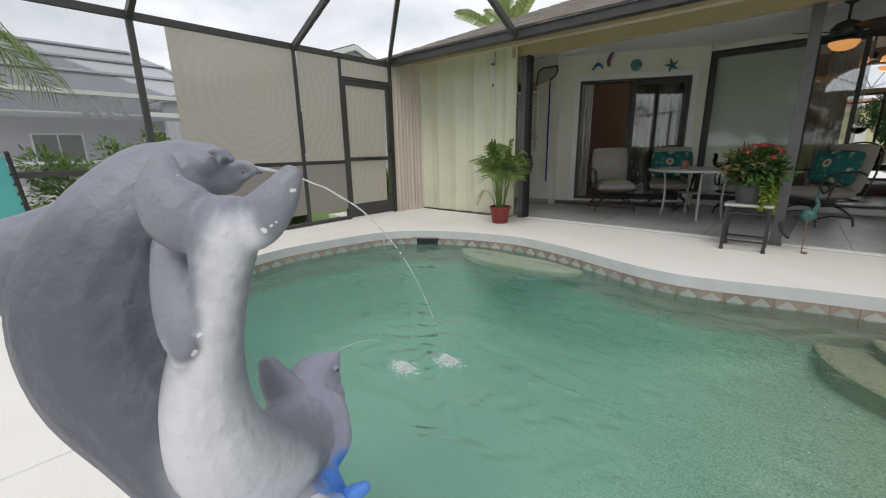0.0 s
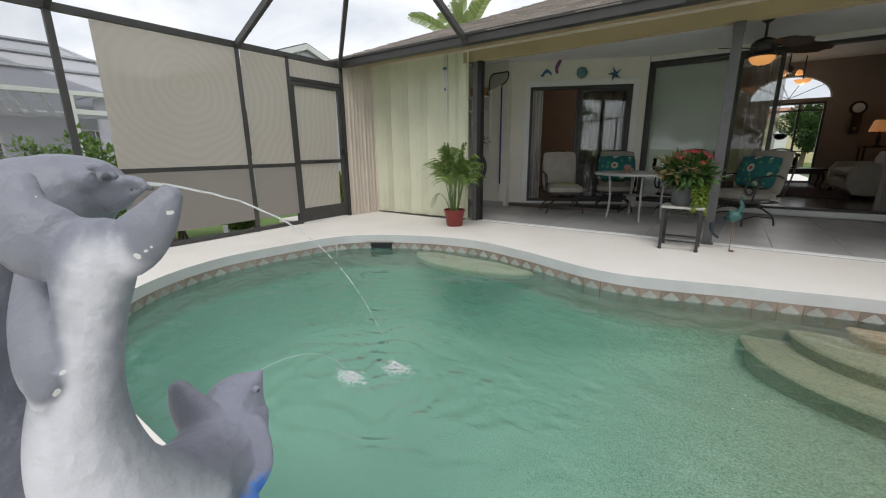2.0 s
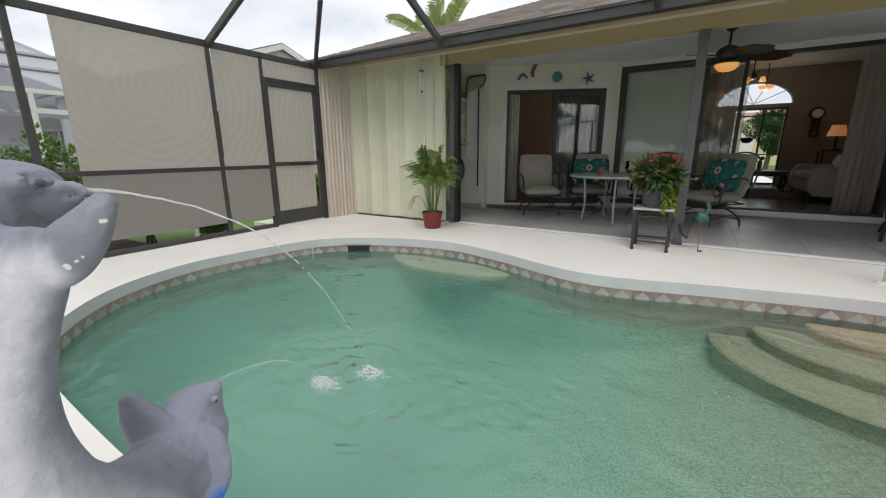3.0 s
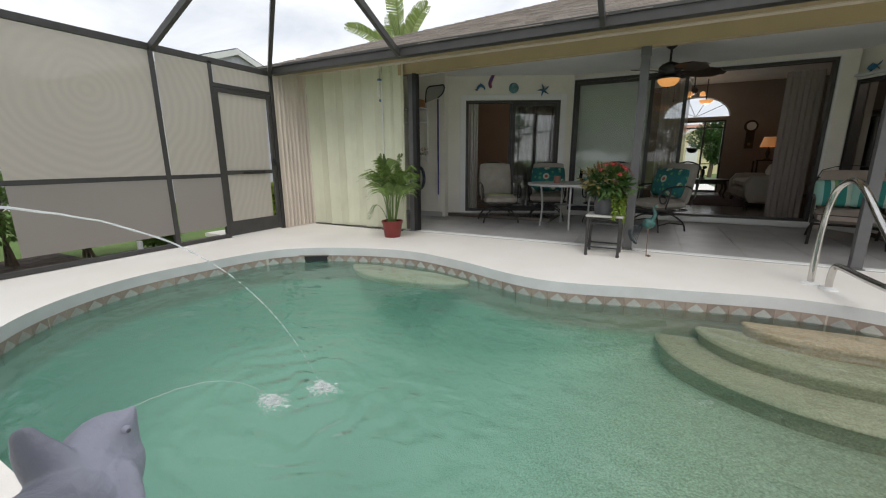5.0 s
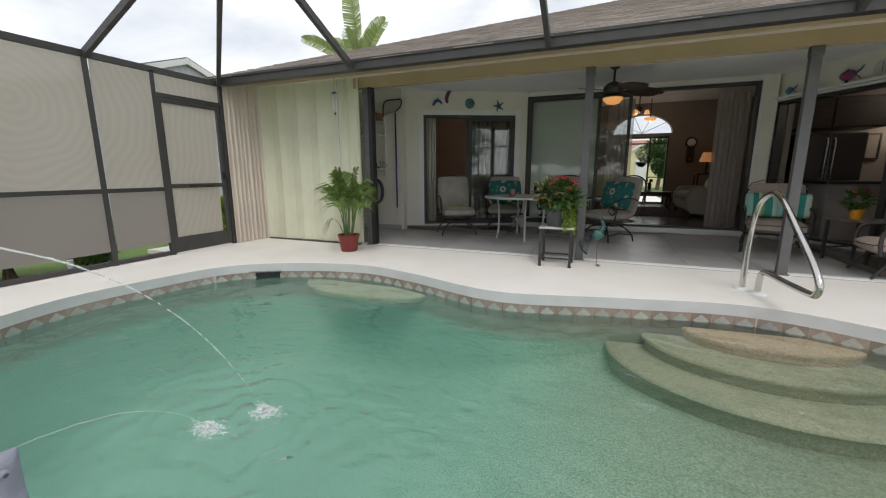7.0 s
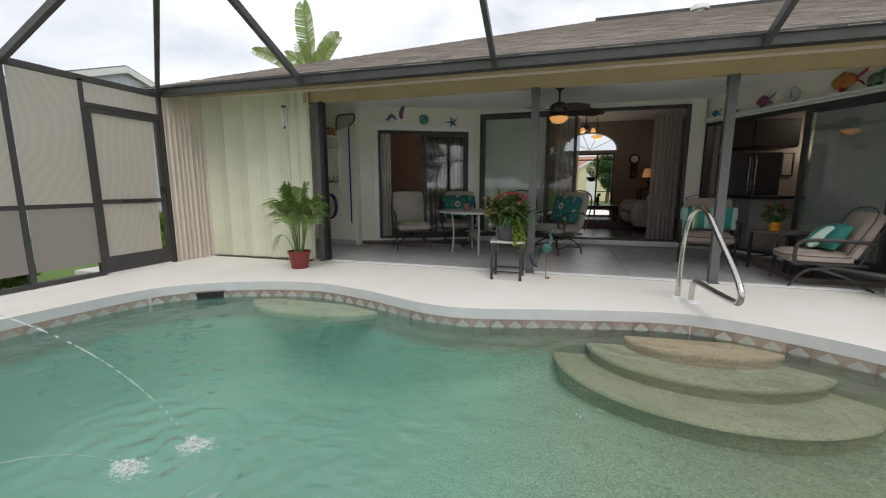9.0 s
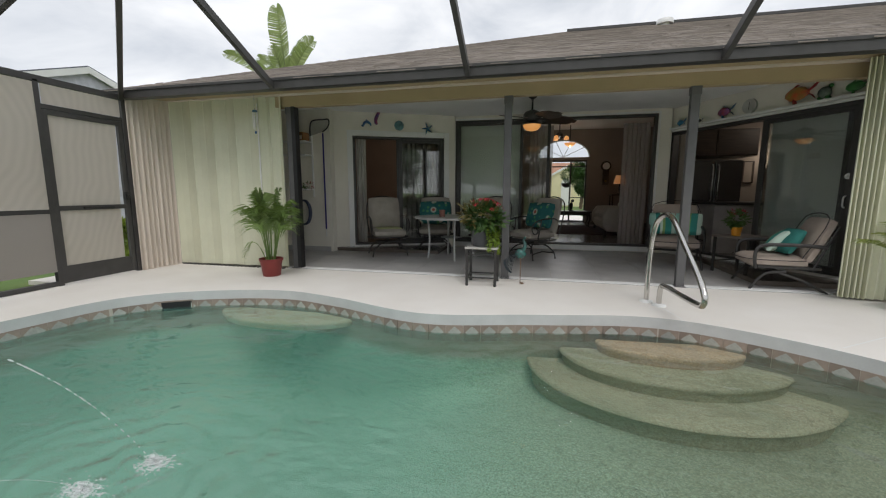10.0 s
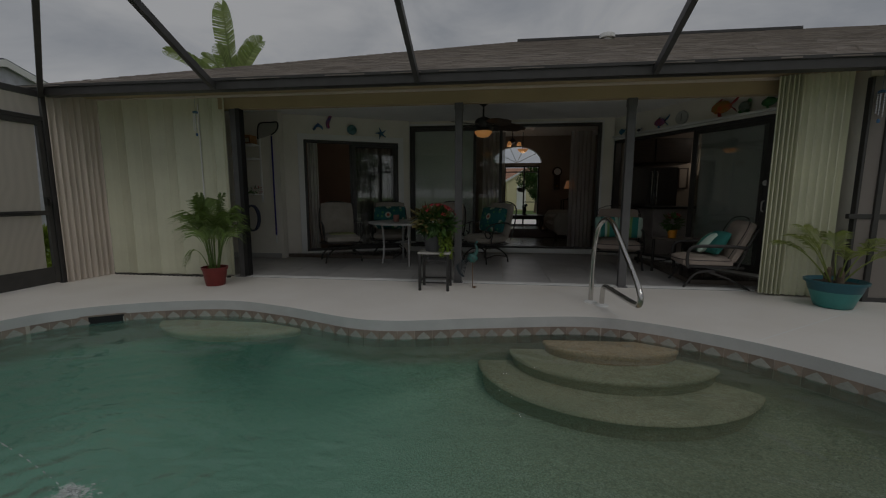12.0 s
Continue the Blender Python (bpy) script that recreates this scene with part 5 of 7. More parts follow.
sweep(st, [(0.098, -0.081, 0.927, 0.039), (0.130, -0.060, 0.931, 0.035), (0.151, -0.042, 0.955, 0.029), (0.162, -0.024, 0.984, 0.018)], 0.62, 16, 5, OUT)
# wave-shaped base
rb = random.Random(9)
st.lathe([(0.25, 0.0), (0.26, 0.06), (0.20, 0.14), (0.15, 0.26), (0.11, 0.38), (0.03, 0.43)], 24, Matrix.Translation((-0.01, -0.04, 0)))
for i in range(15):
    a = i / 15 * 2 * math.pi
    rr = rb.uniform(0.09, 0.15)
    z = rb.uniform(0.30, 0.41)
    c, s2 = math.cos(a), math.sin(a)
    sweep(st, [(-0.01 + 0.22 * c, -0.04 + 0.22 * s2, 0.05, 0.045), (-0.01 + (rr + 0.03) * c, -0.04 + (rr + 0.03) * s2, z * 0.6, 0.04), (-0.01 + rr * c, -0.04 + rr * s2, z, 0.028), (-0.01 + (rr + 0.035) * c, -0.04 + (rr + 0.035) * s2, z + 0.02, 0.014)], 1.0, 8, 3)
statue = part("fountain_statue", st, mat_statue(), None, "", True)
md = statue.modifiers.new("blend", "REMESH")
md.mode, md.voxel_size, md.use_smooth_shade = "VOXEL", 0.0036, True
md = statue.modifiers.new("soften", "SMOOTH")
md.factor, md.iterations = 0.5, 6
statue.matrix_world = pose(-0.62, -4.95, 0.0)
tagged(statue, "weathered grey-white leaping fountain statue on a blue wave base", "statue")

# water jets and splashes
JET = mat_weave("falling_water", (0.93, 0.95, 0.95), 0.45)
FOAM = mat_weave("white_foam", (0.95, 0.97, 0.96), 0.55)


def jet(p, q, rise, label, solid=0.42, r=0.0045):
    """A thrown stream: whole at first, broken into drops further on."""
    rnd = random.Random(5)
    t = thing("water_jet", label, "water jet")
    p, q = Vector(p), Vector(q)
    pos = lambda u: p.lerp(q, u) + Vector((0, 0, rise * 4 * u * (1 - u)))
    n = 40
    k = int(n * solid)
    part("stream", M().tube([pos(i / n) + Vector((rnd.uniform(-1, 1), rnd.uniform(-1, 1), rnd.uniform(-1, 1))) * 0.0012 for i in range(k + 1)], [r * (0.6 + 0.4 * rnd.random()) for i in range(k + 1)], 7), JET, t, smooth=True)
    dr2 = M()
    u = solid
    while u < 1.0:
        c = pos(u)
        ahead = (pos(u + 0.005) - c).normalized()
        ln = rnd.uniform(0.006, 0.024)
        dr2.tube([c - ahead * ln, c - ahead * ln * 0.4, c + ahead * ln * 0.4, c + ahead * ln], [0.001, r * rnd.uniform(0.5, 0.95), r * rnd.uniform(0.6, 1.0), 0.001], 6)
        u += rnd.uniform(0.013, 0.032)
    tagged(part("drops", dr2, JET, t, "row of broken water drops", True), kind="stuff")
    return t


jet((-0.643, -4.931, 0.992), (-1.33, -3.66, WATER_Z), 0.24, "thin arc of water thrown from the statue", 0.30, 0.0028)
jet((-0.745, -4.741, 0.555), (-1.46, -3.86, WATER_Z), 0.085, "faint thin stream from the small spout", 0.35, 0.0008)


def splash(x, y, r, seed):
    rnd = random.Random(seed)
    s = M()
    for i in range(520):
        a, d = rnd.uniform(0, 2 * math.pi), r * abs(rnd.gauss(0, 0.55))
        d *= 0.6 + 0.5 * noise.noise(Vector((math.cos(a) * 2, math.sin(a) * 2, seed)))
        c = (x + d * math.cos(a) * 1.5, y + d * math.sin(a), WATER_Z + 0.001 + rnd.uniform(0.0, 0.05) * math.exp(-3 * d / r) * rnd.random())
        q = rnd.uniform(0.0015, 0.0062) * (1.1 - 0.5 * min(1, d / r))
        s.ball(c, (q * rnd.uniform(0.8, 2.4), q * rnd.uniform(0.8, 2.0), q * 0.5), 4, None, 0.9)
    return tagged(part("splash", s, FOAM, None, "", True), "small white splash of foam on the pool", "splash", "", "stuff")


splash(-1.33, -3.66, 0.10, 1)
splash(-1.47, -3.87, 0.11, 2)

# ---- handrail at the steps ----
rail = thing("pool_handrail", "bent stainless steel pool handrail set in the deck", "handrail", pose(1.47, -0.76, 0, 0, 0, 0))
rp = curve([(0, 0, 0), (0.005, 0, 0.45), (0.03, -0.02, 0.76), (0.07, -0.13, 0.875), (0.10, -0.28, 0.845), (0.13, -0.57, 0.62), (0.15, -0.83, 0.42), (0.155, -0.94, 0.31), (0.155, -0.935, 0.24), (0.15, -0.86, 0.215), (0.125, -0.56, 0.21), (0.095, -0.25, 0.215), (0.085, -0.15, 0.19), (0.08, -0.13, 0.10), (0.08, -0.13, 0.0)], 7)
part("tube", M().tube(rp, 0.024, 14), CHROME, rail, "polished stainless tube", True)
for x, y in ((0, 0), (0.08, -0.13)):
    part("flange", M().lathe([(0.065, 0.0), (0.062, 0.012), (0.03, 0.024)], 20, Matrix.Translation((x, y, 0))), WHITE, rail, "white plastic flange", True)

# ---- garden-room furniture ----
GREY_CUSHION = mat("grey_beige_cushion", (0.33, 0.30, 0.26), 0.95, var=0.08, scale=8, bump=0.3, bscale=160)
TAUPE = mat("taupe_cushion", (0.40, 0.33, 0.28), 0.95, var=0.06, scale=8, bump=0.3, bscale=160)
PIPING = mat("dark_piping", (0.06, 0.05, 0.05), 0.9)
LIME = mat("pale_green_cloth", (0.36, 0.38, 0.18), 0.95, var=0.08, bump=0.2)
IRON = mat("dark_wrought_iron", (0.035, 0.032, 0.03), 0.5, var=0.15, scale=20, bump=0.1)


def mat_floral():
    m = mat("teal_floral_fabric", (0.015, 0.12, 0.12), 0.9, var=0.1, scale=10, bump=0.2, bscale=150)
    n, l = m.node_tree.nodes, m.node_tree.links
    b = n["Principled BSDF"]
    tc = n.new("ShaderNodeTexCoord")
    col = b.inputs["Base Color"].links[0].from_socket
    for sc, thr, rgb in ((6.0, 0.36, (0.40, 0.44, 0.36)), (6.0, 0.20, (0.32, 0.07, 0.05)), (11.0, 0.30, (0.07, 0.24, 0.10))):
        v = n.new("ShaderNodeTexVoronoi")
        v.inputs["Scale"].default_value = sc
        l.new(tc.outputs["Object"], v.inputs["Vector"])
        k = n.new("ShaderNodeMapRange")
        k.inputs["From Min"].default_value = thr
        k.inputs["From Max"].default_value = thr - 0.06
        l.new(v.outputs["Distance"], k.inputs["Value"])
        x = n.new("ShaderNodeMix")
        x.data_type = "RGBA"
        x.inputs["B"].default_value = (*rgb, 1)
        l.new(k.outputs["Result"], x.inputs["Factor"])
        l.new(col, x.inputs["A"])
        col = x.outputs["Result"]
    l.new(col, b.inputs["Base Color"])
    return m


def mat_stripes():
    m = mat("striped_teal_fabric", (0.05, 0.30, 0.27), 0.9, var=0.06, scale=10, bump=0.2, bscale=150)
    n, l = m.node_tree.nodes, m.node_tree.links
    b = n["Principled BSDF"]
    tc = n.new("ShaderNodeTexCoord")
    sep = n.new("ShaderNodeSeparateXYZ")
    l.new(tc.outputs["Object"], sep.inputs[0])
    k = n.new("ShaderNodeMath")
    k.operation = "MULTIPLY_ADD"
    k.inputs[1].default_value = 2.9
    k.inputs[2].default_value = 0.5
    l.new(sep.outputs["X"], k.inputs[0])
    r = n.new("ShaderNodeValToRGB")
    r.color_ramp.interpolation = "CONSTANT"
    r.color_ramp.elements[0].color = (0.30, 0.52, 0.45, 1)
    r.color_ramp.elements[1].position = 0.85
    r.color_ramp.elements[1].color = (0.50, 0.64, 0.55, 1)
    for p, c in ((0.22, (0.03, 0.22, 0.19, 1)), (0.40, (0.52, 0.66, 0.57, 1)), (0.50, (0.22, 0.36, 0.13, 1)), (0.60, (0.04, 0.26, 0.22, 1))):
        e = r.color_ramp.elements.new(p)
        e.color = c
    l.new(k.outputs[0], r.inputs["Fac"])
    l.new(r.outputs["Color"], b.inputs["Base Color"])
    return m


FLORAL, STRIPES = mat_floral(), mat_stripes()


def scroll_arm(s, sx):
    """A wrought-iron arm that sweeps forward and curls under."""
    x = 0.30 * sx
    s.tube(curve([(x * 0.9, 0.30, 0.62), (x, 0.18, 0.665), (x * 1.05, -0.08, 0.66), (x * 1.06, -0.24, 0.61), (x * 1.05, -0.29, 0.52), (x * 1.03, -0.25, 0.44), (x, -0.18, 0.43), (x, -0.15, 0.48), (x, -0.19, 0.515)], 5), 0.011, 7)
    s.tube(curve([(x * 1.05, -0.10, 0.655), (x * 1.03, -0.12, 0.5), (x * 0.98, -0.14, 0.36), (x * 0.92, -0.1, 0.30)], 5), 0.010, 7)
    return s


def iron_chair(m, label, pillow=None, cloth=False):
    """A spring rocker of wrought iron with a deep seat and a rounded back."""
    t = thing("patio_chair", label, "chair", m, "wrought iron patio chairs")
    part("seat_frame", M().tube(curve([(-0.27, -0.27, 0.33), (0.27, -0.27, 0.33), (0.28, 0.26, 0.31), (-0.28, 0.26, 0.31)], 5, True) + [Vector((-0.27, -0.27, 0.33))], 0.011, 7), IRON, t, smooth=True)
    seat = part("seat_cushion", M().cushion(-0.28, -0.29, 0.33, 0.28, 0.25, 0.46, puff=0.02), GREY_CUSHION, t, smooth=True)
    bk = Matrix.Translation((0, 0.24, 0.40)) @ pose(0, 0, 0, 78)
    back = part("back_cushion", M().cushion(-0.28, 0.0, -0.06, 0.28, 0.60, 0.06, puff=0.03, m=bk), GREY_CUSHION, t, smooth=True)
    part("back_frame", M().tube(curve([bk @ Vector(p) for p in ((-0.28, -0.02, -0.07), (-0.30, 0.3, -0.08), (-0.25, 0.56, -0.08), (0, 0.64, -0.08), (0.25, 0.56, -0.08), (0.30, 0.3, -0.08), (0.28, -0.02, -0.07))], 6), 0.011, 7), IRON, t, smooth=True)
    for sx in (-1, 1):
        part("arm", scroll_arm(M(), sx), IRON, t, smooth=True)
    part("spring_plate", M().box(-0.2, -0.10, 0.235, 0.2, 0.12, 0.25).tube([(0, 0, 0.25), (0, 0, 0.33)], 0.03), IRON, t)
    for sy in (-0.24, 0.24):
        part("leg", M().tube(curve([(-0.30, sy, 0.0), (-0.27, sy * 0.95, 0.11), (-0.16, sy * 0.7, 0.21), (0, sy * 0.5, 0.235), (0.16, sy * 0.7, 0.21), (0.27, sy * 0.95, 0.11), (0.30, sy, 0.0)], 5), 0.012, 7), IRON, t, smooth=True)
    for sx in (-0.27, 0.27):
        part("stretcher", M().tube([(sx, -0.23, 0.1), (sx * 0.9, 0, 0.13), (sx, 0.23, 0.1)], 0.009, 7), IRON, t, smooth=True)
    if cloth:
        part("seat_cloth", M().cushion(-0.2, -0.22, 0.462, 0.22, 0.18, 0.476, puff=0.012), LIME, t, "folded pale green cloth", True)
    if pillow:
        pw = tagged(part("pillow", M().cushion(-0.29, 0.0, 0.0, 0.29, 0.42, 0.11, puff=0.04), pillow, None, "", True), "teal floral pillow propped on a patio chair", "pillow", "teal floral pillows")
        pw.matrix_world = m @ Matrix.Translation((0, 0.15, 0.49)) @ pose(0, 0, 0, 76)
    return t


iron_chair(pose(-2.15, 1.52, 0, 0, 0, 32), "wrought iron patio chair with grey cushions and a green cloth", None, True)
iron_chair(pose(-1.45, 2.12, 0, 0, 0, 12), "wrought iron patio chair with a teal floral pillow", FLORAL)
iron_chair(pose(-0.45, 2.15, 0, 0, 0, -12), "wrought iron patio chair with a bare grey back")
iron_chair(pose(0.32, 1.78, 0, 0, 0, -48), "wrought iron patio chair with a teal floral pillow", FLORAL)

tb = thing("patio_table", "round pale patio table with bent metal legs", "table", pose(-1.0, 1.45, 0))
PALE_METAL = mat("pale_grey_metal", (0.42, 0.42, 0.41), 0.4, var=0.06, bump=0.05)
part("tabletop", M().lathe([(0.56, 0.655), (0.60, 0.66), (0.605, 0.675), (0.60, 0.69), (0.54, 0.692)], 40), PALE_METAL, tb, "pale round top", True)
part("shelf_ring", M().lathe([(0.15, 0.34), (0.18, 0.345), (0.15, 0.35)], 30), PALE_METAL, tb, smooth=True)
for a in (200, 290, 20, 110):
    c, s2 = math.cos(radians(a)), math.sin(radians(a))
    part("leg", M().tube(curve([(0.40 * c, 0.40 * s2, 0.66), (0.375 * c, 0.375 * s2, 0.55), (0.36 * c, 0.36 * s2, 0.3), (0.37 * c, 0.37 * s2, 0.12), (0.39 * c, 0.39 * s2, 0.0)], 5), 0.016, 8), PALE_METAL, tb, smooth=True)
bowl = thing("glass_bowl", "clear glass bowl with blue glass pebbles", "bowl", pose(-0.72, 1.55, 0.695))
part("bowl", M().lathe([(0.04, 0), (0.09, 0.03), (0.115, 0.09), (0.10, 0.16), (0.11, 0.20), (0.107, 0.20), (0.096, 0.16), (0.11, 0.09), (0.085, 0.035), (0.03, 0.008)], 22), GLASS, bowl, smooth=True)
pb = M()
for i in range(40):
    a, d = rb.uniform(0, 6.28), rb.uniform(0, 0.08)
    pb.ball((d * math.cos(a), d * math.sin(a), 0.03 + rb.uniform(0, 0.04)), 0.013, 4)
part("pebbles", pb, mat("blue_glass_pebbles", (0.15, 0.40, 0.45), 0.15, var=0.2, bump=0, island=0.4), bowl, "blue glass pebbles", True)
mug = thing("candle_holder", "small terracotta candle holder on the patio table", "candle", pose(-1.12, 1.30, 0.693))
part("cup", M().lathe([(0.045, 0), (0.05, 0.11), (0.044, 0.11), (0.04, 0.02)], 14), mat("dusky_terracotta", (0.30, 0.14, 0.11), 0.7), mug, smooth=True)


def lounge_chair(m, label, side):
    """A low spring armchair in flat dark metal with thick taupe cushions."""
    t = thing("armchair", label, "armchair", m, "taupe cushioned armchairs")
    W = 0.33
    part("seat_cushion", M().cushion(-0.31, -0.40, 0.28, 0.31, 0.27, 0.42, puff=0.015), TAUPE, t, smooth=True)
    bk = Matrix.Translation((0, 0.24, 0.36)) @ pose(0, 0, 0, 66)
    part("back_cushion", M().cushion(-0.31, 0.0, -0.07, 0.31, 0.58, 0.07, puff=0.02, m=bk), TAUPE, t, smooth=True)
    part("piping", M().tube(curve([(-0.30, -0.40, 0.385), (0.30, -0.40, 0.385), (0.305, 0.22, 0.385), (-0.305, 0.22, 0.385)], 4, True), 0.006, 5), PIPING, t, "dark piping", True)
    part("piping", M().tube(curve([bk @ Vector(p) for p in ((-0.29, 0.02, 0.075), (-0.30, 0.56, 0.07), (0.30, 0.56, 0.07), (0.29, 0.02, 0.075))], 4), 0.006, 5), PIPING, t, "dark piping", True)
    part("seat_frame", frame_bars(M(), -W, W, -0.38, 0.30, 0.035, 0.0, 0.03, pose(0, 0, 0.28, 90)), IRON, t)
    part("back_frame", M().tube([(-W, 0.28, 0.27), (-W, 0.50, 0.80), (W, 0.50, 0.80), (W, 0.28, 0.27)], 0.014, 7), IRON, t)
    for sx in (-1, 1):
        x = sx * (W + 0.015)
        part("arm", M().tube(curve([(x, 0.40, 0.56), (x, 0.15, 0.575), (x, -0.22, 0.57), (x, -0.33, 0.52), (x, -0.35, 0.40), (x, -0.33, 0.27)], 5), 0.014, 8, None, 1.6), IRON, t, smooth=True)
        part("front_leg", M().tube(curve([(x * 0.9, 0.02, 0.24), (x * 0.95, -0.22, 0.20), (x, -0.38, 0.0)], 5), 0.017, 7), IRON, t, smooth=True)
        part("rear_leg", M().tube(curve([(x * 0.9, -0.05, 0.22), (x * 0.95, 0.20, 0.14), (x, 0.46, 0.0)], 5), 0.017, 7), IRON, t, smooth=True)
    part("cross_bar", M().box(-0.3, -0.08, 0.215, 0.3, 0.0, 0.235), IRON, t)
    return t


mD = pose(3.10, 0.33, 0, 0, 0, -97) @ Matrix.Diagonal((0.84, 0.84, 0.90, 1))
lounge_chair(mD, "dark metal patio armchair with taupe piped cushions, seen sideways", 1)
mE = pose(2.42, 1.62, 0, 0, 0, -14)
lounge_chair(mE, "dark metal patio armchair with taupe cushions and striped pillows", 1)
for mm, x, y, z, tilt, turn, mt, lb in ((mD, 0.10, 0.04, 0.44, 60, 10, mat("plain_teal_fabric", (0.03, 0.19, 0.165), 0.9, bump=0.2), "plain teal pillow on an armchair"), (mD, -0.06, -0.06, 0.44, 50, -14, STRIPES, "striped teal and white pillow on an armchair"), (mE, -0.17, 0.10, 0.44, 66, 6, STRIPES, "striped green and teal pillow on an armchair"), (mE, 0.17, 0.10, 0.44, 66, -8, STRIPES, "striped green and teal pillow on an armchair")):
    pw = tagged(part("pillow", M().cushion(-0.18, 0.0, 0.0, 0.18, 0.34, 0.09, puff=0.04), mt, None, "", True), lb, "pillow", "striped teal pillows")
    pw.matrix_world = mm @ Matrix.Translation((x, y, z)) @ pose(0, 0, 0, tilt, 0, turn)
sd = thing("side_table", "dark metal side table with a stone top", "table", pose(3.12, 1.12, 0, 0, 0, -60))
part("tabletop", M().box(-0.26, -0.26, 0.485, 0.26, 0.26, 0.51), mat("brown_slate_top", (0.16, 0.13, 0.11), 0.5, var=0.15, scale=8), sd, bevel=0.004)
for sx in (-0.23, 0.23):
    for sy in (-0.23, 0.23):
        part("leg", M().box(sx - 0.014, sy - 0.014, 0, sx + 0.014, sy + 0.014, 0.485), IRON, sd)
for sx in (-0.23, 0.23):
    part("stretcher", M().box(sx - 0.008, -0.22, 0.14, sx + 0.008, 0.22, 0.155), IRON, sd)

# ---- plants ----
PALM = mat_leaf("palm_green", (0.13, 0.21, 0.055), (0.19, 0.25, 0.08))
PALM_YEL = mat_leaf("yellow_green_palm", (0.17, 0.22, 0.05), (0.24, 0.26, 0.08))
LEAF = mat_leaf("leaf_green", (0.06, 0.13, 0.035), (0.09, 0.15, 0.04))
LEAF_DARK = mat_leaf("dark_leaf_green", (0.035, 0.085, 0.025), (0.06, 0.11, 0.03))
LEAF_LIME = mat_leaf("lime_leaf", (0.28, 0.36, 0.06), (0.20, 0.30, 0.05))
PETAL = mat("red_petal", (0.40, 0.012, 0.03), 0.6, var=0.15, bump=0.1, col2=(0.30, 0.01, 0.02), island=0.3)
BARK = mat("palm_bark", (0.16, 0.12, 0.08), 0.9, var=0.25, scale=20, bump=0.6, bscale=60)
SOIL = mat("potting_soil", (0.05, 0.035, 0.025), 0.95, var=0.3, scale=40, bump=0.8)


def frond(base, tip, lift, n=16, leaf=0.16, w=0.012, droop=0.35, stem=0.004, bare=0.25):
    """An arching frond with paired, drooping leaflets."""
    s = M()
    base, tip = Vector(base), Vector(tip)
    pos = lambda u: base.lerp(tip, u) + Vector((0, 0, lift * 4 * u * (1 - u)))
    s.tube([pos(i / 10) for i in range(11)], [stem * (1.15 - i / 11) for i in range(11)], 5)
    for i in range(n):
        u = bare + (1 - bare) * (i + 0.5) / n
        p = pos(u)
        d = (pos(min(1, u + 0.02)) - pos(u - 0.02)).normalized()
        side = d.cross(Vector((0, 0, 1))).normalized()
        ln = leaf * (0.55 + 0.75 * math.sin(math.pi * min(1, 0.15 + 0.85 * (u - bare) / (1 - bare))) ** 0.7) * random.uniform(0.85, 1.1)
        for sg in (-1, 1):
            out = (side * sg * 0.75 + d * 0.62 + Vector((0, 0, 0.22 + random.uniform(-0.1, 0.1)))).normalized()
            a = p + out * ln * 0.5
            b = p + out * ln - Vector((0, 0, ln * droop))
            wd = d * w
            s.add([p - wd * 0.3, p + wd * 0.3, a + wd * 0.6, a - wd * 0.6, b], [(0, 1, 2, 3), (3, 2, 4)])
    return s


def pot(t, prof, material, label, soil_z, soil_r):
    part("pot", M().lathe(prof, 28), material, t, label, True)
    part("soil", M().lathe([(soil_r, soil_z - 0.01), (soil_r, soil_z)], 20), SOIL, t)


rp_ = random.Random(21)
random.seed(11)
pp = thing("potted_palm", "green areca palm in a red plastic pot on the deck", "potted plant", pose(-2.99, -0.52, 0))
pot(pp, [(0.105, 0.0), (0.11, 0.01), (0.138, 0.20), (0.148, 0.20), (0.15, 0.23), (0.14, 0.23), (0.13, 0.19), (0.10, 0.02)], mat("red_plastic_pot", (0.22, 0.03, 0.025), 0.45, var=0.1, bump=0.03), "dull red flower pot", 0.20, 0.132)
for i in range(22):
    a = i * 2.4 + rp_.uniform(-0.3, 0.3)
    r = rp_.uniform(0.09, 0.46)
    z = rp_.uniform(0.80, 1.12) - r * 0.9
    part("frond", frond((0.05 * math.cos(a), 0.05 * math.sin(a), 0.2), (r * math.cos(a), r * math.sin(a), z + 0.1), 0.12 + r * 0.24, 26, 0.23, 0.013, 0.4, 0.006, 0.34), PALM, pp)
part("frond", frond((-0.05, -0.03, 0.2), (-0.33, -0.10, 0.24), 0.22, 10, 0.10, 0.010, 0.6, 0.005, 0.5), PALM, pp, "drooping frond")

tp = thing("potted_palm", "young yellow-green palm in a two-tone teal pot", "potted plant", pose(3.86, -0.62, 0))
pot(tp, [(0.13, 0.0), (0.15, 0.01), (0.185, 0.12), (0.205, 0.17), (0.206, 0.171)], mat("pale_teal_glaze", (0.05, 0.27, 0.25), 0.35, var=0.08, bump=0.03), "teal glazed pot", 0.24, 0.215)
part("rim", M().lathe([(0.206, 0.171), (0.226, 0.25), (0.246, 0.25), (0.25, 0.275), (0.235, 0.278), (0.21, 0.22), (0.20, 0.18)], 28), mat("dark_teal_glaze", (0.015, 0.11, 0.14), 0.3, var=0.08, bump=0.03), tp, "dark teal rim band", True)
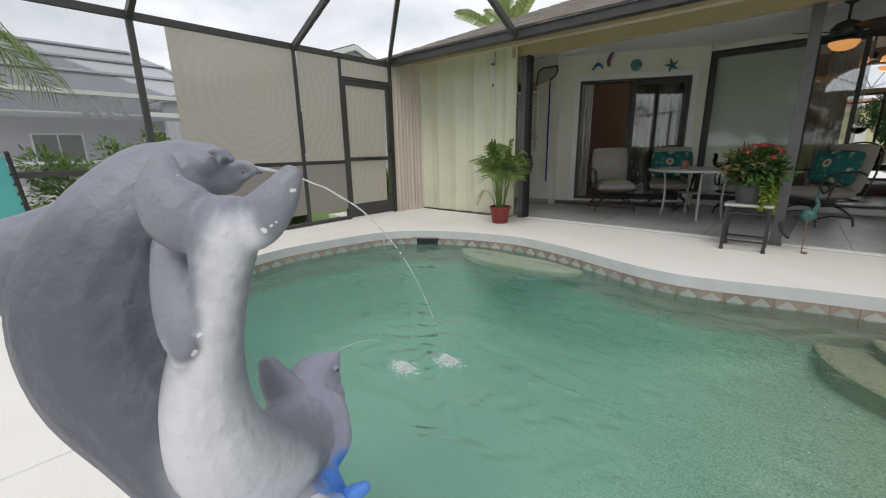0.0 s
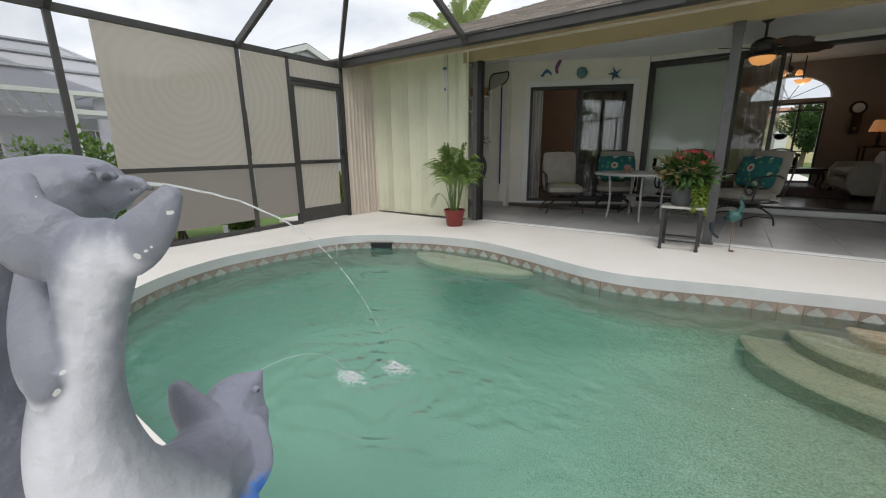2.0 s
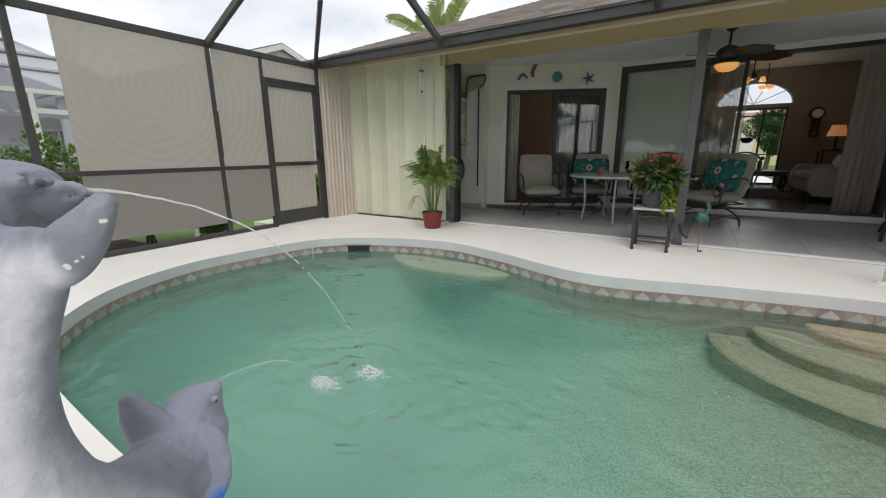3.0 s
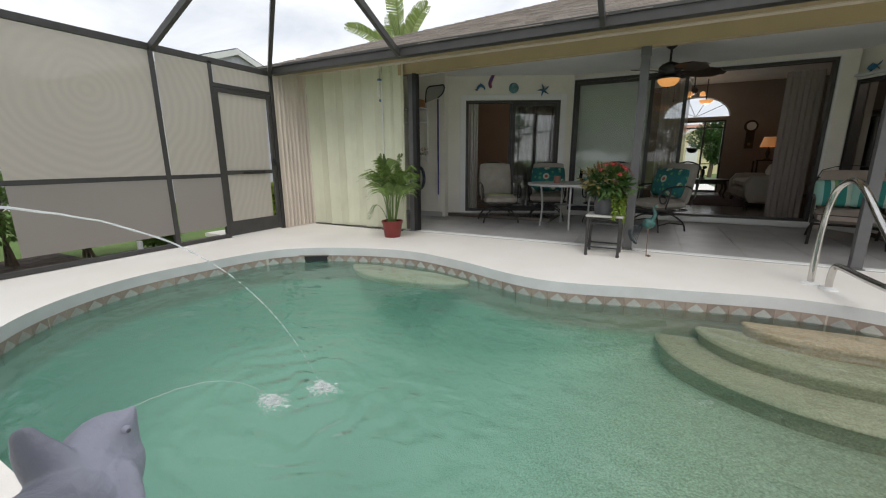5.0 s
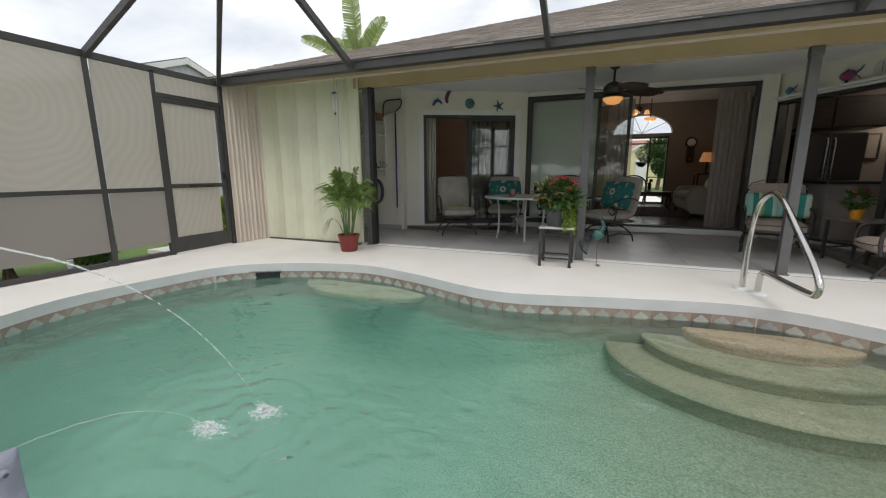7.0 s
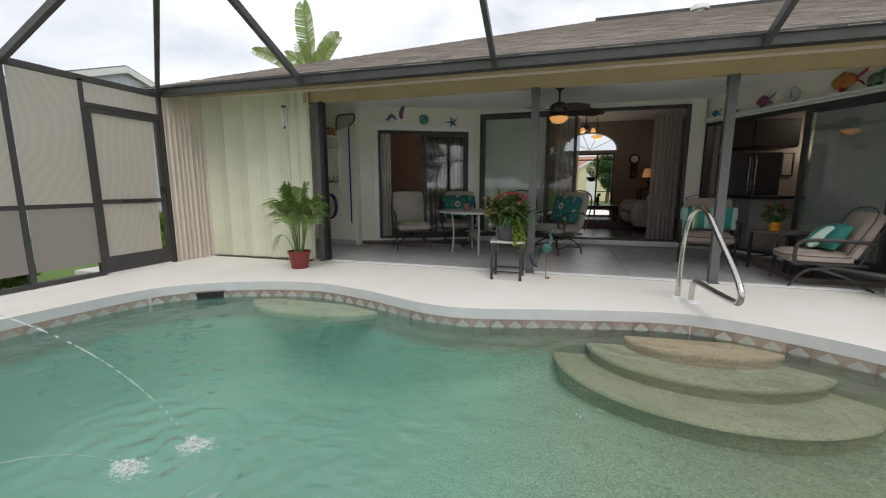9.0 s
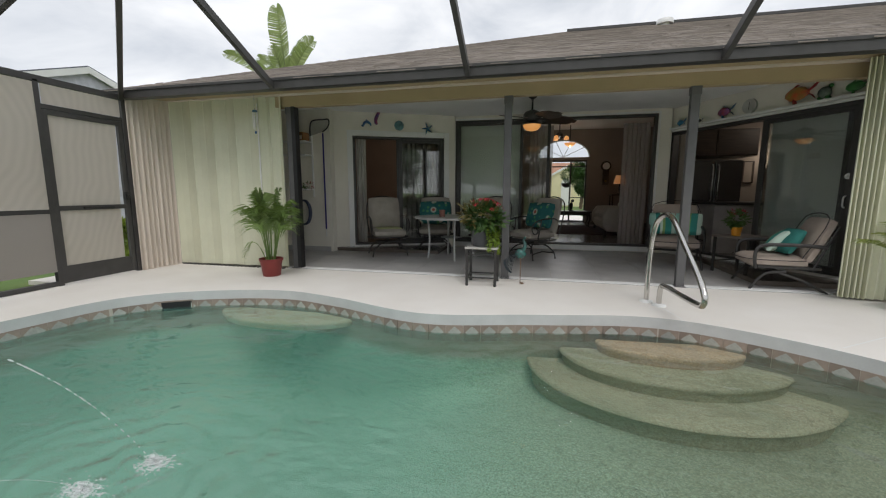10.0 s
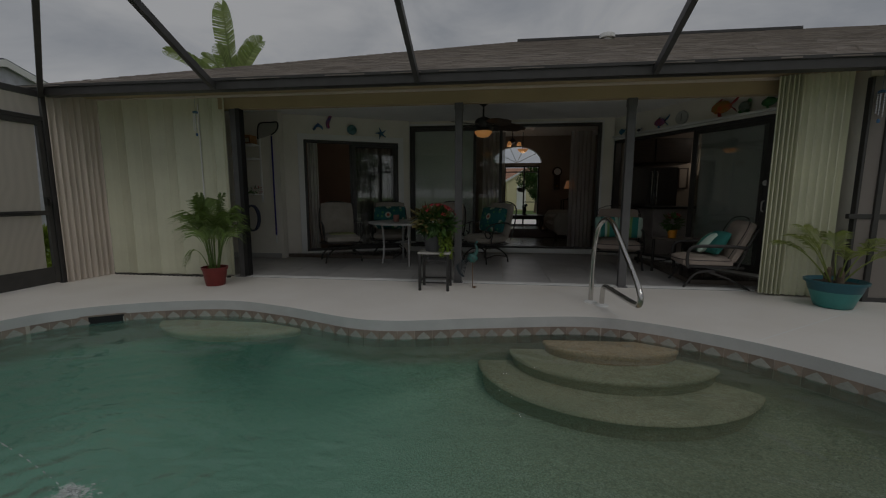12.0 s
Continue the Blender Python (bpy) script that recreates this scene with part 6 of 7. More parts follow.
for a, r, z in ((185, 0.42, 0.70), (160, 0.5, 0.62), (15, 0.55, 0.66), (-15, 0.50, 0.56), (60, 0.4, 0.72), (110, 0.35, 0.78), (250, 0.35, 0.60)):
    c, s2 = math.cos(radians(a)), math.sin(radians(a))
    part("frond", frond((0.06 * c, 0.06 * s2, 0.26), (r * c, r * s2, z), 0.10, 20, 0.17, 0.012, 0.3, 0.008, 0.4), PALM_YEL, tp)
for a in (20, 140, 260):
    c, s2 = 0.06 * math.cos(radians(a)), 0.06 * math.sin(radians(a))
    part("trunk", M().tube([(c, s2, 0.22), (c * 1.1, s2 * 1.1, 0.32), (c * 0.9, s2 * 0.9, 0.40)], [0.035, 0.03, 0.012], 8), BARK, tp, smooth=True)

# plant stand with flowers
stl = thing("plant_stand", "square dark metal plant stand with a pale stone top", "plant stand", pose(-0.24, -0.33, 0))
part("top", M().box(-0.19, -0.17, 0.432, 0.19, 0.17, 0.455), mat("pale_stone_top", (0.45, 0.43, 0.40), 0.6, var=0.1), stl, "pale stone top", bevel=0.004)
for sx in (-0.165, 0.165):
    for sy in (-0.15, 0.15):
        part("leg", M().box(sx - 0.014, sy - 0.014, 0.015, sx + 0.014, sy + 0.014, 0.432).lathe([(0.017, 0), (0.02, 0.015), (0.012, 0.03)], 8, Matrix.Translation((sx, sy, 0))), IRON, stl)
for sy in (-0.15, 0.15):
    part("rail", M().box(-0.165, sy - 0.008, 0.09, 0.165, sy + 0.008, 0.105), IRON, stl)
    part("rail", M().box(-0.165, sy - 0.008, 0.36, 0.165, sy + 0.008, 0.372), IRON, stl)
for sx in (-0.165, 0.165):
    part("rail", M().box(sx - 0.008, -0.15, 0.09, sx + 0.008, 0.15, 0.105), IRON, stl)


def leaf_cluster(n, r, zc, rz, size, seed, c=(0, 0)):
    rnd = random.Random(seed)
    s = M()
    for i in range(n):
        d = Vector((rnd.gauss(0, 1), rnd.gauss(0, 1), rnd.gauss(0, 1))).normalized()
        p = Vector((c[0] + d.x * r * rnd.uniform(0.5, 1), c[1] + d.y * r * rnd.uniform(0.5, 1), zc + d.z * rz * rnd.uniform(0.5, 1)))
        out = (d + Vector((rnd.uniform(-0.6, 0.6), rnd.uniform(-0.6, 0.6), rnd.uniform(-0.6, 0.3)))).normalized()
        sd2 = out.cross(Vector((0.3, 0.2, 1))).normalized()
        k = size * rnd.uniform(0.6, 1.2)
        up = out.cross(sd2) * k * 0.12
        s.add([p, p + out * k * 0.4 + sd2 * k * 0.28 + up, p + out * k, p + out * k * 0.4 - sd2 * k * 0.28 + up], [(0, 1, 2, 3)])
    return s


fp = thing("flower_pot", "grey pot of red begonias with trailing lime leaves", "potted plant", pose(-0.24, -0.33, 0.457))
pot(fp, [(0.115, 0.0), (0.12, 0.01), (0.14, 0.19), (0.15, 0.19), (0.15, 0.21), (0.135, 0.21), (0.11, 0.02)], mat("charcoal_plastic", (0.075, 0.075, 0.08), 0.6, var=0.08, bump=0.05), "charcoal grey pot", 0.19, 0.132)
part("foliage", leaf_cluster(420, 0.21, 0.34, 0.15, 0.10, 4), LEAF_DARK, fp, "dense dark leaves")
part("foliage", leaf_cluster(150, 0.24, 0.38, 0.14, 0.11, 41, (-0.05, 0)), mat_leaf("bronze_leaf", (0.16, 0.12, 0.05), (0.12, 0.14, 0.05)), fp, "bronze-tinged leaves")
part("foliage", leaf_cluster(120, 0.23, 0.30, 0.14, 0.10, 42, (0.06, -0.02)), LEAF, fp, "lighter green leaves")
fl = M()
rf = random.Random(8)
for i in range(46):
    a, e = rf.gauss(0.5, 1.3), rf.uniform(0.35, 1.4)
    R0 = 0.25
    p = Vector((R0 * math.cos(a) * math.cos(e), R0 * math.sin(a) * math.cos(e), 0.36 + 0.19 * math.sin(e)))
    d = (p - Vector((0, 0, 0.30))).normalized()
    s1 = d.cross(Vector((0.1, 0.3, 1))).normalized()
    s2 = d.cross(s1)
    for k in range(5):
        b = 2 * math.pi * k / 5
        o = (s1 * math.cos(b) + s2 * math.sin(b))
        o2 = (s1 * math.cos(b + 0.6) + s2 * math.sin(b + 0.6))
        q = rf.uniform(0.018, 0.03)
        fl.add([p, p + o * q + d * 0.008, p + (o + o2) * q * 0.62 + d * 0.012, p + o2 * q * 0.8 + d * 0.004], [(0, 1, 2, 3)])
part("blossoms", fl, PETAL, fp, "clusters of red blossoms")
vine = M()
for i in range(16):
    a = rf.uniform(-1.3, 0.1)
    x, y = 0.15 * math.cos(a), 0.15 * math.sin(a)
    L = rf.uniform(0.12, 0.28)
    pts = [Vector((x, y, 0.22)), Vector((x * 1.2, y * 1.2, 0.2)), Vector((x * 1.25, y * 1.25, 0.2 - L * 0.5)), Vector((x * 1.28, y * 1.28, 0.2 - L))]
    for p in curve(pts, 5):
        for k in range(3):
            o = Vector((rf.uniform(-1, 1), rf.uniform(-1, 1), rf.uniform(-1, 0.4))).normalized() * 0.035
            w2 = o.cross(Vector((0, 0, 1))).normalized() * 0.013
            vine.add([p, p + o * 0.5 + w2, p + o, p + o * 0.5 - w2], [(0, 1, 2, 3)])
part("trailing_vine", vine, LEAF_LIME, fp, "trailing lime green leaves")

op = thing("potted_plant", "small red-flowered plant in an orange pot", "potted plant", pose(3.0, 1.08, 0.512))
pot(op, [(0.05, 0), (0.065, 0.10), (0.07, 0.115), (0.06, 0.115), (0.045, 0.01)], mat("orange_glaze", (0.65, 0.27, 0.02), 0.35, var=0.06, bump=0.02), "orange glazed pot", 0.10, 0.058)
part("foliage", leaf_cluster(130, 0.12, 0.22, 0.09, 0.085, 14), LEAF, op)
part("blossoms", leaf_cluster(36, 0.08, 0.32, 0.03, 0.045, 15), PETAL, op, "red blossoms")

# metal garden bird by the lanai post
pk = thing("garden_bird_ornament", "teal and blue metal garden bird on thin legs", "ornament", pose(0.20, -0.24, 0) @ Matrix.Scale(0.86, 4))
TEALM = mat("teal_enamel", (0.03, 0.15, 0.13), 0.5, metal=0.1, var=0.3, scale=30, bump=0.2, col2=(0.05, 0.06, 0.06))
part("body", M().ball((0, 0, 0.42), (0.075, 0.05, 0.065), 10, None, 0.2).tube(curve([(0.03, 0, 0.46), (0.06, 0, 0.54), (0.035, 0, 0.61), (0.055, -0.01, 0.64)], 5), [0.03 - 0.0014 * i for i in range(16)], 8).ball((0.055, -0.01, 0.645), 0.02, 6), TEALM, pk, smooth=True)
part("beak", M().tube([(0.07, -0.01, 0.645), (0.105, -0.015, 0.635)], [0.007, 0.001], 6), BARK, pk)
for y in (-0.03, 0.03):
    part("leg", M().tube([(0.0, y, 0.38), (0.005, y, 0.0)], 0.005, 6).tube([(0.005, y, 0.006), (0.06, y, 0.004)], 0.004, 5).tube([(0.005, y, 0.006), (0.04, y + 0.03, 0.004)], 0.004, 5).tube([(0.005, y, 0.006), (0.04, y - 0.03, 0.004)], 0.004, 5), mat("rusty_wire", (0.20, 0.12, 0.07), 0.7), pk)
tail = M()
for i in range(9):
    a = radians(-62 + i * 8)
    e = (-0.05 - 0.17 * math.cos(a), 0.03 + 0.01 * (i % 3), 0.40 + 0.17 * math.sin(a) - 0.10)
    tail.tube([(-0.05, 0.01, 0.42), (-0.05 - 0.09 * math.cos(a), 0.02, 0.42 + 0.09 * math.sin(a) - 0.03), e], [0.003, 0.003, 0.004], 5)
    tail.ball(e, (0.016, 0.005, 0.016), 5)
part("tail", tail, mat("dark_blue_enamel", (0.015, 0.03, 0.04), 0.5, metal=0.0, var=0.2), pk, "dark trailing tail feathers", True)

# ceiling fan
fan = thing("ceiling_fan", "dark bronze ceiling fan with a lit amber bowl", "ceiling fan", pose(0.26, 1.40, CEIL_Z))
part("canopy", M().lathe([(0.07, 0.0), (0.065, -0.03), (0.02, -0.06)], 18), IRON, fan, smooth=True)
part("rod", M().tube([(0, 0, -0.05), (0, 0, -0.24)], 0.014), IRON, fan)
part("motor", M().lathe([(0.03, -0.215), (0.10, -0.245), (0.135, -0.285), (0.135, -0.345), (0.10, -0.385), (0.06, -0.405)], 22), IRON, fan, smooth=True)
part("bowl", M().lathe([(0.135, -0.430), (0.13, -0.465), (0.09, -0.510), (0.02, -0.530)], 22), mat_glow("lit_amber_bowl", (1.0, 0.42, 0.11), 0.5), fan, "lit amber glass bowl", True)
part("fitter", M().lathe([(0.06, -0.395), (0.14, -0.420), (0.14, -0.435)], 22), IRON, fan, smooth=True)
part("finial", M().ball((0, 0, -0.540), 0.012, 6).tube([(0.09, 0.05, -0.425), (0.09, 0.05, -0.705)], 0.002, 5).ball((0.09, 0.05, -0.715), 0.01, 5), IRON, fan)
for a in (16, 88, 160, 232, 304):
    m4 = pose(0, 0, -0.335, 0, 0, a) @ pose(0, 0, 0, -13, 4, 0)
    bl = M()
    n4 = 10
    for i in range(n4 + 1):
        u = i / n4
        w = 0.055 + 0.07 * math.sin(math.pi * min(1, u * 0.75 + 0.2)) + (0.02 if 0 < u < 0.9 else 0)
        w *= 1 if u < 0.9 else 0.6
        bl.v += [tuple(m4 @ Vector((0.22 + 0.46 * u, -w, 0))), tuple(m4 @ Vector((0.22 + 0.46 * u, w, 0))), tuple(m4 @ Vector((0.22 + 0.46 * u, -w, 0.008))), tuple(m4 @ Vector((0.22 + 0.46 * u, w, 0.008)))]
    for i in range(n4):
        o = 4 * i
        bl.f += [(o, o + 1, o + 5, o + 4)[::-1], (o + 2, o + 3, o + 7, o + 6), (o, o + 4, o + 6, o + 2), (o + 1, o + 3, o + 7, o + 5)]
    bl.f += [(0, 1, 3, 2), (4 * n4, 4 * n4 + 2, 4 * n4 + 3, 4 * n4 + 1)]
    b5 = part("blade", bl, WOOD_DARK, fan, "dark woven leaf-shaped blade")
    part("blade_bracket", M().box(0.10, -0.02, -0.006, 0.26, 0.02, 0.0, m4), IRON, b5)

# wall ornaments over the bedroom door
nA = Vector((dA.y, -dA.x, 0))


def on_wall_a(u, z, out=0.025):
    p = A0 + dA * u + nA * out
    return Matrix.Translation((p.x, p.y, z)) @ local_frame((0, 0, 0), tuple(dA))


BLUE_ENAMEL = mat("blue_enamel", (0.04, 0.09, 0.25), 0.35, metal=0.3, var=0.3, scale=14, bump=0.1, col2=(0.08, 0.22, 0.30))
RED_ENAMEL = mat("red_blue_enamel", (0.42, 0.06, 0.05), 0.35, metal=0.2, var=0.3, scale=9, bump=0.1, col2=(0.06, 0.08, 0.30))
sea_leap = M().tube(curve([(-0.10, 0, -0.06), (-0.06, 0, 0.02), (0.0, 0, 0.05), (0.07, 0, 0.01), (0.09, 0, -0.04)], 5), [0.012 + 0.02 * math.sin(math.pi * min(1, (i + 2) / 22)) for i in range(21)], 8).tube([(0.0, 0, 0.07), (-0.02, 0, 0.11)], [0.02, 0.003], 6).tube([(-0.10, 0, -0.06), (-0.13, 0, -0.03)], [0.012, 0.02], 6)
tagged(part("wall_ornament", sea_leap, BLUE_ENAMEL, None, "", True), "small blue enamel leaping sea creature on the wall", "ornament").matrix_world = on_wall_a(0.27, 2.33) @ Matrix.Scale(0.78, 4)
horse = M().tube(curve([(0.02, 0, 0.17), (0.035, 0, 0.08), (0.0, 0, 0.0), (-0.03, 0, -0.08), (-0.02, 0, -0.15), (0.0, 0, -0.13)], 5), [0.006 + 0.026 * math.sin(math.pi * (i + 1) / 27) for i in range(26)], 8)
tagged(part("wall_ornament", horse, RED_ENAMEL, None, "", True), "tall red and blue enamel ornament on the wall", "ornament").matrix_world = on_wall_a(0.46, 2.49)
disc = M().lathe([(0.085, -0.01), (0.09, 0.0), (0.085, 0.01), (0.055, 0.016), (0.05, 0.03)], 18, pose(0, 0, 0, 90))
tagged(part("wall_ornament", disc, mat("teal_glass_disc", (0.12, 0.28, 0.30), 0.2, var=0.3, scale=20), None, "", True), "round teal glass disc ornament on the wall", "ornament").matrix_world = on_wall_a(0.86, 2.32)
star = M()
for i in range(5):
    a = math.pi / 2 + 2 * math.pi * i / 5 + 0.2
    star.tube([(0, 0, 0), (0.05 * math.cos(a), 0, 0.05 * math.sin(a)), (0.11 * math.cos(a + 0.12), 0, 0.11 * math.sin(a + 0.12))], [0.032, 0.026, 0.008], 8, None, 0.6)
tagged(part("wall_ornament", star, BLUE_ENAMEL, None, "", True), "dark blue starfish ornament on the wall", "ornament").matrix_world = on_wall_a(1.40, 2.28)

# ornaments on the ledge over the kitchen door
def on_ledge(u, z=2.202):
    return FC @ Matrix.Translation((u, -0.055, z))


def fish(m, size, body, fin, label):
    t = thing("fish_ornament", label, "ornament", m)
    part("body", M().ball((0, 0, 0.55 * size), (0.6 * size, 0.12 * size, 0.36 * size), 10, None, 0.15), body, t, smooth=True)
    part("tail_fin", M().tube([(0.5 * size, 0, 0.58 * size), (0.8 * size, 0, 0.8 * size), (1.05 * size, 0, 1.1 * size)], [0.08 * size, 0.14 * size, 0.05 * size], 8, None, 0.25).tube([(0.5 * size, 0, 0.52 * size), (0.75 * size, 0, 0.35 * size), (0.9 * size, 0, 0.15 * size)], [0.08 * size, 0.12 * size, 0.04 * size], 8, None, 0.25), fin, t, smooth=True)
    part("back_fin", M().tube([(-0.3 * size, 0, 0.8 * size), (0.0, 0, 1.0 * size), (0.3 * size, 0, 0.85 * size)], [0.05 * size, 0.10 * size, 0.03 * size], 8, None, 0.25), fin, t, smooth=True)
    part("base_fin", M().tube([(-0.1 * size, 0, 0.28 * size), (-0.05 * size, 0, 0.0)], [0.12 * size, 0.16 * size], 8, None, 0.5), fin, t, smooth=True)
    return t


ORANGE = mat("orange_red_enamel", (0.50, 0.10, 0.03), 0.35, var=0.3, scale=12, bump=0.1, col2=(0.25, 0.22, 0.04))
REDF = mat("red_enamel", (0.40, 0.03, 0.03), 0.35, var=0.2, bump=0.1)
GREENF = mat("green_enamel", (0.05, 0.22, 0.05), 0.35, var=0.3, scale=16, bump=0.1)
BLUEF = mat("sky_blue_enamel", (0.04, 0.20, 0.38), 0.35, var=0.2, bump=0.1)
fish(on_ledge(LC * 0.745), 0.235, ORANGE, REDF, "large orange and red painted fish ornament on the ledge")
fish(on_ledge(LC * 0.375), 0.17, RED_ENAMEL, BLUE_ENAMEL, "red and blue painted fish ornament on the ledge")
fish(on_ledge(LC * 0.08), 0.11, BLUEF, BLUEF, "small sky-blue fish ornament on the ledge")
fish(on_ledge(LC * 0.22), 0.06, mat("dark_grey_enamel", (0.05, 0.05, 0.06), 0.4), BLUE_ENAMEL, "small dark fish ornament on the ledge")
fish(on_ledge(LC * 0.97), 0.15, GREENF, GREENF, "green painted frog-like ornament on the ledge")
turtle = thing("turtle_ornament", "small grey-green turtle ornament on the ledge", "ornament", on_ledge(LC * 0.86))
part("shell", M().ball((0, 0, 0.08), (0.07, 0.05, 0.07), 8), mat("grey_green_enamel", (0.16, 0.20, 0.16), 0.5, var=0.25, scale=25), turtle, smooth=True)
part("head", M().ball((0.06, 0, 0.15), 0.025, 6), GREENF, turtle, smooth=True)
part("foot", M().ball((-0.04, 0, 0.02), (0.03, 0.04, 0.02), 6).ball((0.04, 0, 0.02), (0.03, 0.04, 0.02), 6), GREENF, turtle, smooth=True)
ck = thing("wall_clock", "pale round wall clock above the ledge", "clock", FC @ Matrix.Translation((LC * 0.51, -0.012, 2.31)))
part("case", M().lathe([(0.10, -0.012), (0.105, 0.0), (0.10, 0.018), (0.09, 0.014)], 24, pose(0, 0, 0, 90)), mat("pale_plastic", (0.55, 0.55, 0.52), 0.5), ck, smooth=True)
part("hand", M().box(-0.003, -0.022, -0.005, 0.003, -0.019, 0.06).box(-0.003, -0.022, -0.05, 0.004, -0.019, 0.0), BLACK, ck)

# net, pole and hose on the lanai wall
net = thing("pool_skimmer_net", "black-rimmed leaf net on a long blue pole", "net", pose(-3.38, 1.56, 0))
part("pole", M().tube([(0.03, 0, 0.28), (0.03, 0, 0.42)], 0.012), WHITE, net, "white grip")
part("pole", M().tube([(0.03, 0, 0.42), (0.03, 0, 2.12)], 0.014, 8), mat("blue_anodised_pole", (0.035, 0.03, 0.20), 0.3, metal=0.5, var=0.1), net, "blue aluminium pole", True)
rim = curve([(-0.22, 0.0, 2.07), (-0.20, -0.02, 2.24), (-0.14, -0.03, 2.33), (0.05, -0.03, 2.34), (0.16, -0.03, 2.34), (0.17, -0.03, 2.26), (0.12, -0.02, 2.19), (0.03, 0, 2.14)], 5)
part("rim", M().tube(rim, 0.012, 7), BLACK, net, smooth=True)
nm = M()
nm.v = [tuple(p) for p in rim]
nm.f = [tuple(range(len(rim)))]
part("mesh_bag", nm, mat_weave("fine_net", (0.35, 0.36, 0.34), 0.55), net)
shf = thing("wall_shelf", "white wire shelf with garden oddments", "shelf", pose(-3.78, 1.45, 0))
for z in (1.12, 1.72, 1.95):
    part("board", M().box(-0.22, -0.14, z, 0.22, 0.12, z + 0.02), WHITE, shf)
part("bracket", M().box(-0.2, 0.12, 1.0, -0.18, 0.16, 2.1).box(0.18, 0.12, 1.0, 0.2, 0.16, 2.1), WHITE, shf)
tagged(part("wooden_box", frame_bars(M(), -0.12, 0.12, 0, 0.14, 0.02, -0.1, 0.1), mat("orange_pine", (0.36, 0.17, 0.06), 0.6, var=0.15, scale=9), None, "", bevel=0.003), "small orange pine box on the shelf", "box").matrix_world = pose(-3.72, 1.43, 1.972)
fx = thing("artificial_flowers", "small spray of orange and green artificial flowers", "flowers", pose(-3.66, 1.40, 1.142))
part("foliage", leaf_cluster(40, 0.10, 0.06, 0.05, 0.07, 31), LEAF, fx)
part("blossoms", leaf_cluster(14, 0.06, 0.06, 0.04, 0.05, 32, (0.12, 0)), PETAL, fx)
hose = M()
for k in range(4):
    hose.tube([(0.13 * math.cos(a * 0.3) , 0.02 * k, 0.22 * math.sin(a * 0.3)) for a in range(22)], 0.014, 7)
tagged(part("garden_hose", hose, mat("dark_blue_rubber", (0.03, 0.04, 0.08), 0.5), None, "", True), "coiled dark blue garden hose on the wall", "hose").matrix_world = pose(-3.74, 1.45, 0.72)


def wind_chime(m, label, material, string):
    t = thing("wind_chime", label, "wind chime", m)
    part("top", M().lathe([(0.035, 0.0), (0.03, 0.02), (0.005, 0.03)], 12).tube([(0, 0, 0.03), (0, 0, string)], 0.0015, 5), BLUE_ENAMEL, t, smooth=True)
    for i in range(5):
        a = i * 1.2566
        part("chime", M().tube([(0.026 * math.cos(a), 0.026 * math.sin(a), -0.01), (0.026 * math.cos(a), 0.026 * math.sin(a), -0.16 - 0.02 * i)], 0.006, 6), material, t)
    part("clapper", M().tube([(0, 0, 0), (0, 0, -0.26)], 0.001, 4).ball((0, 0, -0.27), (0.018, 0.006, 0.022), 6), BLUE_ENAMEL, t)
    return t


wind_chime(pose(-3.40, -0.13, 2.16), "small white wind chime with a blue cap", WHITE, 0.226)
wind_chime(pose(4.22, -0.40, 2.12), "silver wind chime hanging from the eave", STEEL, 0.266)

# teal sling lounge chair on the far deck
TEAL_SLING = mat("teal_sling_fabric", (0.10, 0.42, 0.40), 0.8, var=0.06, scale=6, bump=0.2, bscale=120)
lc = thing("sun_lounger", "teal sling lounge chair with a black frame", "lounge chair", pose(-4.35, -5.26, 0, 0, 0, 75))
part("sling_back", M().quad((-0.26, 0.02, 0.36), (0.26, 0.02, 0.36), (0.26, -0.22, 1.02), (-0.26, -0.22, 1.02), 0.006), TEAL_SLING, lc)
part("sling_seat", M().quad((-0.26, 0.9, 0.34), (0.26, 0.9, 0.34), (0.26, 0.03, 0.36), (-0.26, 0.03, 0.36), 0.006), TEAL_SLING, lc)
for sx in (-0.28, 0.28):
    part("side_frame", M().tube([(sx, 0.95, 0.33), (sx, 0.0, 0.35), (sx, -0.24, 1.05)], 0.014), BLACK, lc)
    part("leg", M().tube([(sx, 0.75, 0.34), (sx, 0.80, 0.0)], 0.014).tube([(sx, 0.05, 0.35), (sx, -0.05, 0.0)], 0.014), BLACK, lc)
    part("arm", M().tube([(sx, 0.35, 0.52), (sx, -0.06, 0.55), (sx, -0.11, 0.66)], 0.016), BLACK, lc)
    part("arm_post", M().tube([(sx, 0.35, 0.52), (sx, 0.35, 0.35)], 0.012), BLACK, lc)
for i in range(7):
    part("lacing", M().tube([(0.26, -0.04 - 0.025 * i, 0.47 + 0.07 * i), (0.285, -0.05 - 0.025 * i, 0.50 + 0.07 * i)], 0.008, 6), BLACK, lc)

# ---- plants outside ----
def shrub(x, y, r, h, n, seed, material, label):
    t = thing("shrub", label, "shrub", pose(x, y, -0.1), "shrubs along the cage")
    for i in range(3):
        part("stem", M().tube([(0.05 * i - 0.05, 0.03 * i, 0), (0.12 * (i - 1), 0.1 * (1 - i), h * 0.7)], [0.02, 0.008], 6), BARK, t)
    s = leaf_cluster(n * 2, r, h * 0.62, h * 0.42, 0.075, seed)
    for k in range(4):
        s2 = leaf_cluster(n // 2, r * 0.5, h * (0.55 + 0.12 * k), h * 0.2, 0.075, seed + 50 + k, (r * 0.6 * math.cos(k * 1.7), r * 0.6 * math.sin(k * 1.7)))
        s.add(s2.v, s2.f)
    part("crown", s, material, t)
    return t


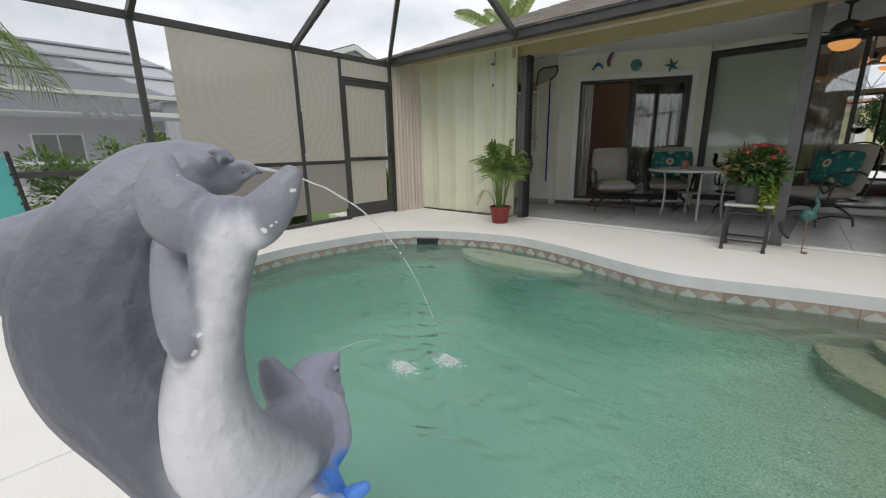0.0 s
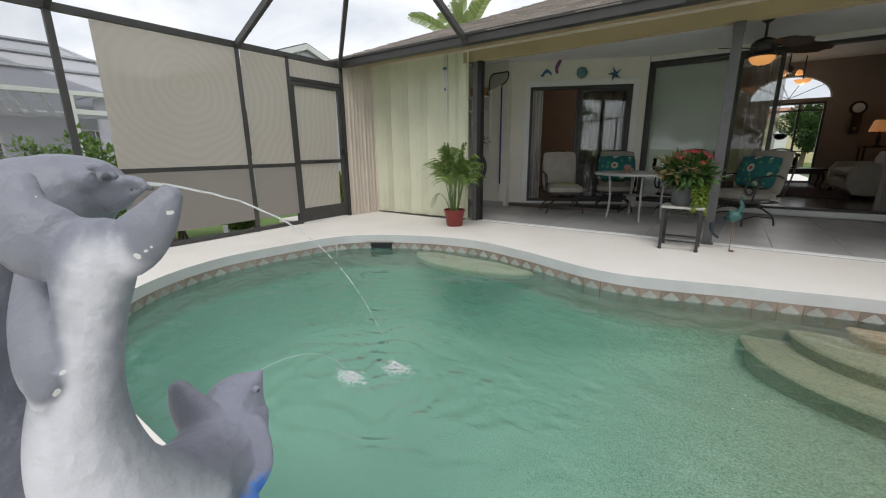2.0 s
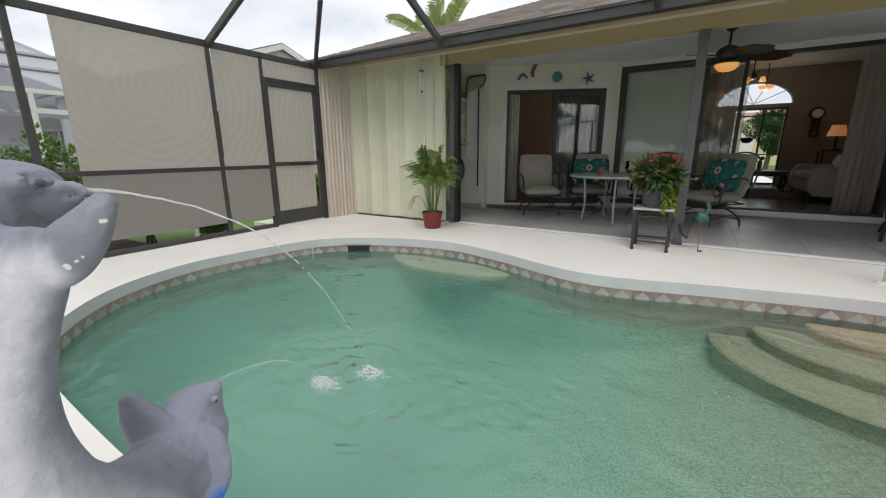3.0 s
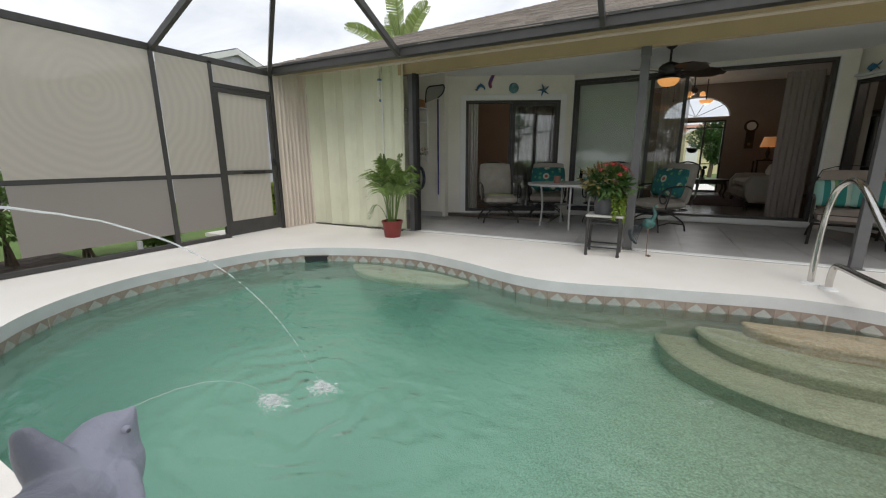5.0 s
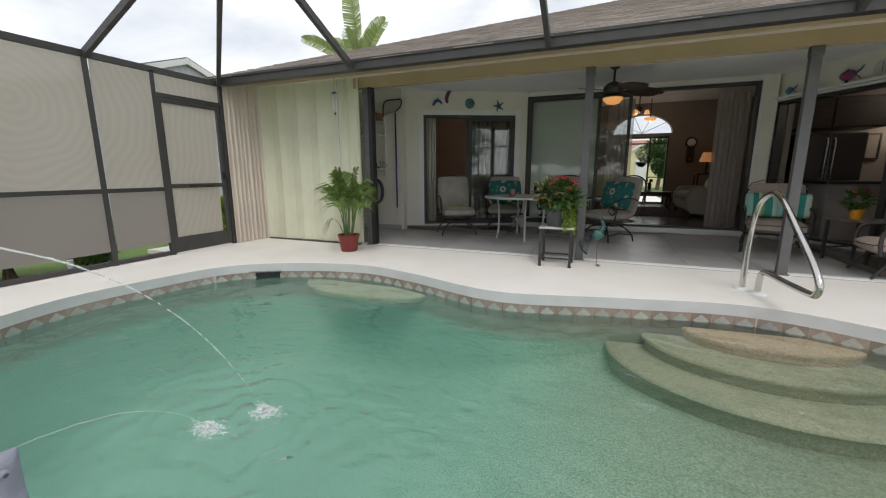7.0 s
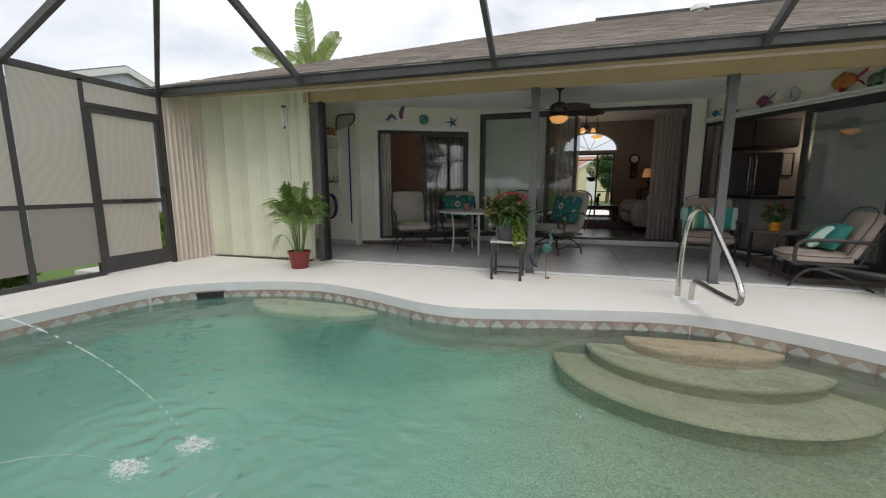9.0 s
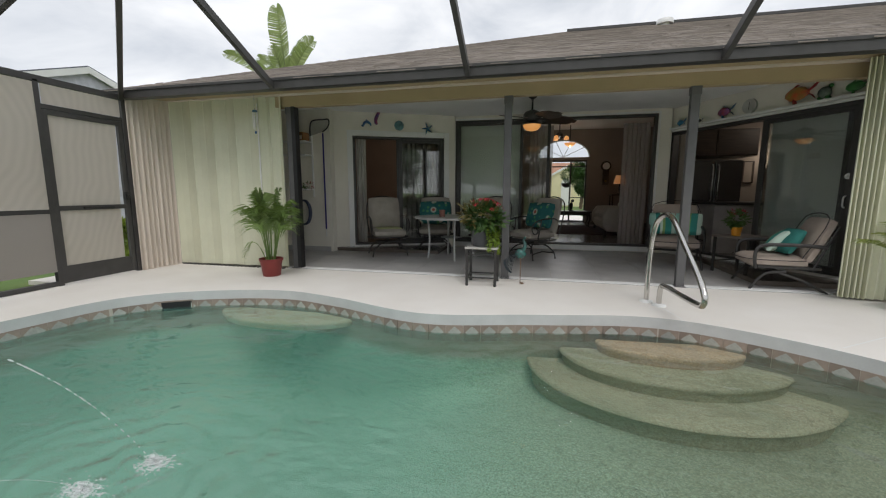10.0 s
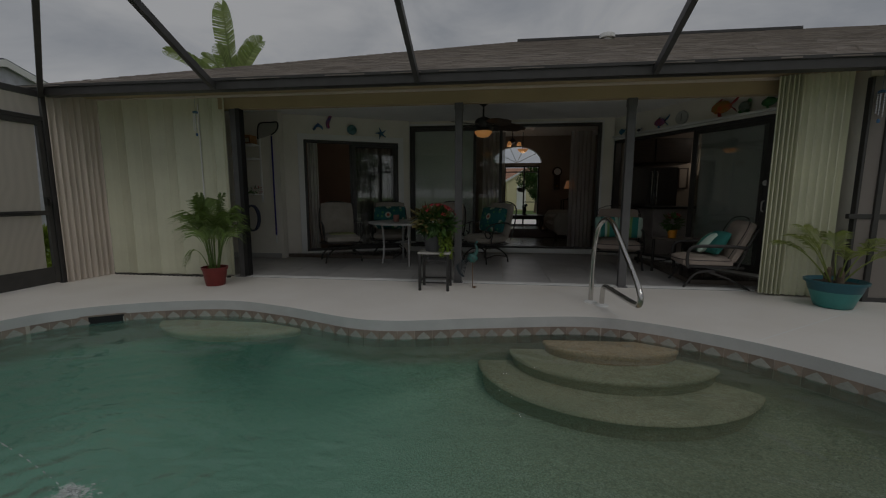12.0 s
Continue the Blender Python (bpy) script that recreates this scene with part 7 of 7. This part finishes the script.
SHRUB = mat_leaf("shrub_green", (0.10, 0.19, 0.04), (0.16, 0.24, 0.06))
for i, (x, y, r, h) in enumerate(((-5.75, -4.0, 0.35, 1.18), (-5.9, -4.55, 0.38, 1.10), (-5.9, -3.55, 0.38, 1.30), (-5.85, -2.9, 0.34, 0.85), (-5.9, -5.4, 0.4, 0.8), (-5.7, -0.2, 0.22, 0.7), (-5.6, -2.2, 0.25, 0.35))):
    shrub(x, y, r, h, 420, 60 + i, SHRUB if i != 5 else LEAF_LIME, "leafy light green shrub in the mulch bed")

fpalm = thing("palm_tree", "palm tree with arching fronds beyond the screen", "palm tree", pose(-7.0, -5.9, -0.1))
part("trunk", M().tube([(0, 0, 0), (0.05, 0.03, 1.2), (0.0, 0.05, 2.3)], [0.12, 0.10, 0.09], 10), BARK, fpalm, smooth=True)
for i in range(13):
    a = i * 2.4
    r = 1.65
    part("frond", frond((0, 0.05, 2.3), (r * math.cos(a), r * math.sin(a), 1.65 + 0.6 * ((i * 7) % 5) / 5), 0.5, 30, 0.48, 0.02, 0.5, 0.015, 0.2), PALM, fpalm)

# travellers' palm behind the house
BANANA = mat_leaf("banana_leaf", (0.19, 0.26, 0.08), (0.28, 0.32, 0.14))
bn = thing("banana_plant", "tall banana plant with split upright leaves", "banana plant", pose(-6.28, 5.0, -0.1))
part("trunk", M().tube([(0, 0, 0), (0.05, 0, 2.2), (0.0, 0, 4.3)], [0.16, 0.13, 0.09], 10), BARK, bn, smooth=True)
for tx, ty, h, wd, droop in ((-0.20, 0.0, 1.66, 0.30, 0.0), (0.85, -0.2, 0.72, 0.26, 0.15), (0.42, 0.2, 0.72, 0.27, 0.1), (0.12, 0.3, 0.55, 0.24, 0.05), (-0.22, -0.2, 0.62, 0.20, 0.1), (-1.55, -0.2, 0.62, 0.17, 0.2), (-0.95, 0.3, 0.62, 0.16, 0.2)):
    stem = [Vector((0, 0, 4.05)), Vector((tx * 0.40, ty * 0.5, 4.20 + h * 0.35)), Vector((tx * 0.80, ty * 0.9, 4.30 + h * 0.75)), Vector((tx * 1.10, ty, 4.35 + h * 1.0 - droop * 0.3))]
    line5 = curve(stem, 12)
    n5 = len(line5)
    lf5 = part("leaf", M().tube(line5, [0.03 - 0.026 * i / n5 for i in range(n5)], 6), BANANA, bn, "", True)
    for sg in (-1, 1):
        s = M()
        k0 = n5 // 6
        gap = 0.0
        for i in range(k0, n5 - 1):
            u, u2 = (i - k0) / (n5 - 1 - k0), (i + 1 - k0) / (n5 - 1 - k0)
            w, w2 = (wd * max(0.02, math.sin(math.pi * (0.08 + 0.90 * q)) ** 0.55) for q in (u, u2))
            a5, b5 = line5[i], line5[i + 1]
            d5 = (b5 - a5).normalized()
            out = (Vector((d5.z, 0.0, -d5.x)).normalized() + Vector((0, -0.35, 0))).normalized() * sg
            out.y = -abs(out.y)
            if random.random() < 0.22:
                gap = random.uniform(0.02, 0.05)
            tipd = d5 * 0.10 - Vector((0, 0, gap))
            s.add([a5, b5, b5 + out * w2 + tipd, a5 + out * w + d5 * 0.10 - Vector((0, 0, gap * 0.3))], [(0, 1, 2, 3)])
            gap *= 0.5
        part("blade", s, BANANA, lf5, "", True)


def tree(x, y, h, r, n, seed, label, leaf=0.075):
    rnd = random.Random(seed)
    t = thing("tree", label, "tree", pose(x, y, -0.1), "trees round the houses")
    part("trunk", M().tube([(0, 0, 0), (0.1, 0.05, h * 0.3), (0.0, 0.1, h * 0.62)], [0.2 * h / 6, 0.15 * h / 6, 0.06 * h / 6], 9), BARK, t, smooth=True)
    for k in range(4):
        a = k * 1.7 + rnd.random()
        part("limb", M().tube([(0.05, 0.05, h * (0.32 + 0.06 * k)), (r * 0.5 * math.cos(a), r * 0.5 * math.sin(a), h * (0.55 + 0.05 * k))], [0.07 * h / 6, 0.025 * h / 6], 6), BARK, t)
    s = M()
    for k in range(9):
        a = k * 2.4
        c = (r * 0.6 * math.cos(a) * rnd.uniform(0.3, 1), r * 0.6 * math.sin(a) * rnd.uniform(0.3, 1))
        q = leaf_cluster(n // 9, r * rnd.uniform(0.35, 0.55), h * rnd.uniform(0.34, 0.85), h * rnd.uniform(0.12, 0.20), leaf * h, seed + k, c)
        s.add(q.v, q.f)
    part("crown", s, LEAF_DARK if seed % 2 else LEAF, t)
    return t


for i, (x, y, h, r) in enumerate(((-20, -42, 8, 4.6), (-14, -38, 7, 4.2), (-8, -44, 9, 5), (-2, -40, 7.5, 4.4), (4, -43, 8.5, 4.8), (10, -39, 7, 4.2), (16, -42, 8, 4.6), (22, -38, 7, 4.4), (-27, -40, 8, 4.8))):
    tree(x, y, h, r, 2600, 100 + i, "broad leafy tree across the lawn")
tree(3.6, 26, 4.2, 1.5, 9000, 131, "clipped round street tree on the lawn", 0.036)
tree(-0.2, 27, 4.4, 1.4, 9000, 133, "leafy tree beside the front walk", 0.036)

# ---- floor tiles, waterline tiles, deck joints, shingles ----
tile_mesh = mesh_of("floor_tile", M().box(-0.302, -0.302, 0, 0.302, 0.302, 0.008), LANAI_TILE)
floor_ob = bpy.data.objects["floor"]
for i in range(15):
    for j in range(5):
        o = new("floor_tile", tile_mesh)
        o.parent = floor_ob
        o.location = (-4.6 + 0.61 * i, 0.42 + 0.61 * j, -0.0065)
for (x0, y0, x1, y1) in ((-1.80, -5.6, -1.77, -4.78), (2.50, -1.76, 4.15, -0.62), (-5.0, -5.0, -2.7, -4.9), (1.55, -0.92, 1.62, -1.30)):
    d = Vector((x1 - x0, y1 - y0, 0)).normalized()
    nrm = Vector((-d.y, d.x, 0)) * 0.005
    a, b = Vector((x0, y0, 0.0015)), Vector((x1, y1, 0.0015))
    setting("deck_joint", M().add([a - nrm, b - nrm, b + nrm, a + nrm], [(0, 1, 2, 3)]), WHITE, "pale sealed joint in the deck", "joint")

band = bpy.data.objects["tile_band_backing"]
tile = mesh_of("tile", M().box(-0.0763, -0.004, -0.0745, 0.0763, 0.004, 0.0745), TILE_RED)
mo = M()
pts = [(-0.036, -0.012), (-0.060, 0.010), (-0.026, 0.044), (0, 0.064), (0.026, 0.044), (0.060, 0.010), (0.036, -0.012)]
mo.v = [(x, -0.0065, z) for x, z in pts] + [(x, 0.0, z) for x, z in pts]
mo.f = [tuple(range(7))] + [(i, 7 + i, 7 + (i + 1) % 7, (i + 1) % 7) for i in range(7)]
motif = mesh_of("motif", mo, TILE_PALE)
line = [POOL[i] for i in range(n_pool)] + [POOL[0]]
walked, want = 0.0, 0.0
for a, b in zip(line, line[1:]):
    seg = (b - a).length
    while want <= walked + seg:
        p = a.lerp(b, (want - walked) / seg)
        d = (b - a).normalized()
        inward = Vector((d.y, -d.x, 0))
        rot = Matrix(((-d.x, -inward.x, 0, p.x + inward.x * 0.002), (-d.y, -inward.y, 0, p.y + inward.y * 0.002), (0, 0, 1, -0.171), (0, 0, 0, 1)))
        for me in (tile, motif):
            o = new(me.name, me)
            o.parent = band
            o.matrix_world = rot
        want += 0.156
    walked += seg

# skimmer mouth
k = min(range(n_pool), key=lambda i: (POOL[i] - Vector((-3.42, -1.55, 0))).length)
d = (POOL[(k + 1) % n_pool] - POOL[k]).normalized()
sk = thing("skimmer", "dark skimmer opening in the pool wall", "skimmer", Matrix(((-d.x, -d.y, 0, POOL[k].x), (-d.y, d.x, 0, POOL[k].y), (0, 0, 1, 0), (0, 0, 0, 1))))
part("mouth", M().box(-0.17, -0.012, -0.20, 0.17, 0.012, -0.092), BLACK, sk)
part("lip", frame_bars(M(), -0.185, 0.185, -0.21, -0.086, 0.014, -0.016, 0.016), TILE_RED, sk)

rs = random.Random(4)
sh_all = M()
row = 0
slope = math.sqrt(1 + S * S)
v = 0.0
while v < RIDGE * slope:
    y, z = HY0 + v / slope, HZ0 + S * v / slope
    x = HX0 + v / slope - rs.uniform(0, 0.25)
    while x < 10.5:
        w = rs.uniform(0.14, 0.34)
        th = rs.uniform(0.005, 0.011)
        ex = 0.15
        off = rs.uniform(-0.012, 0.012)
        x0, x1 = max(x, HX0 + v / slope - 0.02), x + w - 0.006
        if x1 > x0:
            y0, z0 = y - 0.012 + off, z - 0.012 * S + off * S
            y1, z1 = y + ex / slope, z + S * ex / slope
            sh_all.add([(x0, y0, z0 + 0.003), (x1, y0, z0 + 0.003), (x1, y0, z0 + th + 0.006), (x0, y0, z0 + th + 0.006), (x1, y1, z1 + 0.006), (x0, y1, z1 + 0.006)], [(0, 1, 2, 3), (3, 2, 4, 5)])
        x += w
    v += 0.143
tagged(part("shingles", sh_all, SHINGLE, bpy.data.objects["roof"]), kind="stuff")
